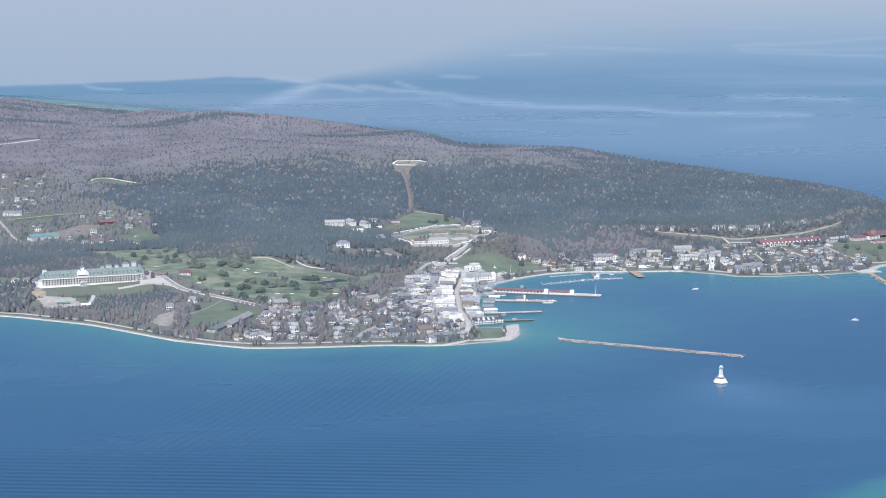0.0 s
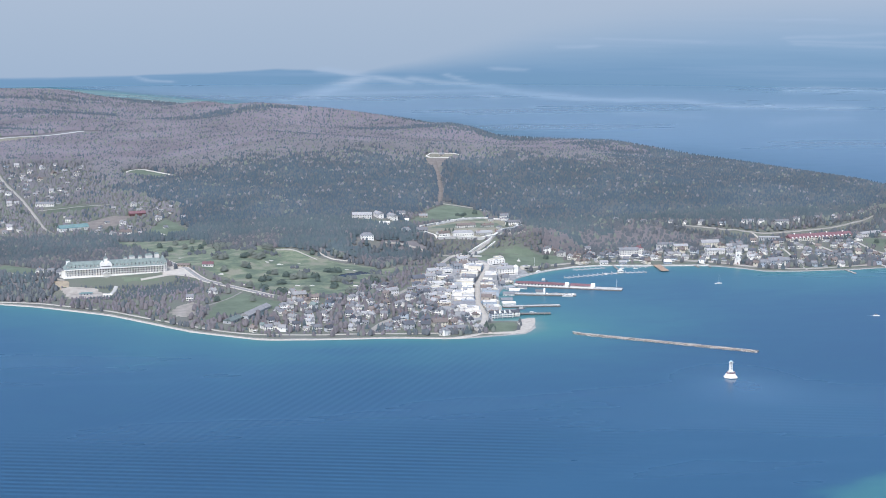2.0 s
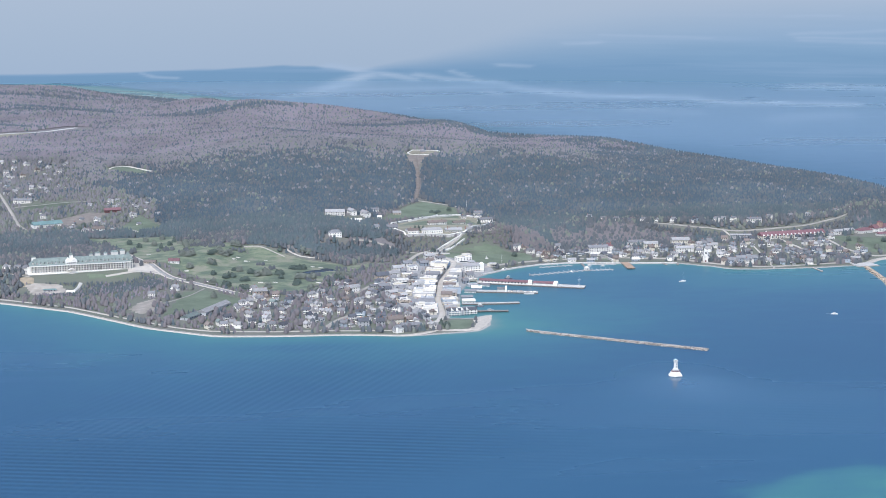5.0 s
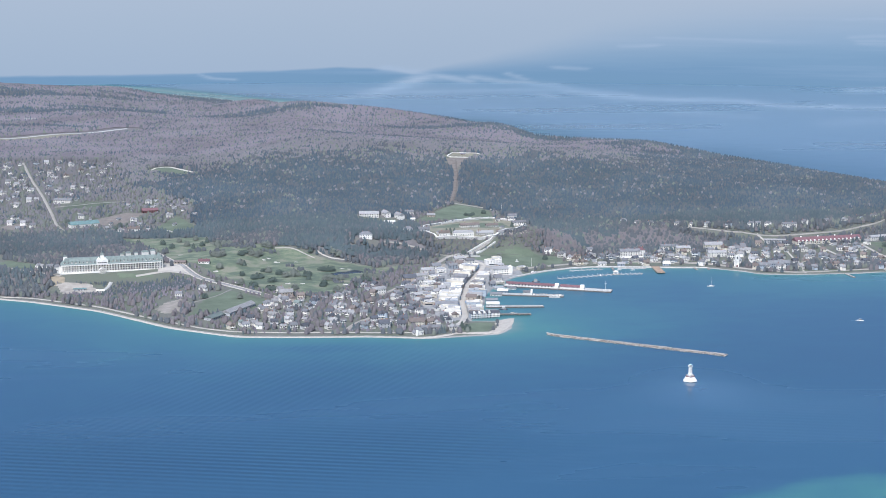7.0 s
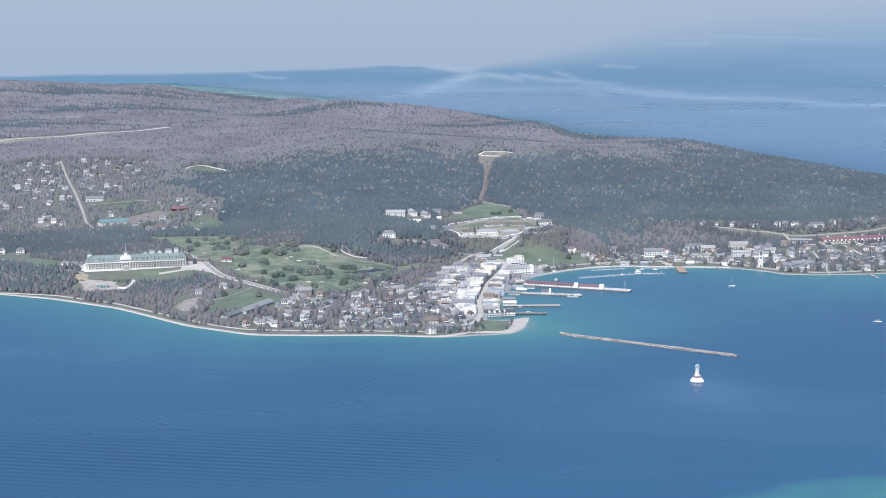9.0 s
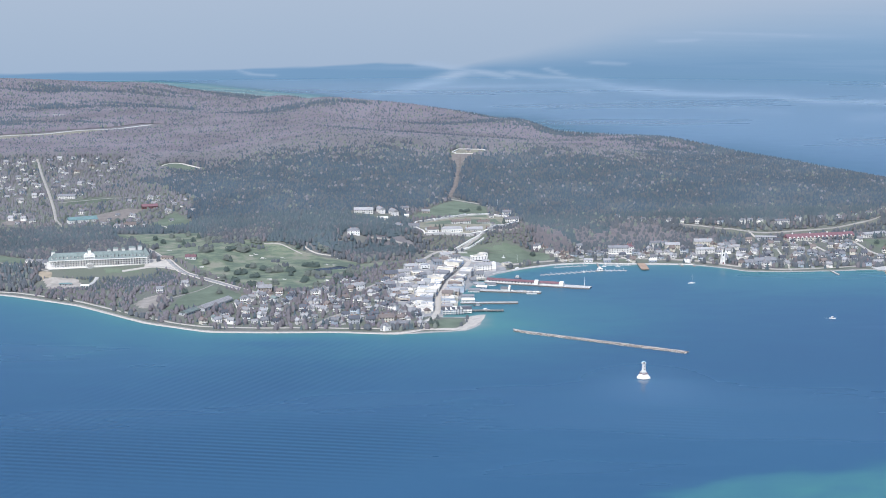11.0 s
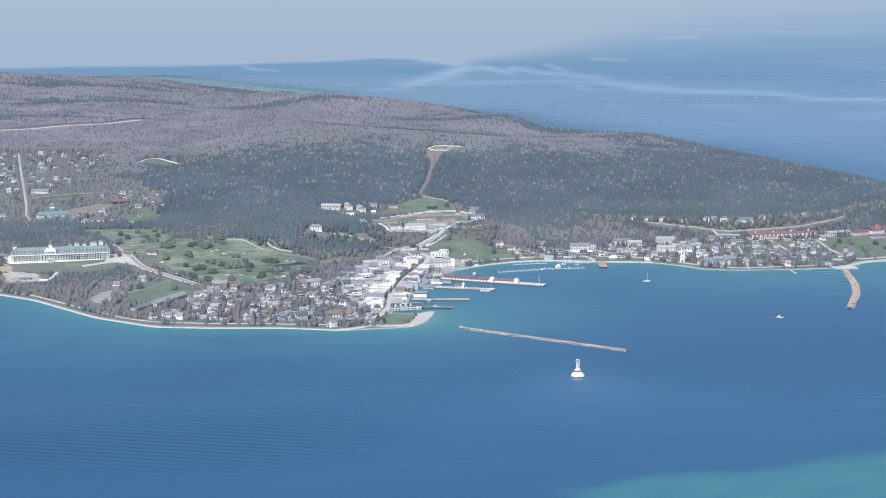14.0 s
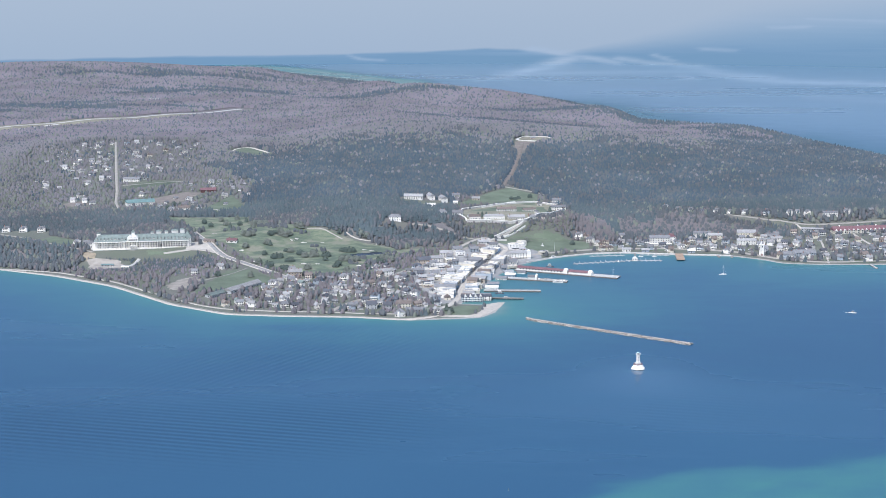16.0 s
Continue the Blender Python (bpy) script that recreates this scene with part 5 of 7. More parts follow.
# ---- the grand hotel on the bluff ----
def grand_hotel():
    x0, y0, length = -961, 757, 176
    turn = math.degrees(math.atan2(30, 174))
    h = thing("grand_hotel", spot(x0, y0, 19.5, turn) @ Matrix.Diagonal((1, 1, 1.22, 1)), "long white colonnaded wooden hotel with a green roof", "hotel")
    part("terrace", Shape().box(-3, length + 3, -1.5, 26, -9, 2.2), CONCRETE, h, "pale stone terrace")
    part("wall", Shape().box(4, length, 5, 24, 2, 14.8).box(-4, 6, 9, 22, 0, 12), WHITE, h)
    part("porch_floor", Shape().box(0, length, -0.5, 5, 2.2, 3.6), WHITE, h)
    part("porch_roof", Shape().box(-0.6, length + 0.6, -0.8, 5.2, 13.3, 14.8), WHITE, h)
    col = Shape().drum(0, 0, 3.6, 4.2, 1.0, 0.9).drum(0, 0, 4.2, 12.8, 0.7, 0.55).box(-0.6, 0.6, -0.6, 0.6, 12.8, 13.3)
    me = mesh_of("column", [(x * K, y * K, z * K) for x, y, z in col.v], col.f, WHITE)
    for k in range(37):
        part("column", me, None, h, at=(1 + (length - 2) * k / 36, 0.4, 0))
    rail = Shape()
    rail.box(0.5, length - 0.5, -0.35, -0.2, 4.5, 4.75)
    part("railing", rail, WHITE, h)
    for z in (4.2, 7.4, 10.6):
        for k in range(36):
            part("window", WIDE_PANE, None, h, at=(6 + (length - 10) * k / 35, 5, z))
    roof = Shape().hip(-1, length + 1, -1, 25, 14.9, 23.8, 9)
    part("roof", roof, SHINGLE_GREEN, h, "steep green shingle roof")
    dm = Shape().box(-1.1, 1.1, -2.4, 2, 0, 2.6)
    dr = Shape().gable(-1.4, 1.4, -2.7, 2.2, 2.6, 4.0, along="y")
    dme = mesh_of("dormer", [(x * K, y * K, z * K) for x, y, z in dm.v], dm.f, WHITE)
    rme = mesh_of("dormer_roof", [(x * K, y * K, z * K) for x, y, z in dr.v], dr.f, SHINGLE_GREEN)
    for k in range(26):
        x = 6 + (length - 12) * k / 25
        if abs(x - 72) < 9:
            continue
        d = part("dormer", dme, None, h, at=(x, 3.2, 16.6))
        part("dormer_roof", rme, None, d)
        part("window", PANE, None, d, at=(0, -2.4, 0.4))
    bay = part("pavilion", Shape().box(62, 82, -1.2, 12, 13.8, 20.5).gable(62, 71, -1.4, 12, 20.5, 24, along="y").gable(73, 82, -1.4, 12, 20.5, 24, along="y"), WHITE, h, "white central pavilion with twin gables")
    for k in range(5):
        part("window", WIDE_PANE, None, bay, at=(65.4 + 3.3 * k, -1.2, 15.8))
    cup = part("cupola", Shape().box(69.5, 75.5, 5, 11, 20, 27).box(68.8, 76.2, 4.3, 11.7, 27, 27.5), WHITE, h, "white square cupola")
    part("cupola_roof", Shape().hip(68.6, 76.4, 4.1, 11.9, 27.5, 31.5, 3.7), SHINGLE_GREEN, cup)
    part("flagpole", Shape().drum(72.5, 8, 31, 40, 0.2, 0.1, 6), WHITE, cup)
    entry = part("portico", Shape().box(66, 78, -7, 0, 6.6, 7.4).gable(66, 78, -7.4, 0, 7.4, 9.6, along="y"), WHITE, h, "white entrance portico")
    for x in (66.8, 70.4, 73.6, 77.2):
        part("column", Shape().drum(x, -6.5, -3, 6.6, 0.45, 0.4), WHITE, entry)
    part("stair", Shape().box(68, 76, -12, -7, -9, -1.5).box(68, 76, -10, -7, -1.5, 0.2).box(68, 76, -8.5, -0.5, 0.2, 2.0), CONCRETE, h, "pale entrance stair")
    tower = part("end_tower", Shape().box(length - 9, length + 4, 2, 22, 0, 17.5), WHITE, h, "white end block")
    part("tower_roof", Shape().hip(length - 10, length + 5, 1, 23, 17.5, 27, 7), SHINGLE_GREEN, tower)
    for z in (4.5, 7.8, 11.2, 14.4):
        for k in range(4):
            part("window", PANE, None, tower, at=(length - 7 + 3 * k, 2, z))
    for x, w, d, z in ((8, 7, 6, 26), (120, 9, 8, 27.5), (134, 6, 6, 27), (150, 12, 9, 28), (108, 6, 5, 26), (164, 8, 7, 29.5)):
        b = part("roof_house", Shape().box(x - w / 2, x + w / 2, 12, 12 + d, 20, z), WHITE, h, "white roof house")
        part("cap", Shape().hip(x - w / 2 - 0.5, x + w / 2 + 0.5, 11.5, 12.5 + d, z, z + 1.6, 2.4), SHINGLE_GREEN, b)
    part("rear_wing", Shape().box(90, length - 12, 24, 44, -2, 16).box(96, 120, 30, 46, 10, 19), WHITE, h, "white rear wing")
    part("rear_roof", Shape().hip(89, length - 11, 23, 45, 16, 20, 7), SHINGLE_GREEN, h)
    part("side_wing", Shape().box(-12, 0, 10, 24, -3, 11), WHITE, h, "white side wing")
    part("side_roof", Shape().hip(-12.8, 1, 9.2, 25, 11, 15, 5), SHINGLE_GREY, h)
    for k in range(3):
        part("window", PANE, None, h, at=(-9.5 + 3.4 * k, 10, 5))


grand_hotel()
TAKEN += [(-960 + 22 * k, 775 + 4 * k) for k in range(9)] + [(-960 + 22 * k, 790 + 4 * k) for k in range(9)]


# ---- light on its crib off the harbour ----
def passage_light():
    t = thing("lighthouse", spot(0, 0, 0, 20), "white concrete lighthouse on a flared crib with red deck", "lighthouse")
    part("crib", Shape().drum(0, 0, -6, 1.2, 10.6, 9.9, 6).drum(0, 0, 1.2, 6.8, 9.9, 6.4, 6), WHITE, t, "white flared concrete crib")
    part("rub_strip", Shape().drum(0, 0, 0.5, 1.1, 11.0, 10.9, 6), CONCRETE, t)
    deck = part("deck", Shape().drum(0, 0, 6.5, 6.9, 6.9, 6.9, 6), SHINGLE_RED, t, "red painted deck")
    for k in range(6):
        a = math.pi * k / 3
        b = math.pi * (k + 1) / 3
        part("rail", Shape().rod((7.1 * math.cos(a), 7.1 * math.sin(a), 7.9), (7.1 * math.cos(b), 7.1 * math.sin(b), 7.9), 0.16), SHINGLE_RED, deck)
        part("rail_post", Shape().rod((7.1 * math.cos(a), 7.1 * math.sin(a), 6.8), (7.1 * math.cos(a), 7.1 * math.sin(a), 8.0), 0.2), SHINGLE_RED, deck)
    part("fog_house", Shape().box(-3.4, 3.4, -3.4, 3.4, 6.8, 8.9), WHITE, t)
    part("house_roof", Shape().hip(-3.9, 3.9, -3.9, 3.9, 8.9, 9.7, 2.4), WHITE, t, "low white roof")
    tower = part("tower", Shape().drum(0, 0, 9.6, 20.4, 2.75, 2.6, 4, math.pi / 4).drum(0, 0, 9.6, 11.0, 3.3, 3.0, 4, math.pi / 4), WHITE, t)
    for z in (12.2, 16):
        part("window", Shape().box(-0.4, 0.4, -2.15, -1.7, z, z + 1.4), GLASS, tower)
    part("gallery", Shape().drum(0, 0, 20.4, 21.0, 2.9, 3.6, 8).drum(0, 0, 22.0, 22.15, 3.5, 3.5, 8), WHITE, t)
    lamp = part("lantern", Shape().drum(0, 0, 21.0, 23.0, 1.9, 1.9, 10), GLASS, t, "glazed lantern")
    part("lantern_roof", Shape().drum(0, 0, 23.0, 23.9, 2.3, 1.6, 10).drum(0, 0, 23.9, 24.4, 0.5, 0.3, 8), PALE_CAP, lamp, "pale blue lantern cap")
    part("ladder", Shape().rod((-8.9, -2.2, 0), (-6.4, -1.5, 6.8), 0.35), STEEL, t)


passage_light()


# ---- rubble breakwaters ----
def stone_meshes(mat, count=6):
    out = []
    for k in range(count):
        bm = bmesh.new()
        bmesh.ops.create_icosphere(bm, subdivisions=1, radius=1.0)
        for v in bm.verts:
            v.co *= 1 + random.uniform(-0.3, 0.18)
            v.co.z *= 0.75
        me = bpy.data.meshes.new("stone")
        bm.to_mesh(me)
        bm.free()
        me.materials.append(mat)
        out.append(me)
    return out


STONES = {m.name: stone_meshes(m) for m in (RUBBLE, RUBBLE_WARM)}


def breakwater(line, wide, high, label, count, mat=RUBBLE):
    b = thing("breakwater", spot(line[0][0], line[0][1], 0), label, "breakwater")
    ox, oy = line[0]
    length = sum(math.dist(p, q) for p, q in zip(line, line[1:]))
    core, n = Shape(), 0
    for (ax, ay), (bx, by) in zip(line, line[1:]):
        d = math.dist((ax, ay), (bx, by))
        ux, uy = (bx - ax) / d, (by - ay) / d
        sx, sy = -uy * wide / 2, ux * wide / 2
        q = []
        for px, py, e in ((ax, ay, 1.5 if (ax, ay) == line[0] else -2), (bx, by, -1.5 if (bx, by) == line[-1] else 2)):
            px, py = px - ox + ux * e, py - oy + uy * e
            q += [(px - sx * 1.3, py - sy * 1.3, -5), (px + sx * 1.3, py + sy * 1.3, -5), (px + sx * 0.4, py + sy * 0.4, high - 1.1), (px - sx * 0.4, py - sy * 0.4, high - 1.1)]
        core.add(q, [(0, 4, 5, 1), (1, 5, 6, 2), (2, 6, 7, 3), (3, 7, 4, 0), (0, 1, 2, 3), (7, 6, 5, 4)])
        for k in range(int(count * d / length)):
            s, o = random.uniform(0, d), random.uniform(-0.9, 0.9)
            x, y = ax - ox + ux * s + sx * o, ay - oy + uy * s + sy * o
            st = new("stone", random.choice(STONES[mat.name]))
            st.parent = b
            r = random.uniform(0.8, 1.4)
            st.location = (x * K, y * K, (high * (1 - 0.85 * abs(o) ** 1.6) - 0.5) * K)
            st.scale = (r * K * random.uniform(0.8, 1.5), r * K * random.uniform(0.8, 1.3), r * K * 0.8)
            st.rotation_euler = (random.uniform(-0.4, 0.4), random.uniform(-0.4, 0.4), random.uniform(0, 6.28))
    # the many boulders between, too small to pick apart
    g = random.Random(int(length))
    fill = Shape()
    seed_stone = STONES[mat.name][0]
    shape, faces = [tuple(v.co) for v in seed_stone.vertices], [tuple(p.vertices) for p in seed_stone.polygons]
    for (ax, ay), (bx, by) in zip(line, line[1:]):
        d = math.dist((ax, ay), (bx, by))
        ux, uy = (bx - ax) / d, (by - ay) / d
        for k in range(int(count * 7.5 * d / length)):
            e, o, r, a = g.uniform(-1, d + 1), g.uniform(-1.05, 1.05), g.uniform(0.65, 1.25), g.uniform(0, 6.28)
            x, y, z = ax - ox + ux * e - uy * wide / 2 * o, ay - oy + uy * e + ux * wide / 2 * o, high * (1 - 0.9 * abs(o) ** 1.6) - 0.5
            c, q = math.cos(a) * r, math.sin(a) * r
            fill.add([(x + 1.25 * (c * i - q * j), y + q * i + c * j, z + 0.8 * r * h) for i, j, h in shape], faces)
    tagged(part("rubble", fill, mat, b, "close-packed boulders"), kind="stuff")
    part("core", core, RUBBLE_DARK, b, "packed rubble core coloured dark as shade between boulders")
    return b


breakwater([(-154, 304), (-140, 291), (89, 141)], 11, 3.2, "long straight rubble breakwater of pale brown stone", 160)
breakwater([(584, 748), (577, 690), (568, 620), (546, 535), (503, 424)], 13, 3.6, "curved rubble breakwater of orange-brown stone", 130, RUBBLE_WARM)


# ---- piers of the harbour ----
def pier(a, b, wide, label, deck=CONCRETE, high=2.3, piles=True):
    d = math.dist(a, b)
    t = thing("pier", spot(a[0], a[1], 0, math.degrees(math.atan2(b[1] - a[1], b[0] - a[0]))), label, "pier", "harbour piers")
    part("deck", Shape().box(0, d, -wide / 2, wide / 2, high - 0.5, high), deck, t)
    part("kerb", Shape().box(0, d, -wide / 2, -wide / 2 + 0.4, high, high + 0.35).box(0, d, wide / 2 - 0.4, wide / 2, high, high + 0.35), PLANK, t)
    part("wale", Shape().box(0, d, -wide / 2 - 0.15, wide / 2 + 0.15, -0.2, high - 0.5) if deck is CONCRETE else Shape().box(0, d, -0.4, 0.4, 0.3, high - 0.5), TIMBER, t, "dark timber facing with the pier side's shade in its colour")
    if piles:
        pile = Shape().drum(0, 0, -6, high + 0.9, 0.35, 0.3, 6)
        me = mesh_of("pile", [(x * K, y * K, z * K) for x, y, z in pile.v], pile.f, PLANK)
        for k in range(int(d / 9) + 1):
            for s in (-1, 1):
                part("pile", me, None, t, at=(min(k * 9 + 0.5, d - 0.4), s * (wide / 2 + 0.3), 0))
    return t


def shed_on(t, name, x0, x1, wide, eave, ridge, roof, z=2.3, wall=WHITE, label=""):
    part(name, Shape().box(x0, x1, -wide / 2, wide / 2, z, z + eave).gable(x0, x1, -wide / 2, wide / 2, z + eave, z + ridge - 0.3), wall, t, label)
    part(name + "_roof", Shape().gable(x0 - 0.6, x1 + 0.6, -wide / 2 - 0.9, wide / 2 + 0.9, z + eave, z + ridge, eave=0.3), roof, t)


p = thing("ferry_shed", spot(-168, 696, 0, math.degrees(math.atan2(-70, 178))), "long white ferry shed with a red roof on a pier", "shed")
shed_on(p, "shed", 2, 92, 11, 4, 7, SHINGLE_RED, label="white ferry shed with red roof")
shed_on(p, "end_shed", 101, 139, 11, 4, 7, SHINGLE_RED)
for x in (95, 141):
    part("gable_front", Shape().box(x - 4, x + 3, -6.5, 6.5, 2.3, 6.2).gable(x - 4, x + 3, -6.5, 6.5, 6.2, 10.5), WHITE, p, "white gabled ticket house")
for k in range(14):
    part("window", WIDE_PANE, None, p, at=(8 + 6 * k, -5.5, 3.8))
pier((-170, 697), (12, 628), 19, "long concrete ferry pier with timber kerbs")
pier((-190, 618), (-80, 592), 13, "concrete harbour pier with parked freight")
pier((-226, 512), (-128, 510), 9, "narrow concrete harbour pier")
pier((-232, 452), (-158, 447), 6, "low narrow timber pier", PLANK)
pier((140, 852), (138, 790), 15, "broad pier of new orange planks", ORANGE)
pier((482, 762), (486, 722), 4, "small pale boat dock", CONCRETE, 1.2)
pier((212, 850), (214, 822), 4, "small timber boat dock", PLANK, 1.2)
pier((240, 842), (236, 818), 3.5, "small timber boat dock", PLANK, 1.2)
b = thing("dock_house", spot(-142, 606, 2.35, -14), "white gabled pier house with a grey roof", "shed")
part("wall", Shape().box(-7, 7, -4.5, 4.5, 0, 4.5).gable(-7, 7, -4.5, 4.5, 4.5, 7.3), WHITE, b)
part("roof", Shape().gable(-7.6, 7.6, -5.3, 5.3, 4.5, 7.7, eave=0.3), SHINGLE_GREY, b)
part("gable_end", Shape().box(6.5, 9.5, -5.5, 5.5, 0, 5).gable(6.5, 9.5, -5.5, 5.5, 5, 10), WHITE, b)
part("door", Shape().box(9.4, 9.7, -1.4, 1.4, 0, 3), GLASS, b)
for k in range(9):
    crate = thing("freight_box", spot(-130 + 5.5 * k, 602 - 1.35 * k + random.uniform(-3, 3), 2.3, -14 + random.uniform(-9, 9)), "pale freight box standing on the pier", "crate", "freight on the pier")
    s = random.uniform(0.8, 1.3)
    part("box", Shape().box(-1.6 * s, 1.6 * s, -1, 1, 0, 1.9 * s), random.choice([WHITE, GREY_WALL, TAN_WALL]), crate)
    part("lid", Shape().box(-1.7 * s, 1.7 * s, -1.1, 1.1, 1.9 * s, 2.05 * s), PLANK, crate)
m = thing("flag_mast", spot(2, 632, 2.3, 0), "tall white flag mast on the pier head", "mast")
part("pole", Shape().drum(0, 0, 0, 17, 0.3, 0.15, 6), WHITE, m)
part("yard", Shape().rod((-3, 0, 12), (3, 0, 12), 0.25), WHITE, m)
part("foot", Shape().box(-1, 1, -1, 1, 0, 0.5), CONCRETE, m)


# ---- floating docks of the marina ----
def floating(a, b, fingers, reach):
    d = math.dist(a, b)
    t = thing("floating_dock", spot(a[0], a[1], 0, math.degrees(math.atan2(b[1] - a[1], b[0] - a[0]))), "grey floating dock with finger berths", "dock", "marina docks")
    part("walkway", Shape().box(0, d, -1.5, 1.5, -0.3, 0.9), GREY_ROOF, t)
    for k in range(fingers):
        x = d * (k + 0.5) / fingers
        part("finger", Shape().box(x - 0.8, x + 0.8, -reach, reach, -0.3, 0.8), GREY_ROOF, t)
        part("pile", Shape().drum(x, reach + 0.4, -6, 2.6, 0.3, 0.25, 6), WHITE, t)


floating((-64, 754), (44, 788), 11, 9)
floating((60, 789), (103, 791), 5, 9)
floating((-30, 829), (36, 842), 6, 7)
floating((66, 846), (120, 842), 5, 6)
o = thing("dock_office", spot(52, 790, 0.9, 10), "small white harbour office on the floating dock", "office")
part("float", Shape().box(-8, 8, -4.5, 4.5, -1.2, 0), PLANK, o)
part("wall", Shape().box(-4.5, 4.5, -3.5, 3.5, 0, 4).box(-2, 2, -2, 2, 4, 7), WHITE, o)
part("roof", Shape().hip(-5.2, 5.2, -4.2, 4.2, 4, 5.6, 3), WHITE_ROOF, o)
for x in (-3, 0, 3):
    part("window", PANE, None, o, at=(x, -3.5, 1.2))
pier((57, 866), (54, 795), 4, "gangway to the marina docks", PLANK, 1.4, False)
STREETS.append(([(-60, 820), (60, 880)], 8))
w = Shape()
SEAWALL = [(-150, 768), (-115, 800), (-77, 829), (-23, 856), (32, 866), (138, 852), (240, 840)]
for (ax, ay), (bx, by) in zip(SEAWALL, SEAWALL[1:]):
    w.rod((ax, ay, 0.8), (bx, by, 0.8), 2.4)
part("sea_wall", w, STONE, None, "pale stone sea wall round the harbour")
tagged(bpy.data.objects["sea_wall"], category="sea wall", kind="structure")


# ---- boats ----
def hull(length, beam, high, mat, parent, name="hull"):
    n, s = 9, Shape()
    rings = []
    for k in range(n):
        u = k / (n - 1)
        half = beam / 2 * min(1, (1.05 - u) * 2.3) * (0.85 + 0.15 * min(1, u * 4))
        sheer = high * (0.8 + 0.35 * u * u)
        x = (u - 0.5) * length
        rings.append([(x, -half, sheer), (x - 0.1, -half * 0.7, -0.5), (x - 0.1, half * 0.7, -0.5), (x, half, sheer)])
    v = [p for r in rings for p in r]
    f = [(4 * k + j, 4 * k + j + 1, 4 * k + j + 5, 4 * k + j + 4) for k in range(n - 1) for j in range(3)]
    f += [(4 * k + 3, 4 * k, 4 * k + 4, 4 * k + 7) for k in range(n - 1)] + [(0, 3, 2, 1), (4 * n - 4, 4 * n - 3, 4 * n - 2, 4 * n - 1)]
    return part(name, s.add(v, f), mat, parent)


s = thing("sailboat", spot(200, 662, 0, 8), "white sailboat with bare mast at anchor", "sailboat")
hull(13, 4, 1.6, WHITE, s)
part("cabin", Shape().box(-2.5, 2.6, -1, 1, 1.4, 2.4, 0.25), WHITE, s)
part("mast", Shape().drum(0.8, 0, 1.4, 17.5, 0.16, 0.1, 6), WHITE, s)
part("boom", Shape().rod((0.8, 0, 3.2), (-4.6, 0, 3.1), 0.45), AWNING, s, "blue furled sail on the boom")
part("stay", Shape().rod((0.8, 0, 17.2), (6.1, 0, 1.9), 0.06).rod((0.8, 0, 17.2), (-6.2, 0, 1.7), 0.06), STEEL, s)


def launch(x, y, turn, length, label, decks=1, blue=False):
    t = thing("motor_boat", spot(x, y, 0, turn), label, "boat", "boats in the harbour")
    hull(length, length * 0.3, length * 0.12, SHINGLE_DARK if decks == 2 else WHITE, t)
    if blue:
        part("stripe", Shape().box(-length * 0.48, length * 0.2, -length * 0.152, length * 0.152, 0.15, 0.6), AWNING, t)
    for k in range(decks):
        q = length * (0.28 - 0.08 * k)
        z = length * 0.1 + 2.2 * k
        part("cabin", Shape().box(-q, q * 0.6, -length * 0.11, length * 0.11, z, z + 2.2, 0.2), WHITE, t)
        part("cabin_window", Shape().box(-q + 0.5, q * 0.6 - 0.2, -length * 0.112, length * 0.112, z + 1.0, z + 1.7), GLASS, t)
    part("aerial", Shape().rod((0, 0, length * 0.1 + 2), (-0.4, 0, length * 0.1 + 4.6), 0.12), STEEL, t)


launch(371, 360, -22, 11, "white motor cruiser under way leaving a faint wake")
launch(-199, 492, 175, 15, "dark-hulled ferry with white decks moored at the pier", 2, True)
launch(-187, 457, 3, 14, "blue and white ferry moored at the low pier", 1, True)
launch(-108, 727, -20, 15, "dark-hulled ferry with white decks moored behind the shed", 2, True)
launch(66, 831, 0, 9, "small white boat berthed in the marina")
launch(92, 828, 0, 9, "small white boat berthed in the marina")
launch(20, 779, 105, 9, "small white boat berthed in the marina")
launch(-100, 815, 40, 16, "dark tour boat by the sea wall", 1, True)
launch(-97, 585, -12, 18, "grey work barge alongside the pier", 1)
foam = Shape()
for sgn in (-1, 1):
    foam.add([(-5.5, sgn * 0.5, 0.03), (-5.5, sgn * 1.0, 0.03), (-15, sgn * 2.4, 0.03), (-15, sgn * 2.2, 0.03)], [(0, 1, 2, 3) if sgn < 0 else (3, 2, 1, 0)])
foam.add([(-5, -0.5, 0.04), (-5, 0.5, 0.04), (-11, 0.3, 0.04), (-11, -0.3, 0.04)], [(0, 3, 2, 1)])
wake = part("wake", foam, WHITE_ROOF, None, "thin white foam wake behind the motor cruiser")
wake.matrix_world = spot(371, 360, 0, -22)
tagged(wake, category="wake", kind="structure")
bu = thing("buoy", spot(-180, -526, 0), "small grey-green marker buoy on the lake", "buoy")
part("float", Shape().drum(0, 0, -0.8, 0.6, 0.8, 0.7, 10), STEEL, bu)
part("spar", Shape().drum(0, 0, 0.6, 3.2, 0.35, 0.12, 8), SHINGLE_GREEN, bu)


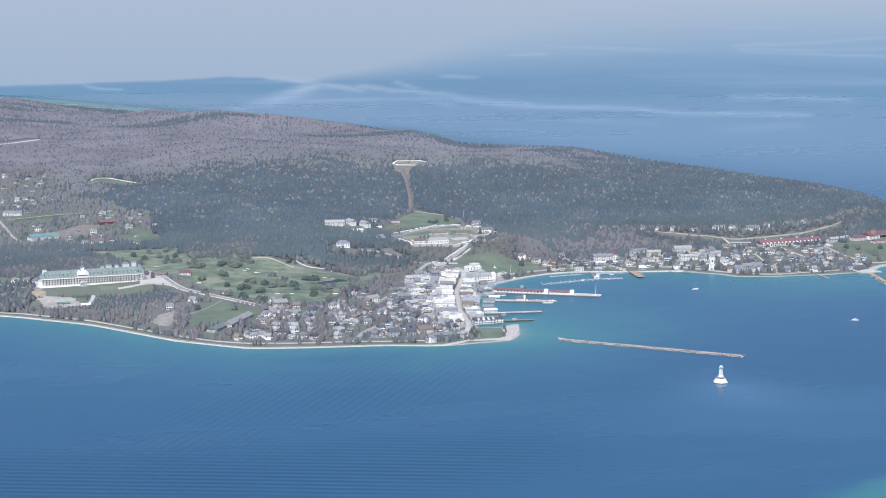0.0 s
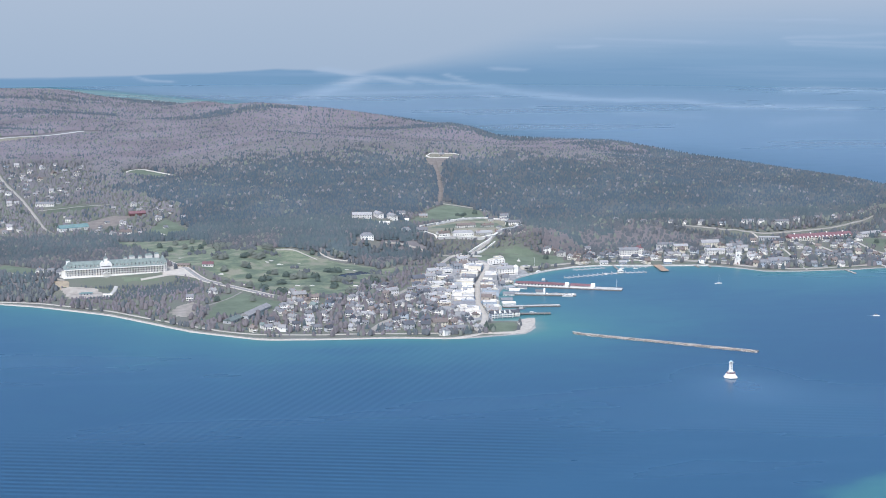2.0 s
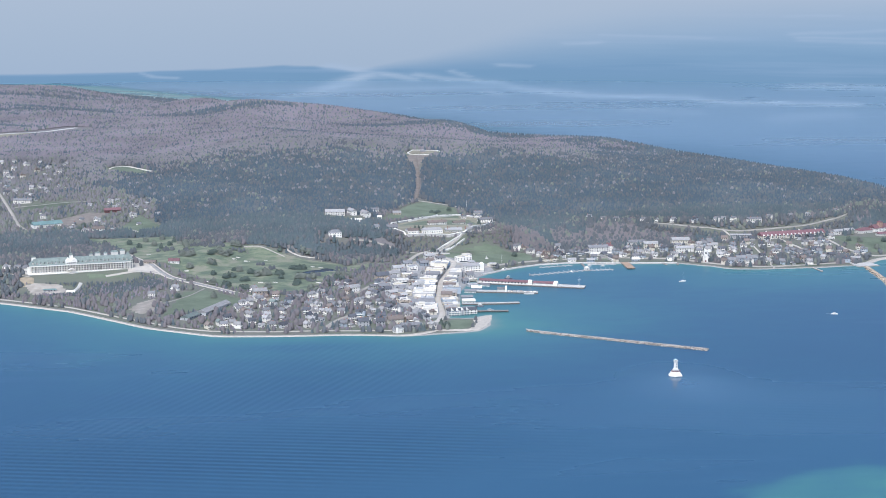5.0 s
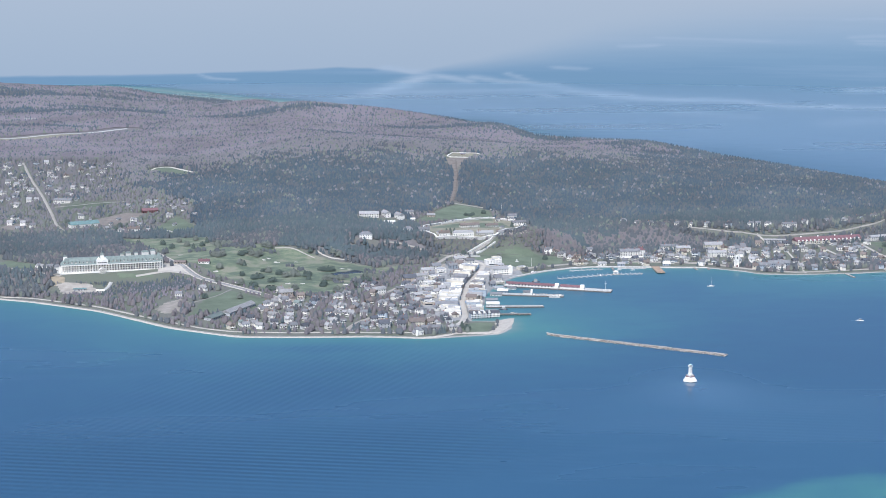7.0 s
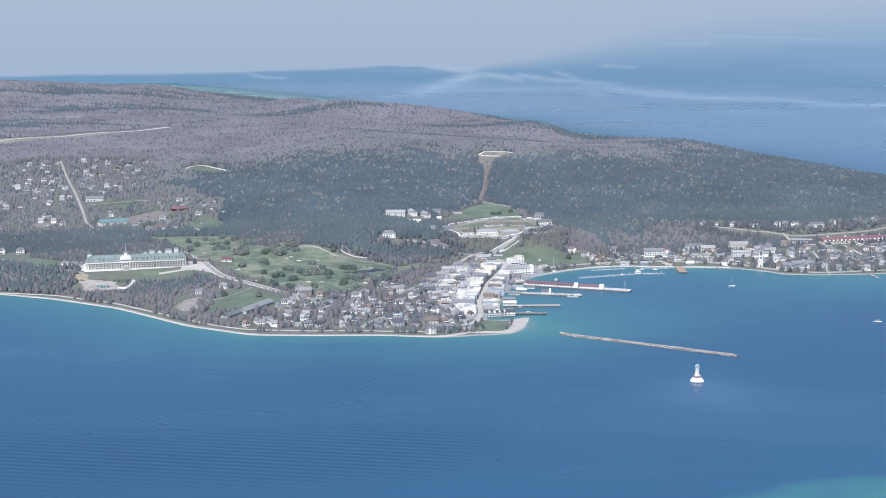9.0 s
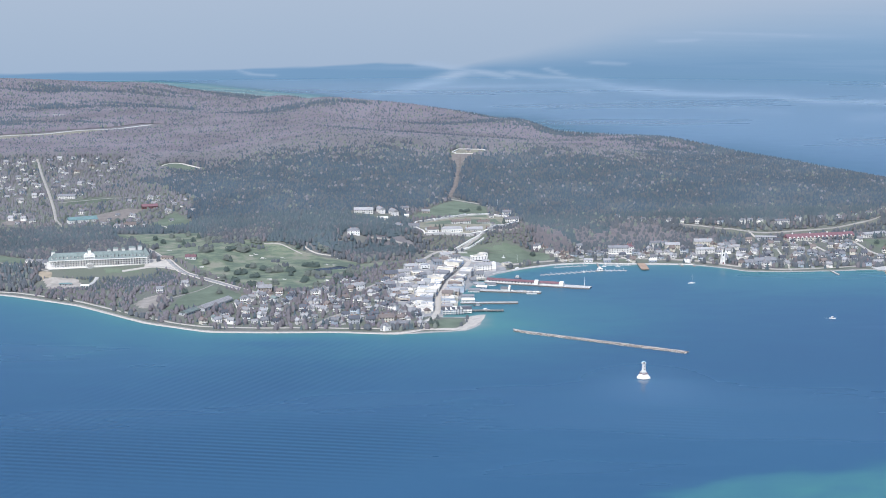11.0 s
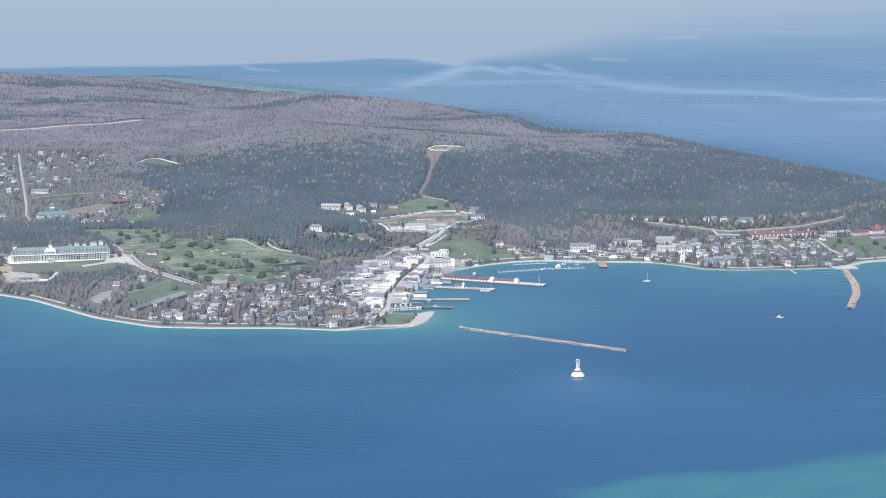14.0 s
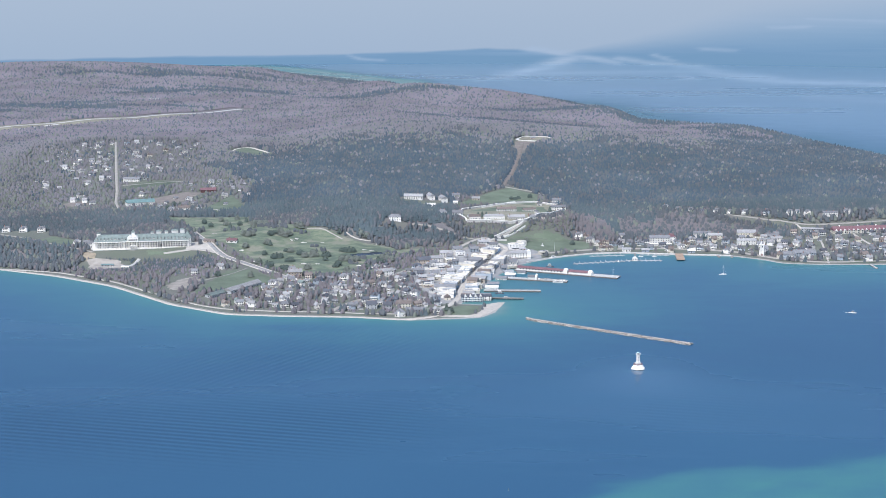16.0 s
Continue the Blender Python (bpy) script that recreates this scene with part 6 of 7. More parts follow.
# ---- fort above the harbour ----
def long_house(name, x, y, turn, w, d, eave, ridge, wall, roof, label, category="building", rows=1, group="", z=None, gap=4.6, hipped=False, chimneys=2):
    """A plain long building with rows of windows."""
    t = thing(name, spot(x, y, z, turn), label, category, group)
    body = Shape().box(-w / 2, w / 2, -d / 2, d / 2, -4, eave)
    top = Shape()
    if hipped:
        top.hip(-w / 2 - 0.7, w / 2 + 0.7, -d / 2 - 0.7, d / 2 + 0.7, eave, ridge, d / 2)
    else:
        body.gable(-w / 2, w / 2, -d / 2, d / 2, eave, ridge - 0.4)
        top.gable(-w / 2 - 0.6, w / 2 + 0.6, -d / 2 - 0.8, d / 2 + 0.8, eave, ridge, eave=0.3)
    part("wall", body, wall, t)
    part("roof", top, roof, t)
    step = eave / rows
    for r in range(rows):
        n = max(2, int(w / gap))
        for k in range(n):
            part("window", PANE, None, t, at=(-w / 2 + w * (k + 0.5) / n, -d / 2, r * step + 0.8))
        for s in (-1, 1):
            part("window", SIDE_PANE, None, t, at=(s * w / 2, 0, r * step + 0.8))
    part("door", Shape().box(-0.7, 0.7, -d / 2 - 0.15, -d / 2 + 0.1, 0, 2.5), SHINGLE_DARK, t)
    for k in range(chimneys):
        x1 = -w / 4 + w / 2 * k
        part("chimney", Shape().box(x1 - 0.5, x1 + 0.5, -0.5, 0.5, eave, ridge + 1.4), BRICK, t)
    TAKEN.extend([(x + o * math.cos(radians(turn)), y + o * math.sin(radians(turn))) for o in np.arange(-w / 2, w / 2 + 1, 10)])
    return t


def wall_run(line, high, thick, label, lift=0.0, name="rampart", mat=STONE):
    """A masonry wall along a line, stepped down the slope, with a capping course."""
    ox, oy = line[0]
    t = thing(name, spot(ox, oy, 0), label, "wall", "fort walls")
    pts = []
    for (ax, ay), (bx, by) in zip(line, line[1:]):
        n = max(1, int(math.dist((ax, ay), (bx, by)) / 8))
        pts += [(ax + (bx - ax) * k / n, ay + (by - ay) * k / n) for k in range(n)]
    pts.append(line[-1])
    body, cap = Shape(), Shape()
    for s, lo, hi, wide in ((body, -4, high + lift, 1.0), (cap, high + lift, high + lift + 0.5, 1.25)):
        v = []
        for k, (px, py) in enumerate(pts):
            a, b = pts[max(0, k - 1)], pts[min(len(pts) - 1, k + 1)]
            e = math.dist(a, b)
            sx, sy = -(b[1] - a[1]) / e * thick / 2 * wide, (b[0] - a[0]) / e * thick / 2 * wide
            g, u, w = float(ground(px, py)), px - ox, py - oy
            v += [(u - sx, w - sy, g + lo), (u + sx, w + sy, g + lo), (u + sx, w + sy, g + hi), (u - sx, w - sy, g + hi)]
        m = 4 * (len(pts) - 1)
        f = [(4 * k + a, 4 * k + b, 4 * k + b + 4, 4 * k + a + 4) for k in range(len(pts) - 1) for a, b in ((1, 0), (2, 1), (3, 2), (0, 3))]
        s.add(v, f + [(0, 1, 2, 3), (m + 3, m + 2, m + 1, m)])
    part("masonry", body, mat, t)
    part("coping", cap, WHITE, t)
    return t


wall_run([(-268, 968), (-235, 975), (-180, 978), (-150, 990), (-140, 1010)], 4.2, 3.0, "pale limestone rampart along the bluff edge")
wall_run([(-140, 1010), (-122, 1040), (-100, 1056), (-86, 1090), (-70, 1112)], 6, 3, "pale limestone bastion wall above the cliff")
wall_run([(-70, 1112), (-90, 1200), (-130, 1225), (-210, 1190), (-280, 1120), (-290, 1050), (-268, 968)], 3, 2, "pale limestone wall enclosing the fort")
wall_run([(-237, 922), (-195, 957), (-160, 980), (-146, 1004)], 2.6, 1.8, "whitewashed wall beside the fort ramp", mat=WHITE)
wall_run([(-228, 916), (-185, 950), (-152, 975)], 2.2, 1.5, "whitewashed outer wall of the fort ramp", mat=WHITE)
wall_run([(-207, 938), (-184, 952)], 3, 1.5, "short whitewashed terrace wall", mat=WHITE)
wall_run([(-237, 912), (-188, 922)], 2.5, 1.5, "whitewashed garden wall at the ramp foot", mat=WHITE)
ribbon("path", [(-236, 921), (-190, 955), (-156, 980), (-144, 1010)], 5, GRAVEL, "steep pale ramp up to the fort gate", "path")
for x, y in ((-262, 985), (-128, 1058), (-88, 1195)):
    b = thing("blockhouse", spot(x, y, None, 20), "white timber blockhouse with a grey pyramid roof", "blockhouse", "fort blockhouses")
    part("base", Shape().box(-3.5, 3.5, -3.5, 3.5, -3, 3.6), STONE, b)
    part("upper_storey", Shape().box(-4.2, 4.2, -4.2, 4.2, 3.6, 6.6), WHITE, b)
    part("roof", Shape().hip(-4.9, 4.9, -4.9, 4.9, 6.6, 9.6, 4.8), SHINGLE_GREY, b)
    part("loophole", Shape().box(-0.5, 0.5, -4.35, -4.1, 4.6, 5.6), GLASS, b)
    TAKEN.append((x, y))
F = "fort buildings"
long_house("barracks", -214, 991, 6, 42, 10, 5.5, 10, WHITE, SHINGLE_PALE, "pale stone officers' quarters with a hipped grey roof", rows=1, group=F, chimneys=3, hipped=True)
long_house("barracks", -252, 982, 8, 22, 10, 5.5, 10, WHITE, SHINGLE_BROWN, "white gabled fort quarters with a brown roof", rows=1, group=F, chimneys=1)
long_house("barracks", -170, 1002, 10, 34, 9, 4.5, 9, WHITE, SHINGLE_PALE, "low white fort barracks with a pale roof", group=F, chimneys=3)
long_house("barracks", -190, 1096, 14, 40, 9, 5.5, 9.5, WHITE, SHINGLE_BROWN, "white soldiers' barracks with a brown roof and long porch", rows=2, group=F)
long_house("barracks", -143, 1108, 14, 26, 8, 4.5, 8, WHITE, SHINGLE_BROWN, "white fort store with a brown roof", group=F)
long_house("guard_house", -138, 1012, 20, 12, 8, 5, 8.5, WHITE, SHINGLE_PALE, "small white guard house by the fort gate", group=F, chimneys=1)
long_house("quarters", -82, 1150, 12, 30, 10, 6.5, 10.5, WHITE, SHINGLE_GREY, "white wooden quarters with a grey roof", rows=2, group=F)
wall_run([(-242, 1151), (-202, 1188), (-172, 1223)], 2.6, 2, "whitewashed upper wall across the fort slope", mat=WHITE)
long_house("quarters", -84, 1236, 8, 18, 9, 5, 9, WHITE, SHINGLE_GREY, "white quarters at the wood's edge", group=F)
long_house("quarters", -120, 1196, 0, 10, 8, 5, 8, WHITE, SHINGLE_GREY, "small white store by the fort lawn", group=F, chimneys=1)
U = "white buildings behind the fort"
long_house("school", -388, 1212, -4, 40, 12, 7, 12, WHITE, SHINGLE_PALE, "long white barracks with a pale grey roof", rows=2, group=U)
long_house("hospital", -352, 1226, -70, 26, 11, 8, 13, WHITE, SHINGLE_PALE, "white gabled barracks wing with a pale roof", rows=2, group=U)
long_house("hospital", -325, 1210, -70, 28, 12, 8, 13, WHITE, SHINGLE_PALE, "white gabled barracks with a pale roof", rows=2, group=U)
long_house("store", -349, 1152, 3, 22, 8, 4, 7, WHITE, WHITE_ROOF, "low white store with a pale roof", group=U, chimneys=0)
long_house("cottage", -300, 1262, 0, 17, 9, 5, 9, WHITE, SHINGLE_GREY, "white cottage at the wood's edge", group=U)
long_house("shed", -298, 1190, 0, 9, 7, 4, 6.5, WHITE, WHITE_ROOF, "small white shed on the lawn", group=U, chimneys=0)
long_house("cottage", -256, 1238, 0, 17, 9, 4.5, 8, TAN_WALL, SHINGLE_PALE, "tan cottage beside a hedge", group=U)
long_house("residence", -319, 1040, 4, 17, 11, 7.5, 12, WHITE, SHINGLE_GREY, "white three-gabled residence above the town", rows=2, group=U, hipped=True)
long_house("residence", -288, 1034, 0, 22, 10, 6, 11, GREY_WALL, SHINGLE_GREY, "grey residence with a steep roof", rows=2, group=U)
long_house("residence", -408, 938, 4, 24, 13, 7.5, 12.5, WHITE, SHINGLE_GREY, "large white summer residence with dormered grey roof", rows=2, group=U, hipped=True)
draped("lawn", [(-275, 1090), (-250, 1130), (-200, 1170), (-110, 1180), (-100, 1110), (-160, 1085), (-230, 1085)], LAWN, "mown green parade ground within the fort", "lawn")
# summit fort
wall_run([(-168, 1800), (-150, 1845), (-92, 1845), (-75, 1812), (-110, 1780), (-160, 1785), (-168, 1800)], 1.6, 2, "low pale earthwork ring on the summit", mat=STONE)
long_house("blockhouse", -128, 1816, 0, 12, 8, 3.5, 6, TAN_WALL, SHINGLE_GREY, "small timber blockhouse on the summit", chimneys=0)

# ---- larger houses of the slopes ----
long_house("pavilion", -922, 696, 6, 22, 9, 3.2, 4.6, GREY_WALL, COPPER, "low garden pavilion with a pale green roof on the terrace", chimneys=0, hipped=True)
long_house("pavilion", -884, 676, -4, 14, 7, 3.0, 4.8, WHITE, WHITE_ROOF, "low white bath house on the terrace", chimneys=0)
long_house("hangar", -1390, 3290, 0, 40, 18, 6, 10, GREY_WALL, SHINGLE_PALE, "long pale hangar among the far woods", chimneys=0)
long_house("stables", -974, 1205, 24, 60, 20, 6, 11.5, WHITE, COPPER, "long white stables with a blue-green roof", chimneys=0)
long_house("barn", -850, 1332, 14, 34, 12, 5, 9.5, RED_WALL, SHINGLE_RED, "long red barn with a red roof", chimneys=0)
long_house("lodge", -1047, 1452, -10, 40, 12, 6.5, 10, WHITE, SHINGLE_GREY, "long white lodge with a dormered grey roof", rows=2)
long_house("farmhouse", -868, 1150, 5, 24, 11, 7, 11, WHITE, SHINGLE_BROWN, "large white farmhouse with a brown roof", rows=2)
long_house("clubhouse", -711, 820, -5, 20, 10, 4, 8, WHITE, SHINGLE_RED, "white clubhouse with a bright red roof")
long_house("pavilion", -754, 822, -15, 22, 9, 3.6, 6.5, TAN_WALL, SHINGLE_BROWN, "low brown carriage pavilion by the avenue", chimneys=0)
long_house("stable_row", -676, 455, 60, 44, 16, 4, 7.5, GREY_WALL, SHINGLE_GREEN, "long low stable with a grey-green roof", chimneys=0)
long_house("stable_row", -640, 502, 62, 86, 17, 5, 9.5, GREY_WALL, SHINGLE_PALE, "long grey stable with a pale grey roof", chimneys=0)
long_house("manor", -562, 600, 8, 24, 13, 8, 13, TAN_WALL, SHINGLE_PALE, "large shingled house with a pale roof above the avenue foot", rows=2)
long_house("boarding_house", -402, 618, 30, 25, 12, 8.5, 12.5, WHITE, SHINGLE_PALE, "tall white boarding house with a pale gabled roof", rows=2)
long_house("inn", -406, 364, 10, 17, 12, 8, 13, GREY_WALL, SHINGLE_DARK, "large grey shingled inn with dormers facing the lake", rows=2)
long_house("inn", -379, 360, -4, 14, 11, 8, 13, GREY_WALL, SHINGLE_DARK, "grey shingled guest house facing the lake", rows=2)
long_house("inn", -354, 374, 4, 24, 14, 7, 12, CREAM, SHINGLE_BROWN, "cream inn with a broad brown roof", rows=2)
long_house("store", -332, 345, 3, 34, 10, 4, 7.5, GREY_WALL, SHINGLE_GREY, "grey row of shops by the shore road", chimneys=1)
long_house("boathouse", -356, 314, 2, 17, 9, 4, 7, WHITE, SHINGLE_GREY, "white boathouse on the shingle shore", chimneys=0)


# ---- harbour town ----
def shop_block(x, y, turn, w, d, high, wall, roof, label, rows=2, category="shop building", group="shops of the harbour town", awning=None, units=2, south=-1):
    """A flat-roofed street building with parapet, cornice, shop front and roof units; south: the side whose windows show."""
    t = thing("shop_building", spot(x, y, None, turn), label, category, group)
    part("wall", Shape().box(-w / 2, w / 2, -d / 2, d / 2, -3, high), wall, t)
    part("roof", Shape().box(-w / 2 + 0.4, w / 2 - 0.4, -d / 2 + 0.4, d / 2 - 0.4, high, high + 0.15), roof, t)
    lip = Shape()
    for a in ((-w / 2 - 0.15, w / 2 + 0.15, -d / 2 - 0.3, -d / 2 + 0.35), (-w / 2 - 0.15, w / 2 + 0.15, d / 2 - 0.35, d / 2 + 0.3), (-w / 2 - 0.15, -w / 2 + 0.35, -d / 2, d / 2), (w / 2 - 0.35, w / 2 + 0.15, -d / 2, d / 2)):
        lip.box(*a, high - 0.4, high + 0.6)
    part("parapet", lip, wall if wall is not TAN_WALL else CREAM, t)
    step = (high - 3.4) / max(1, rows - 1) if rows > 1 else 3
    for r in range(rows - 1):
        n = max(2, int(w / 6))
        for k in range(n):
            part("window", PANE, None, t, at=(-w / 2 + w * (k + 0.5) / n, -d / 2, 3.8 + r * step))
        for k in range(2):
            part("window", SIDE_PANE, None, t, at=(south * w / 2, -d / 4 + d / 2 * k, 3.8 + r * step))
    part("shop_front", Shape().box(-w / 3, w / 3, -d / 2 - 0.1, -d / 2 + 0.2, 0.9, 2.5), GLASS, t)
    if awning:
        part("awning", Shape().add([(-w / 2, -d / 2, 3.4), (w / 2, -d / 2, 3.4), (w / 2, -d / 2 - 1.8, 2.7), (-w / 2, -d / 2 - 1.8, 2.7), (-w / 2, -d / 2, 3.25), (w / 2, -d / 2, 3.25), (w / 2, -d / 2 - 1.8, 2.55), (-w / 2, -d / 2 - 1.8, 2.55)],
                                   [(0, 3, 2, 1), (4, 5, 6, 7), (3, 7, 6, 2), (0, 4, 7, 3), (1, 2, 6, 5)]), awning, t, "striped canvas awning")
    g = random.Random(int(abs(x) * 7 + y))
    for k in range(units):
        ux, uy = g.uniform(-0.3, 0.3) * w, g.uniform(-0.3, 0.3) * d
        part("roof_unit", Shape().box(ux - 1.2, ux + 1.2, uy - 0.9, uy + 0.9, high, high + g.uniform(0.9, 1.6)), g.choice([STEEL, GREY_ROOF, SHINGLE_GREY]), t)
    if g.random() < 0.55:
        part("roof_storey", Shape().box(-w * 0.35, w * 0.35, d * 0.05, d * 0.4, high, high + g.uniform(1.6, 2.8)), g.choice([CREAM, GREY_WALL, WHITE]), t)
    TAKEN.extend([(x, y), (x, y + 8), (x - 8, y), (x + 8, y)])
    return t


def street_side(side, start, end, deep, seed):
    """Shops shoulder to shoulder along one side of the main street (side: -1 west, 1 east)."""
    g = random.Random(seed)
    line = [(-268, 430), (-266, 500), (-262, 553), (-250, 620), (-236, 700), (-220, 755), (-205, 800), (-192, 845)]
    at_y = start
    while at_y < end:
        wide = g.uniform(9, 21)
        mid = at_y + wide / 2
        k = max(i for i in range(len(line) - 1) if line[i][1] <= mid)
        (ax, ay), (bx, by) = line[k], line[k + 1]
        cx = ax + (bx - ax) * (mid - ay) / (by - ay)
        lean = math.degrees(math.atan2(by - ay, bx - ax)) - 90
        d = g.uniform(*deep)
        high = g.choice([4.5, 5.5, 6.5, 7.5, 8.5, 10])
        wall = g.choice([WHITE, CREAM, CREAM, TAN_WALL, GREY_WALL, CREAM, BLUE_WALL, WHITE, TAN_WALL])
        roof = g.choice([WHITE_ROOF, WHITE_ROOF, WHITE_ROOF, WHITE_ROOF, CREAM_ROOF, CREAM_ROOF, GREY_ROOF])
        word = {id(WHITE): "white", id(CREAM): "cream", id(TAN_WALL): "tan", id(GREY_WALL): "grey", id(BLUE_WALL): "blue-grey"}[id(wall)]
        x = cx + side * (5.5 + g.uniform(0, 3.5) + d / 2)
        if g.random() < 0.22:
            long_house("town_house", x, mid, lean, d, wide * 0.92, high, high + 4, wall, g.choice([SHINGLE_GREY, SHINGLE_PALE, SHINGLE_BROWN]), word + " gabled town building with a shingle roof", rows=2, group="gabled buildings of the harbour town", chimneys=1, gap=7)
        else:
            shop_block(x, mid, lean - 90 * side, wide * 0.97, d, high, wall, roof, word + " flat-roofed shop building on the main street", 2, awning=g.choice([None, None, None, AWNING]), units=2, south=side)
        at_y += wide


street_side(-1, 446, 840, (16, 38), 3)
street_side(1, 436, 790, (16, 30), 4)
for x, y, turn, w, d, high, wall, roof in [(-316, 588, 8, 24, 18, 6.5, CREAM, WHITE_ROOF), (-318, 650, 10, 20, 16, 6, GREY_WALL, CREAM_ROOF), (-306, 690, 12, 22, 14, 6.5, WHITE, WHITE_ROOF), (-322, 530, 4, 20, 14, 5.5, TAN_WALL, GREY_ROOF), (-292, 742, 14, 20, 14, 6.5, CREAM, WHITE_ROOF), (-276, 800, 14, 18, 14, 7, WHITE, GREY_ROOF),
                                           (-184, 668, 12, 18, 14, 5, GREY_WALL, GREY_ROOF), (-178, 712, 16, 18, 12, 5, CREAM, CREAM_ROOF)]:
    shop_block(x, y, turn, w, d, high, wall, roof, "flat-roofed back building behind the main street", 2, units=1)
h = long_house("hotel", -163, 800, 12, 36, 17, 11, 15, WHITE, SHINGLE_PALE, "large white three-storey waterfront hotel with a hipped roof", category="hotel", rows=3, group="hotels of the harbour town", hipped=True, chimneys=2)
part("tower", Shape().box(12, 19, -10, -3, -2, 14).hip(11.5, 19.5, -10.5, -2.5, 14, 17, 3.6), WHITE, h, "white corner tower")
part("verandah", Shape().box(-18, 18, -12, -8.5, 3.2, 3.6).box(-18, 18, -12, -8.5, -2, 0.4), WHITE, h)
shop_block(-170, 868, 12, 30, 14, 9.5, WHITE, WHITE_ROOF, "white three-storey town hotel", 3, "hotel", "hotels of the harbour town", units=4)
shop_block(-160, 896, 14, 18, 11, 8, WHITE, WHITE_ROOF, "white flat-roofed town hotel wing", 3, "hotel", "hotels of the harbour town", units=3)
shop_block(-118, 842, 25, 18, 10, 5, CREAM, WHITE_ROOF, "low cream harbour office by the sea wall", 1, "office", units=1)
V = "gabled buildings of the harbour town"
for x, y, turn, w, d, e, r, wl, rf, rows in [(-282, 830, 20, 18, 11, 6, 11, WHITE, SHINGLE_GREY, 2), (-250, 832, 10, 16, 10, 6, 10, BLUE_WALL, SHINGLE_GREY, 2), (-234, 880, 15, 20, 11, 6, 10, WHITE, SHINGLE_PALE, 2), (-214, 868, 15, 17, 10, 6, 10, WHITE, SHINGLE_GREY, 2), (-340, 720, 15, 24, 13, 8, 14, TAN_WALL, SHINGLE_DARK, 2),
                                            (-318, 742, 15, 24, 12, 8, 12, WHITE, SHINGLE_PALE, 2), (-303, 790, 12, 22, 12, 8, 12, WHITE, SHINGLE_PALE, 2), (-330, 590, 30, 30, 12, 6, 9.5, GREY_WALL, SHINGLE_PALE, 2), (-345, 640, 12, 20, 11, 6, 10, GREY_WALL, SHINGLE_GREY, 2)]:
    long_house("town_house", x, y, turn, w, d, e, r, wl, rf, {id(WHITE): "white", id(BLUE_WALL): "blue-grey", id(TAN_WALL): "tan", id(GREY_WALL): "grey"}[id(wl)] + " gabled town building with a shingle roof", rows=rows, group=V)
for k, (x, y, turn, w) in enumerate([(-180, 642, -14, 18), (-196, 612, -12, 20), (-210, 560, 0, 20), (-212, 530, 0, 22), (-222, 470, 0, 18), (-160, 668, -20, 16)]):
    long_house("wharf_building", x, y, turn, w, 10, 5, 8, WHITE if k % 2 else BLUE_WALL, SHINGLE_GREY if k % 3 else WHITE_ROOF, "gabled wharf building at the water's edge", group="wharf buildings", chimneys=0)
mo = long_house("waterfront_inn", -244, 434, 8, 36, 12, 9.5, 12.5, BLUE_WALL, SHINGLE_DARK, "blue-grey three-storey waterfront inn with white balconies", rows=3, chimneys=0)
for z in (3.1, 6.3):
    part("balcony", Shape().box(-18, 18, -8, -6, z, z + 0.25).box(-18, 18, -8.05, -7.9, z, z + 1.1), WHITE, mo, "white balcony rail")
for k in range(9):
    part("balcony_post", Shape().box(-18 + 4.4 * k, -17.5 + 4.4 * k, -8.1, -7.6, 0, 9.5), WHITE, mo)
for k in range(4):
    part("dormer", Shape().gable(-14 + 8.5 * k, -9 + 8.5 * k, -6.9, 0, 9.5, 13.2, along="y"), WHITE, mo)
m2 = long_house("waterfront_inn", -219, 442, 8, 13, 12, 9.5, 12.5, WHITE, SHINGLE_DARK, "white three-storey waterfront inn block", rows=3, chimneys=0)
part("balcony", Shape().box(-6.5, 6.5, -8, -6, 3.1, 3.4).box(-6.5, 6.5, -8, -6, 6.3, 6.6), WHITE, m2)

g = random.Random(5)
plots = []
for _ in range(3000):
    x, y = g.uniform(-352, -150), g.uniform(430, 890)
    if len(plots) < 20 and float(inside_by(DOWNTOWN, x, y)) > 5 and all(math.dist((x, y), q) > 15 for q in TAKEN + plots) and all(float(near_line(line, x, y)) > wide + 3 for line, wide in STREETS):
        plots.append((x, y))
for k, (x, y) in enumerate(plots):
    wl, rf, word = [(WHITE, SHINGLE_GREY, "white"), (GREY_WALL, SHINGLE_PALE, "grey"), (WHITE, SHINGLE_PALE, "white"), (CREAM, SHINGLE_BROWN, "cream"), (BLUE_WALL, SHINGLE_GREY, "blue-grey")][k % 5]
    long_house("town_house", x, y, g.choice([8, 12, 98]), g.uniform(10, 14), g.uniform(8, 10), g.uniform(4.5, 6.5), g.uniform(8, 10.5), wl, rf, word + " gabled town building with a shingle roof", rows=2, group=V, gap=5, chimneys=1)

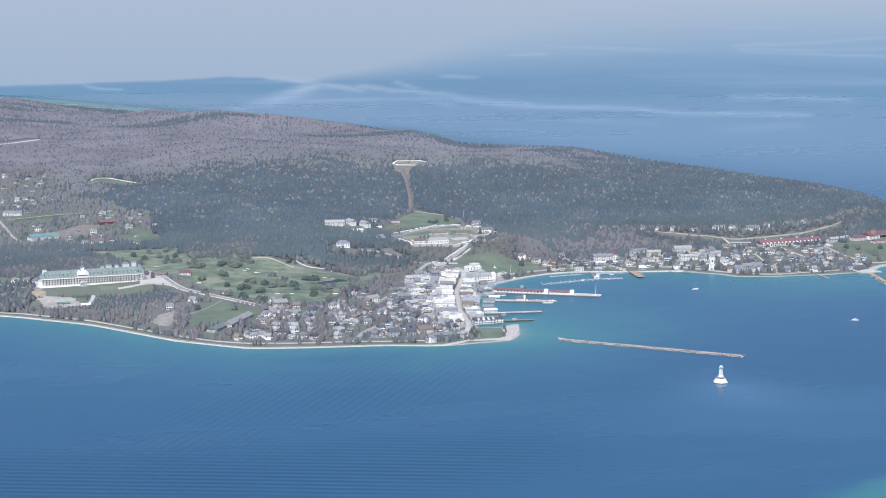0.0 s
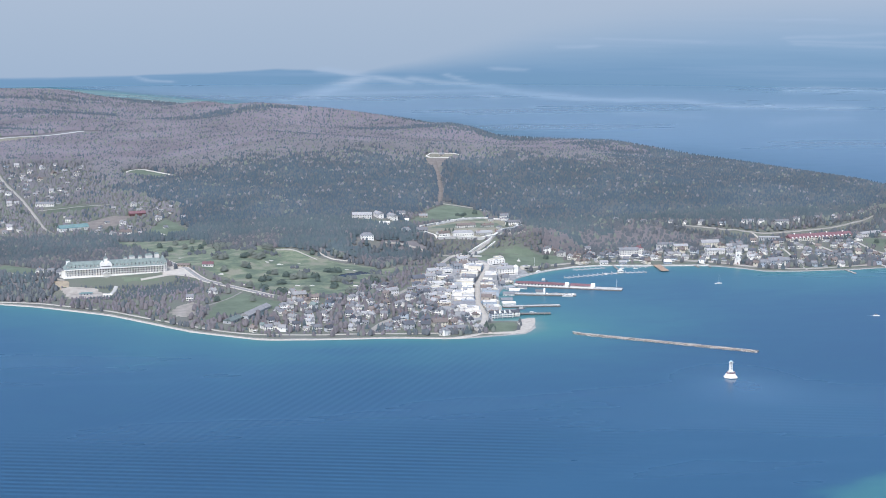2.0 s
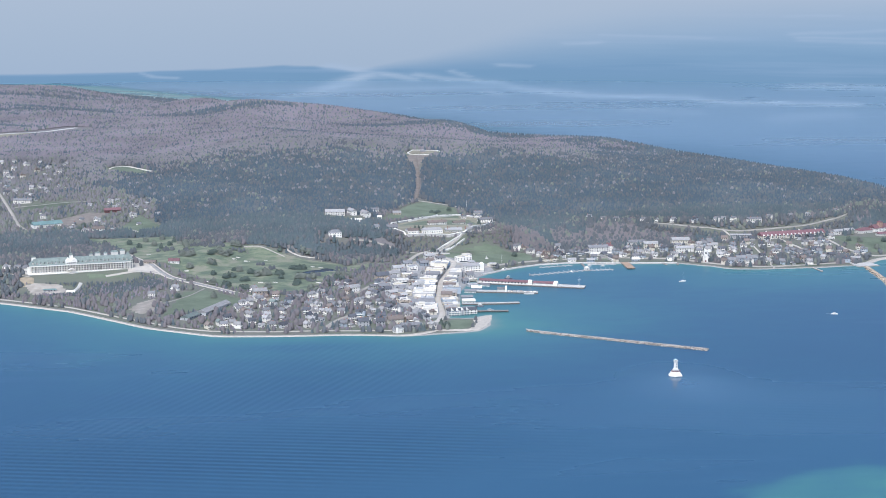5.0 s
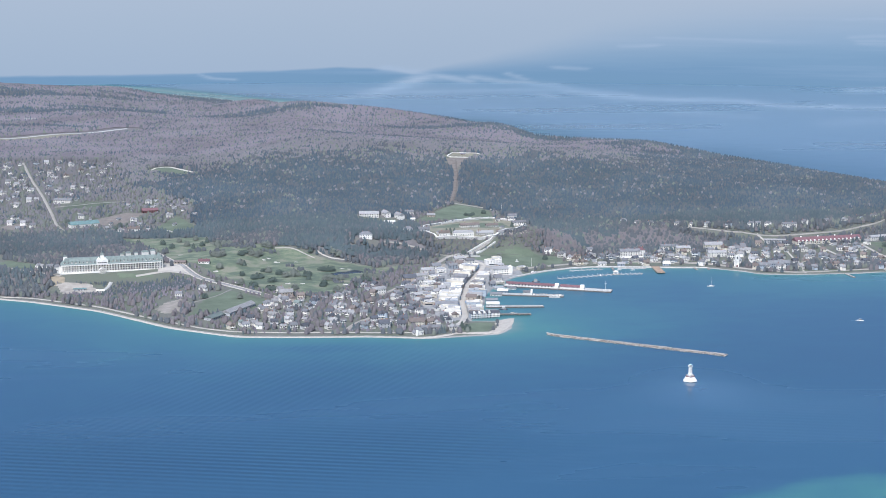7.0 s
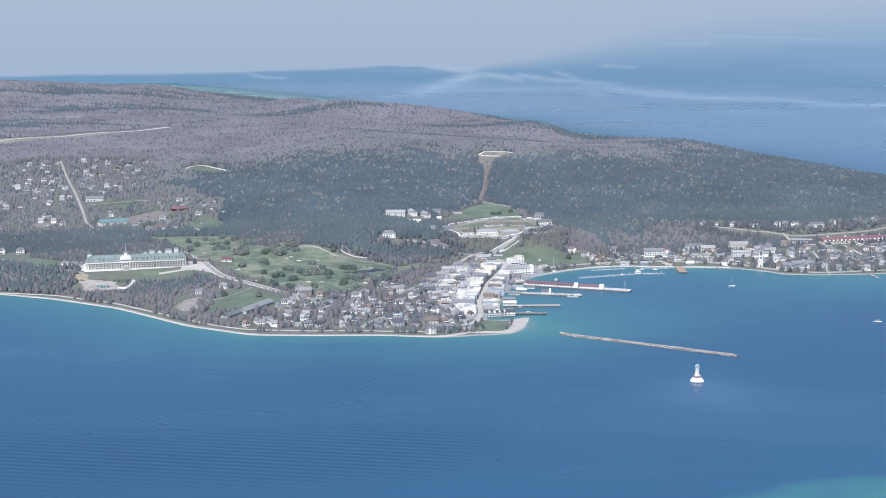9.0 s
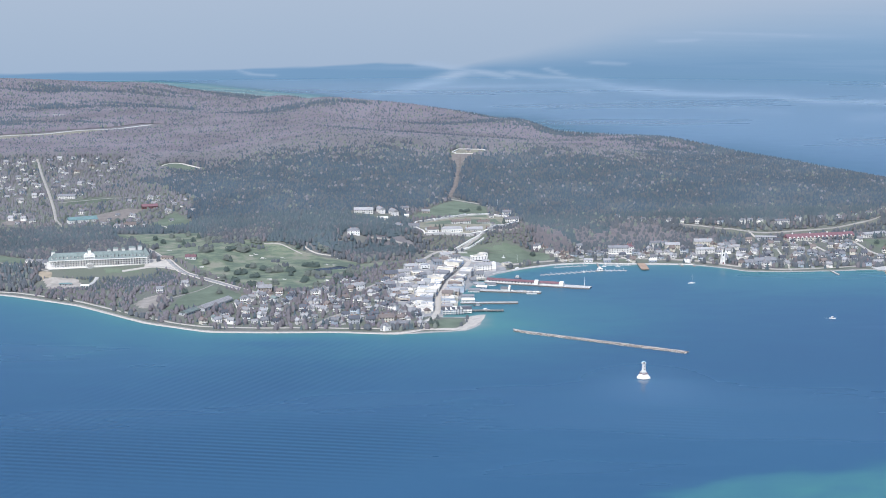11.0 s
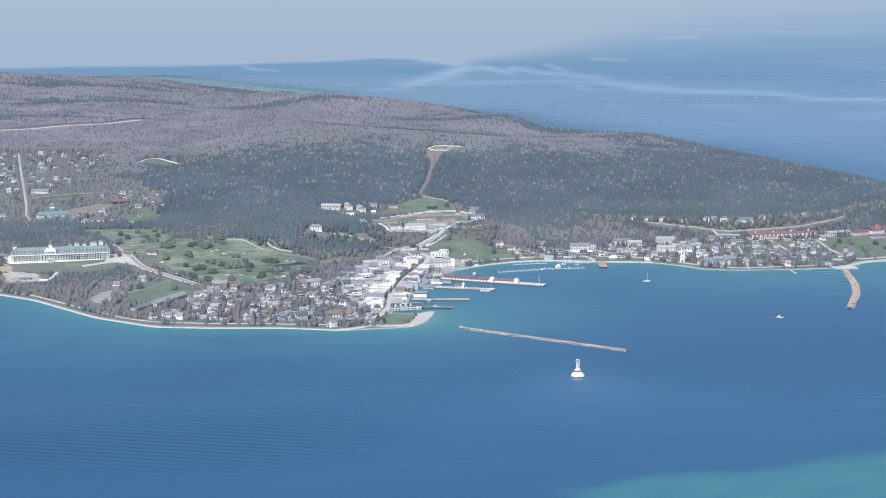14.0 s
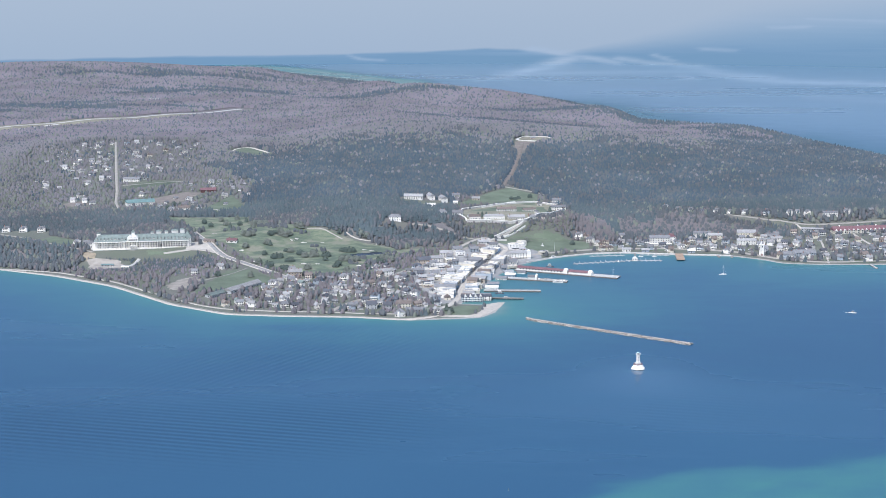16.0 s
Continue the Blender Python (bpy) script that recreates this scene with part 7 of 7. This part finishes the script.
# ---- church and inns by the harbour ----
c = thing("church", spot(298, 842, None, -20) @ Matrix.Diagonal((1.08, 1.08, 1.08, 1)), "white stone church with a square pinnacled tower", "church")
part("nave", Shape().box(-5.5, 5.5, -6, 22, -3, 7.5).gable(-5.5, 5.5, -6, 22, 7.5, 13, along="y"), WHITE, c)
part("roof", Shape().gable(-6.3, 6.3, -5.5, 22.6, 7.3, 13.5, along="y", eave=0.3), SHINGLE_PALE, c)
st = part("steeple", Shape().box(-3.4, 3.4, -10, -3.2, -3, 19).box(-3.7, 3.7, -10.3, -2.9, 12.5, 13.2), STONE, c, "pale stone square tower")
for px, py in ((-2.9, -9.5), (2.9, -9.5), (-2.9, -3.7), (2.9, -3.7)):
    part("pinnacle", Shape().drum(px, py, 19, 24.5, 0.9, 0.05, 6), WHITE, st, "pointed white pinnacle")
part("belfry_opening", Shape().box(-1.1, 1.1, -10.2, -9.9, 14.2, 17.8), GLASS, st)
part("door", Shape().box(-1.2, 1.2, -10.2, -9.9, 0, 3.2), RED_WALL, st, "dark red church door")
for k in range(5):
    for s in (-1, 1):
        part("window", SIDE_PANE, None, c, at=(s * 5.5, 0.5 + 4.4 * k, 2.6))
for x in (-3.8, 3.8):
    part("buttress", Shape().drum(x * 1.3, -5.6, -2, 11, 1.0, 0.3, 6), WHITE, c)
I = "inns and hotels along the harbour"
long_house("inn", 112, 958, 4, 40, 14, 10.5, 15, WHITE, SHINGLE_GREY, "large white harbour inn with a red-trimmed grey roof", rows=3, group=I)
long_house("inn", 136, 966, 4, 14, 16, 11.5, 17, WHITE, SHINGLE_RED, "white inn tower block with red roof edges", rows=3, group=I, hipped=True)
long_house("inn_terrace", 112, 930, 4, 44, 10, 4, 5.6, WHITE, WHITE_ROOF, "low white terrace restaurant before the inn", group=I, hipped=True, chimneys=0)
long_house("inn", 200, 1000, 0, 34, 12, 8.5, 12, WHITE, SHINGLE_GREY, "white hillside inn with a grey roof", rows=2, group=I)
long_house("inn", 222, 970, 0, 28, 12, 8.5, 12.5, CREAM, SHINGLE_PALE, "cream hillside inn with a pale roof", rows=2, group=I)
long_house("motel", 284, 975, 0, 36, 16, 9, 14, CREAM, SHINGLE_PALE, "broad tan motel with rows of windows under a pale roof", rows=2, group=I)
long_house("motel", 276, 915, 2, 36, 12, 8.5, 12, WHITE, SHINGLE_PALE, "white gabled motel with a pale roof", rows=2, group=I)
long_house("motel", 372, 824, 3, 42, 14, 8, 13, BLUE_WALL, SHINGLE_GREY, "blue-grey gabled motel by the shore", rows=2, group=I)
long_house("motel", 341, 812, 3, 22, 13, 8, 13, BLUE_WALL, SHINGLE_GREY, "blue-grey gabled motel wing by the shore", rows=2, group=I)
long_house("motel", 418, 1003, -8, 42, 10, 7.5, 9.5, GREY_WALL, SHINGLE_PALE, "grey terraced motel with white balconies", rows=2, group=I, chimneys=0)
long_house("boathouse", 165, 866, 2, 14, 9, 4, 7, BLUE_WALL, WHITE_ROOF, "blue-fronted boathouse on the harbour shore", chimneys=0)
long_house("boathouse", 42, 878, 4, 16, 8, 4, 7, WHITE, SHINGLE_PALE, "white boathouse with a blue-grey roof by the sea wall", chimneys=0)
long_house("boathouse", 78, 872, 0, 14, 8, 4, 7, BLUE_WALL, SHINGLE_PALE, "blue-grey boathouse by the sea wall", chimneys=0)
long_house("bluff_hotel", 460, 1048, 6, 30, 10, 5.5, 8.5, WHITE, SHINGLE_GREY, "white colonnaded bluff mansion with a grey roof", rows=2)

# ---- resort at the east end ----
r = long_house("resort_hall", 528, 1012, 11, 146, 19, 6, 13, CREAM, SHINGLE_RED, "very long white resort hall with a red roof", rows=2, chimneys=0, gap=5)
for k in range(16):
    x = -68 + 9 * k
    part("bay", Shape().box(x - 1.9, x + 1.9, -11.2, -9, -2, 6.4).gable(x - 2.1, x + 2.1, -11.6, -5, 6.4, 8.6, along="y"), WHITE, r, "white gabled bay")
    part("bay_window", WIDE_PANE, None, r, at=(x, -11.2, 1.0))
    part("bay_window", WIDE_PANE, None, r, at=(x, -11.2, 4.0))
for k in range(4):
    part("ridge_turret", Shape().box(-59.5 + 38 * k, -57.5 + 38 * k, -1, 1, 12, 14).hip(-60 + 38 * k, -57 + 38 * k, -1.5, 1.5, 14, 15.2, 1.4), WHITE, r)
long_house("resort_wing", 646, 1034, 22, 54, 13, 7, 10.5, WHITE, SHINGLE_PALE, "long white resort wing with a pale roof", rows=2, chimneys=0)
lo = long_house("resort_lodge", 742, 1062, 25, 60, 20, 8, 15, WHITE, SHINGLE_RED, "great white resort lodge with broad red roofs", rows=2, chimneys=1)
part("tower", Shape().box(-16, -8, -9, -1, 0, 20), PINK_WALL, lo, "square tan lodge tower")
part("tower_roof", Shape().hip(-17, -7, -10, 0, 20, 23, 4.8), SHINGLE_RED, lo)
part("glazed_front", Shape().box(4, 26, -10.4, -10, 1, 6), GLASS, lo)
long_house("resort_house", 694, 1040, 20, 34, 16, 6, 11, WHITE, SHINGLE_RED, "white resort house with a red pyramid roof", hipped=True, chimneys=0)
long_house("resort_house", 722, 1006, 15, 30, 12, 4.5, 7.5, WHITE, SHINGLE_RED, "low resort dining hall with a red roof", chimneys=0)
long_house("gazebo", 716, 916, 0, 16, 12, 4, 8, SHINGLE_DARK, SHINGLE_DARK, "dark round gazebo on the resort lawn", hipped=True, chimneys=0)
long_house("boathouse", 590, 822, 0, 20, 9, 4, 7.5, GREY_WALL, SHINGLE_PALE, "grey boathouse at the breakwater root", chimneys=0)
sl = thing("quay", spot(590, 776, 0, 10), "broad pale concrete quay at the breakwater root", "quay")
part("deck", Shape().box(-22, 22, -16, 16, -5, 2.0), CONCRETE, sl)
part("fender", Shape().box(-22.3, 22.3, -16.4, -16, -0.5, 1.6), PLANK, sl)
mn = thing("monument", spot(-119, 905, None, 0), "pale stone monument on the park lawn", "monument")
part("plinth", Shape().box(-3, 3, -3, 3, -1, 1), STONE, mn)
part("statue_block", Shape().box(-1.2, 1.2, -1.2, 1.2, 1, 5, 0.3), STONE, mn)
for x, y, high in ((-96, 868, 16), (-98, 1300, 18)):
    fp = thing("flagpole", spot(x, y, None), "tall white flagpole on the lawn", "flagpole")
    part("pole", Shape().drum(0, 0, -1, high, 0.28, 0.12, 6), WHITE, fp)
    part("ball", Shape().drum(0, 0, high, high + 0.5, 0.3, 0.2, 6), STEEL, fp)


# ---- single trees and bushes of golf course and lawns ----
def leafy(name, crown_mat, label, tall, wide, seed, clumps=110, conical=False):
    """A trunk with limbs and a crown of many small clumps."""
    g = random.Random(seed)
    t = thing(name, spot(0, 0, 0), label, "tree", "trees of golf course and lawns")
    trunk = Shape().drum(0, 0, -1, tall * 0.45, wide * 0.07, wide * 0.04, 7)
    for k in range(5):
        a = k * 1.26 + g.uniform(-0.3, 0.3)
        trunk.rod((0, 0, tall * 0.3), (wide * 0.3 * math.cos(a), wide * 0.3 * math.sin(a), tall * g.uniform(0.55, 0.8)), wide * 0.035)
    part("trunk", trunk, BARK, t)
    crown = Shape()
    rings = ((0.10, 1.0), (0.45, 0.62), (0.78, 0.24)) if conical else ((0.10, 1.0), (0.48, 0.76), (0.78, 0.40))
    sides = 8
    ring = [[(wide / 2 * r * g.uniform(0.72, 1.0) * math.cos(a), wide / 2 * r * g.uniform(0.72, 1.0) * math.sin(a), tall * (h + g.uniform(-0.04, 0.04))) for a in (6.283 * k / sides for k in range(sides))] for h, r in rings]
    crown.add([p for r in ring for p in r] + [(0, 0, tall * 0.96)], [(sides * j + k, sides * j + (k + 1) % sides, sides * j + sides + (k + 1) % sides, sides * j + sides + k) for j in range(2) for k in range(sides)] + [(2 * sides + k, 2 * sides + (k + 1) % sides, 3 * sides) for k in range(sides)])
    for k in range(clumps):
        # a spray on the crown's skin, its tip leaning inwards
        h = g.uniform(0.08, 0.92)
        r = wide / 2 * (1.02 * (1 - h) + 0.06 if conical else 0.98 * math.sqrt(max(0.08, 1 - (h / 1.02) ** 2.6)))
        a, s = g.uniform(0, 6.28), wide * g.uniform(0.06, 0.12)
        c, e = Vector((r * math.cos(a), r * math.sin(a), tall * h)), Vector((-math.sin(a + g.uniform(-0.5, 0.5)), math.cos(a), 0)) * s
        tip = c + Vector((-0.6 * math.cos(a), -0.6 * math.sin(a), 1)) * s * g.uniform(0.8, 1.6)
        crown.add([tuple(c - e), tuple(c + e), tuple(tip)], [(0, 1, 2)])
    part("crown", crown, crown_mat, t)
    return t


KINDS = [leafy("spruce_tree", GROVE, "dark green spruce tree on the mown turf", 12, 8, 1, conical=True), leafy("cedar_tree", GROVE, "broad dark green cedar on the mown turf", 9, 10, 2),
         leafy("bare_tree", BUDDING, "grey-green budding maple on the mown turf", 11, 10, 3), leafy("bush", GROVE, "round dark green bush on the mown turf", 6, 9, 4)]
used = set()
GREENS = [(-637, 815), (-640, 758), (-603, 783), (-618, 729), (-613, 733), (-607, 733), (-589, 704), (-583, 704), (-622, 669), (-616, 670), (-570, 761), (-574, 757), (-527, 743), (-521, 747), (-498, 793), (-491, 788),
          (-484, 787), (-477, 791), (-497, 667), (-494, 680), (-424, 719), (-417, 713), (-591, 654), (-583, 641), (-521, 716), (-645, 872), (-638, 884), (-442, 666), (-515, 908)]
BARES = [(-549, 739), (-543, 743), (-548, 756), (-625, 877), (-617, 873), (-611, 885), (-630, 898), (-693, 977), (-681, 971), (-669, 965), (-695, 865), (-686, 855), (-679, 863), (-602, 938), (-593, 935), (-491, 717), (-482, 719),
         (-473, 711), (-464, 722), (-417, 740), (-409, 739), (-401, 733), (-546, 649), (-473, 632), (-465, 612), (-472, 902), (-461, 895), (-682, 800), (-645, 822), (-593, 777), (-562, 738), (-681, 726), (-641, 692)]
for k, (x, y, n) in enumerate([(x, y, (0, 1, 3, 1)[k % 4]) for k, (x, y) in enumerate(GREENS)] + [(x, y, 2) for x, y in BARES]):
    m = spot(x, y, None, 40 * k) @ Matrix.Diagonal((1.25, 1.25, 1.0, 1))
    if n in used:
        copy_thing(KINDS[n], m)
    else:
        used.add(n)
        KINDS[n].matrix_world = m
for x, y, n in [(-276, 338, 1), (-283, 352, 0), (-150, 930, 2), (-60, 930, 1), (-180, 1255, 3), (-172, 1250, 3), (-165, 1260, 3), (-140, 1275, 1), (-700, 600, 1), (-640, 590, 2), (-660, 470, 1), (-700, 460, 1), (-690, 470, 0), (630, 960, 1), (650, 950, 2), (700, 950, 1), (665, 900, 2), (-1090, 1400, 1), (-1005, 1215, 0), (-905, 1160, 1), (-900, 1200, 1), (-885, 1190, 0), (-1010, 1240, 1), (-246, 1003, 0), (-238, 1006, 0), (-230, 1004, 0), (-100, 1120, 0), (-222, 925, 0), (-218, 930, 1)]:
    copy_thing(KINDS[n], spot(x, y, None, x * 13))

for k, (x, y, n) in enumerate([(-780, 975, 1), (-752, 990, 2), (-738, 958, 0), (-800, 1012, 1), (-770, 1034, 2), (-848, 1030, 3), (-738, 1044, 2), (-722, 980, 1), (-690, 945, 2), (-715, 1015, 0)]):
    copy_thing(KINDS[n], spot(x, y, None, 53 * k))

# bare trees and scrub standing in clumps on the golf turf and round the pond
sx, sy = [], []
for cx, cy, r in [(-691, 897, 12), (-540, 790, 8), (-554, 823, 7), (-457, 612, 14), (-498, 598, 13), (-533, 604, 12), (-432, 705, 12), (-595, 912, 10), (-636, 932, 16), (-455, 745, 9), (-470, 700, 8), (-405, 805, 9), (-410, 770, 8), (-668, 948, 12), (-730, 930, 12)]:
    a, q = rng.uniform(0, 6.28, int(r * r / 9)), r * np.sqrt(rng.uniform(0, 1, int(r * r / 9)))
    sx, sy = [*sx, *(cx + 1.4 * q * np.cos(a))], [*sy, *(cy + q * np.sin(a))]
sx, sy = np.array(sx), np.array(sy)
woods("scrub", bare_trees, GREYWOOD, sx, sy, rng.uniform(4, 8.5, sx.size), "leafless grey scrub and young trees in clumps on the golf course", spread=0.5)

infill(40, (-630, -300, 350, 700), TOWN, [5, 1, 0, 10, 3], 10, "houses of the lower town")
infill(58, (-40, 640, 800, 1010), TOWN, [4, 1, 3, 0, 6, 3, 1, 4], 3, "houses of the mission village", 12.5)
infill(58, (-1330, -960, 1400, 2030), VILLAGE, [12, 13, 5, 12, 1, 13, 12], 12, "houses of the upper village", 17)
infill(14, (-1000, -770, 1150, 1420), VILLAGE, [12, 13], 12, "sheds and cabins below the village", 20)

plant(6, (-1400, 1130, 290, 1200), 7.6, (8, 12.5), 0.43, evergreen=LOW_HAZE_CONIFER, leafless=BRUSHWOOD)
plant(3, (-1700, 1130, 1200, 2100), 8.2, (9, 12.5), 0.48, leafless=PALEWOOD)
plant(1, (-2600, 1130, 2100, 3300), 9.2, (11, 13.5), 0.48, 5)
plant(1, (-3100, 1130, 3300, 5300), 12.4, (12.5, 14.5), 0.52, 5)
understory((-1500, 1120, 840, 1900), 9.0, (2.5, 7), BRUSHWOOD)
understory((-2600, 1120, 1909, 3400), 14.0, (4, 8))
undergrowth([p for p in TOWN if p[0] < -60], 6.2, (3.5, 6.5), 0.36, bare_trees, HARDWOOD, "leafless mauve-brown brush and garden trees", sprays=6)
undergrowth([p for p in TOWN if p[0] > -60], 7.0, (3, 5.5), 0.30, bare_trees, PALEWOOD, sprays=6)
undergrowth(TOWN, 10.0, (4.0, 8.0), 0.10, conifers, LOW_HAZE_CONIFER, "dark conifers among the town houses")
undergrowth(FORT, 4.4, (2.5, 5), 0.8, bare_trees, BRUSHWOOD, sprays=6)
undergrowth(VILLAGE, 7.2, (4, 7), 0.4, bare_trees, PALEWOOD, sprays=6)
undergrowth(BRUSH, 4.4, (2.5, 5), 0.85, sprays=6)
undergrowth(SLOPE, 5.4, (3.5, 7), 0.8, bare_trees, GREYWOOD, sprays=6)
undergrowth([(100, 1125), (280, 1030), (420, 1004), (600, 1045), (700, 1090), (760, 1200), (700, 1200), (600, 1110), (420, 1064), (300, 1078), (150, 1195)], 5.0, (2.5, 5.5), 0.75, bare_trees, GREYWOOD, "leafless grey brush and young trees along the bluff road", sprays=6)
undergrowth([p for p in SLOPE if p[0] > 140], 6.5, (4, 7), 0.25, conifers, LOW_HAZE_CONIFER, "dark young conifers on the bluff slope")
undergrowth(BRUSH, 5.6, (4, 7), 0.8, conifers, LOW_HAZE_CONIFER, "dark young conifers below the hotel")
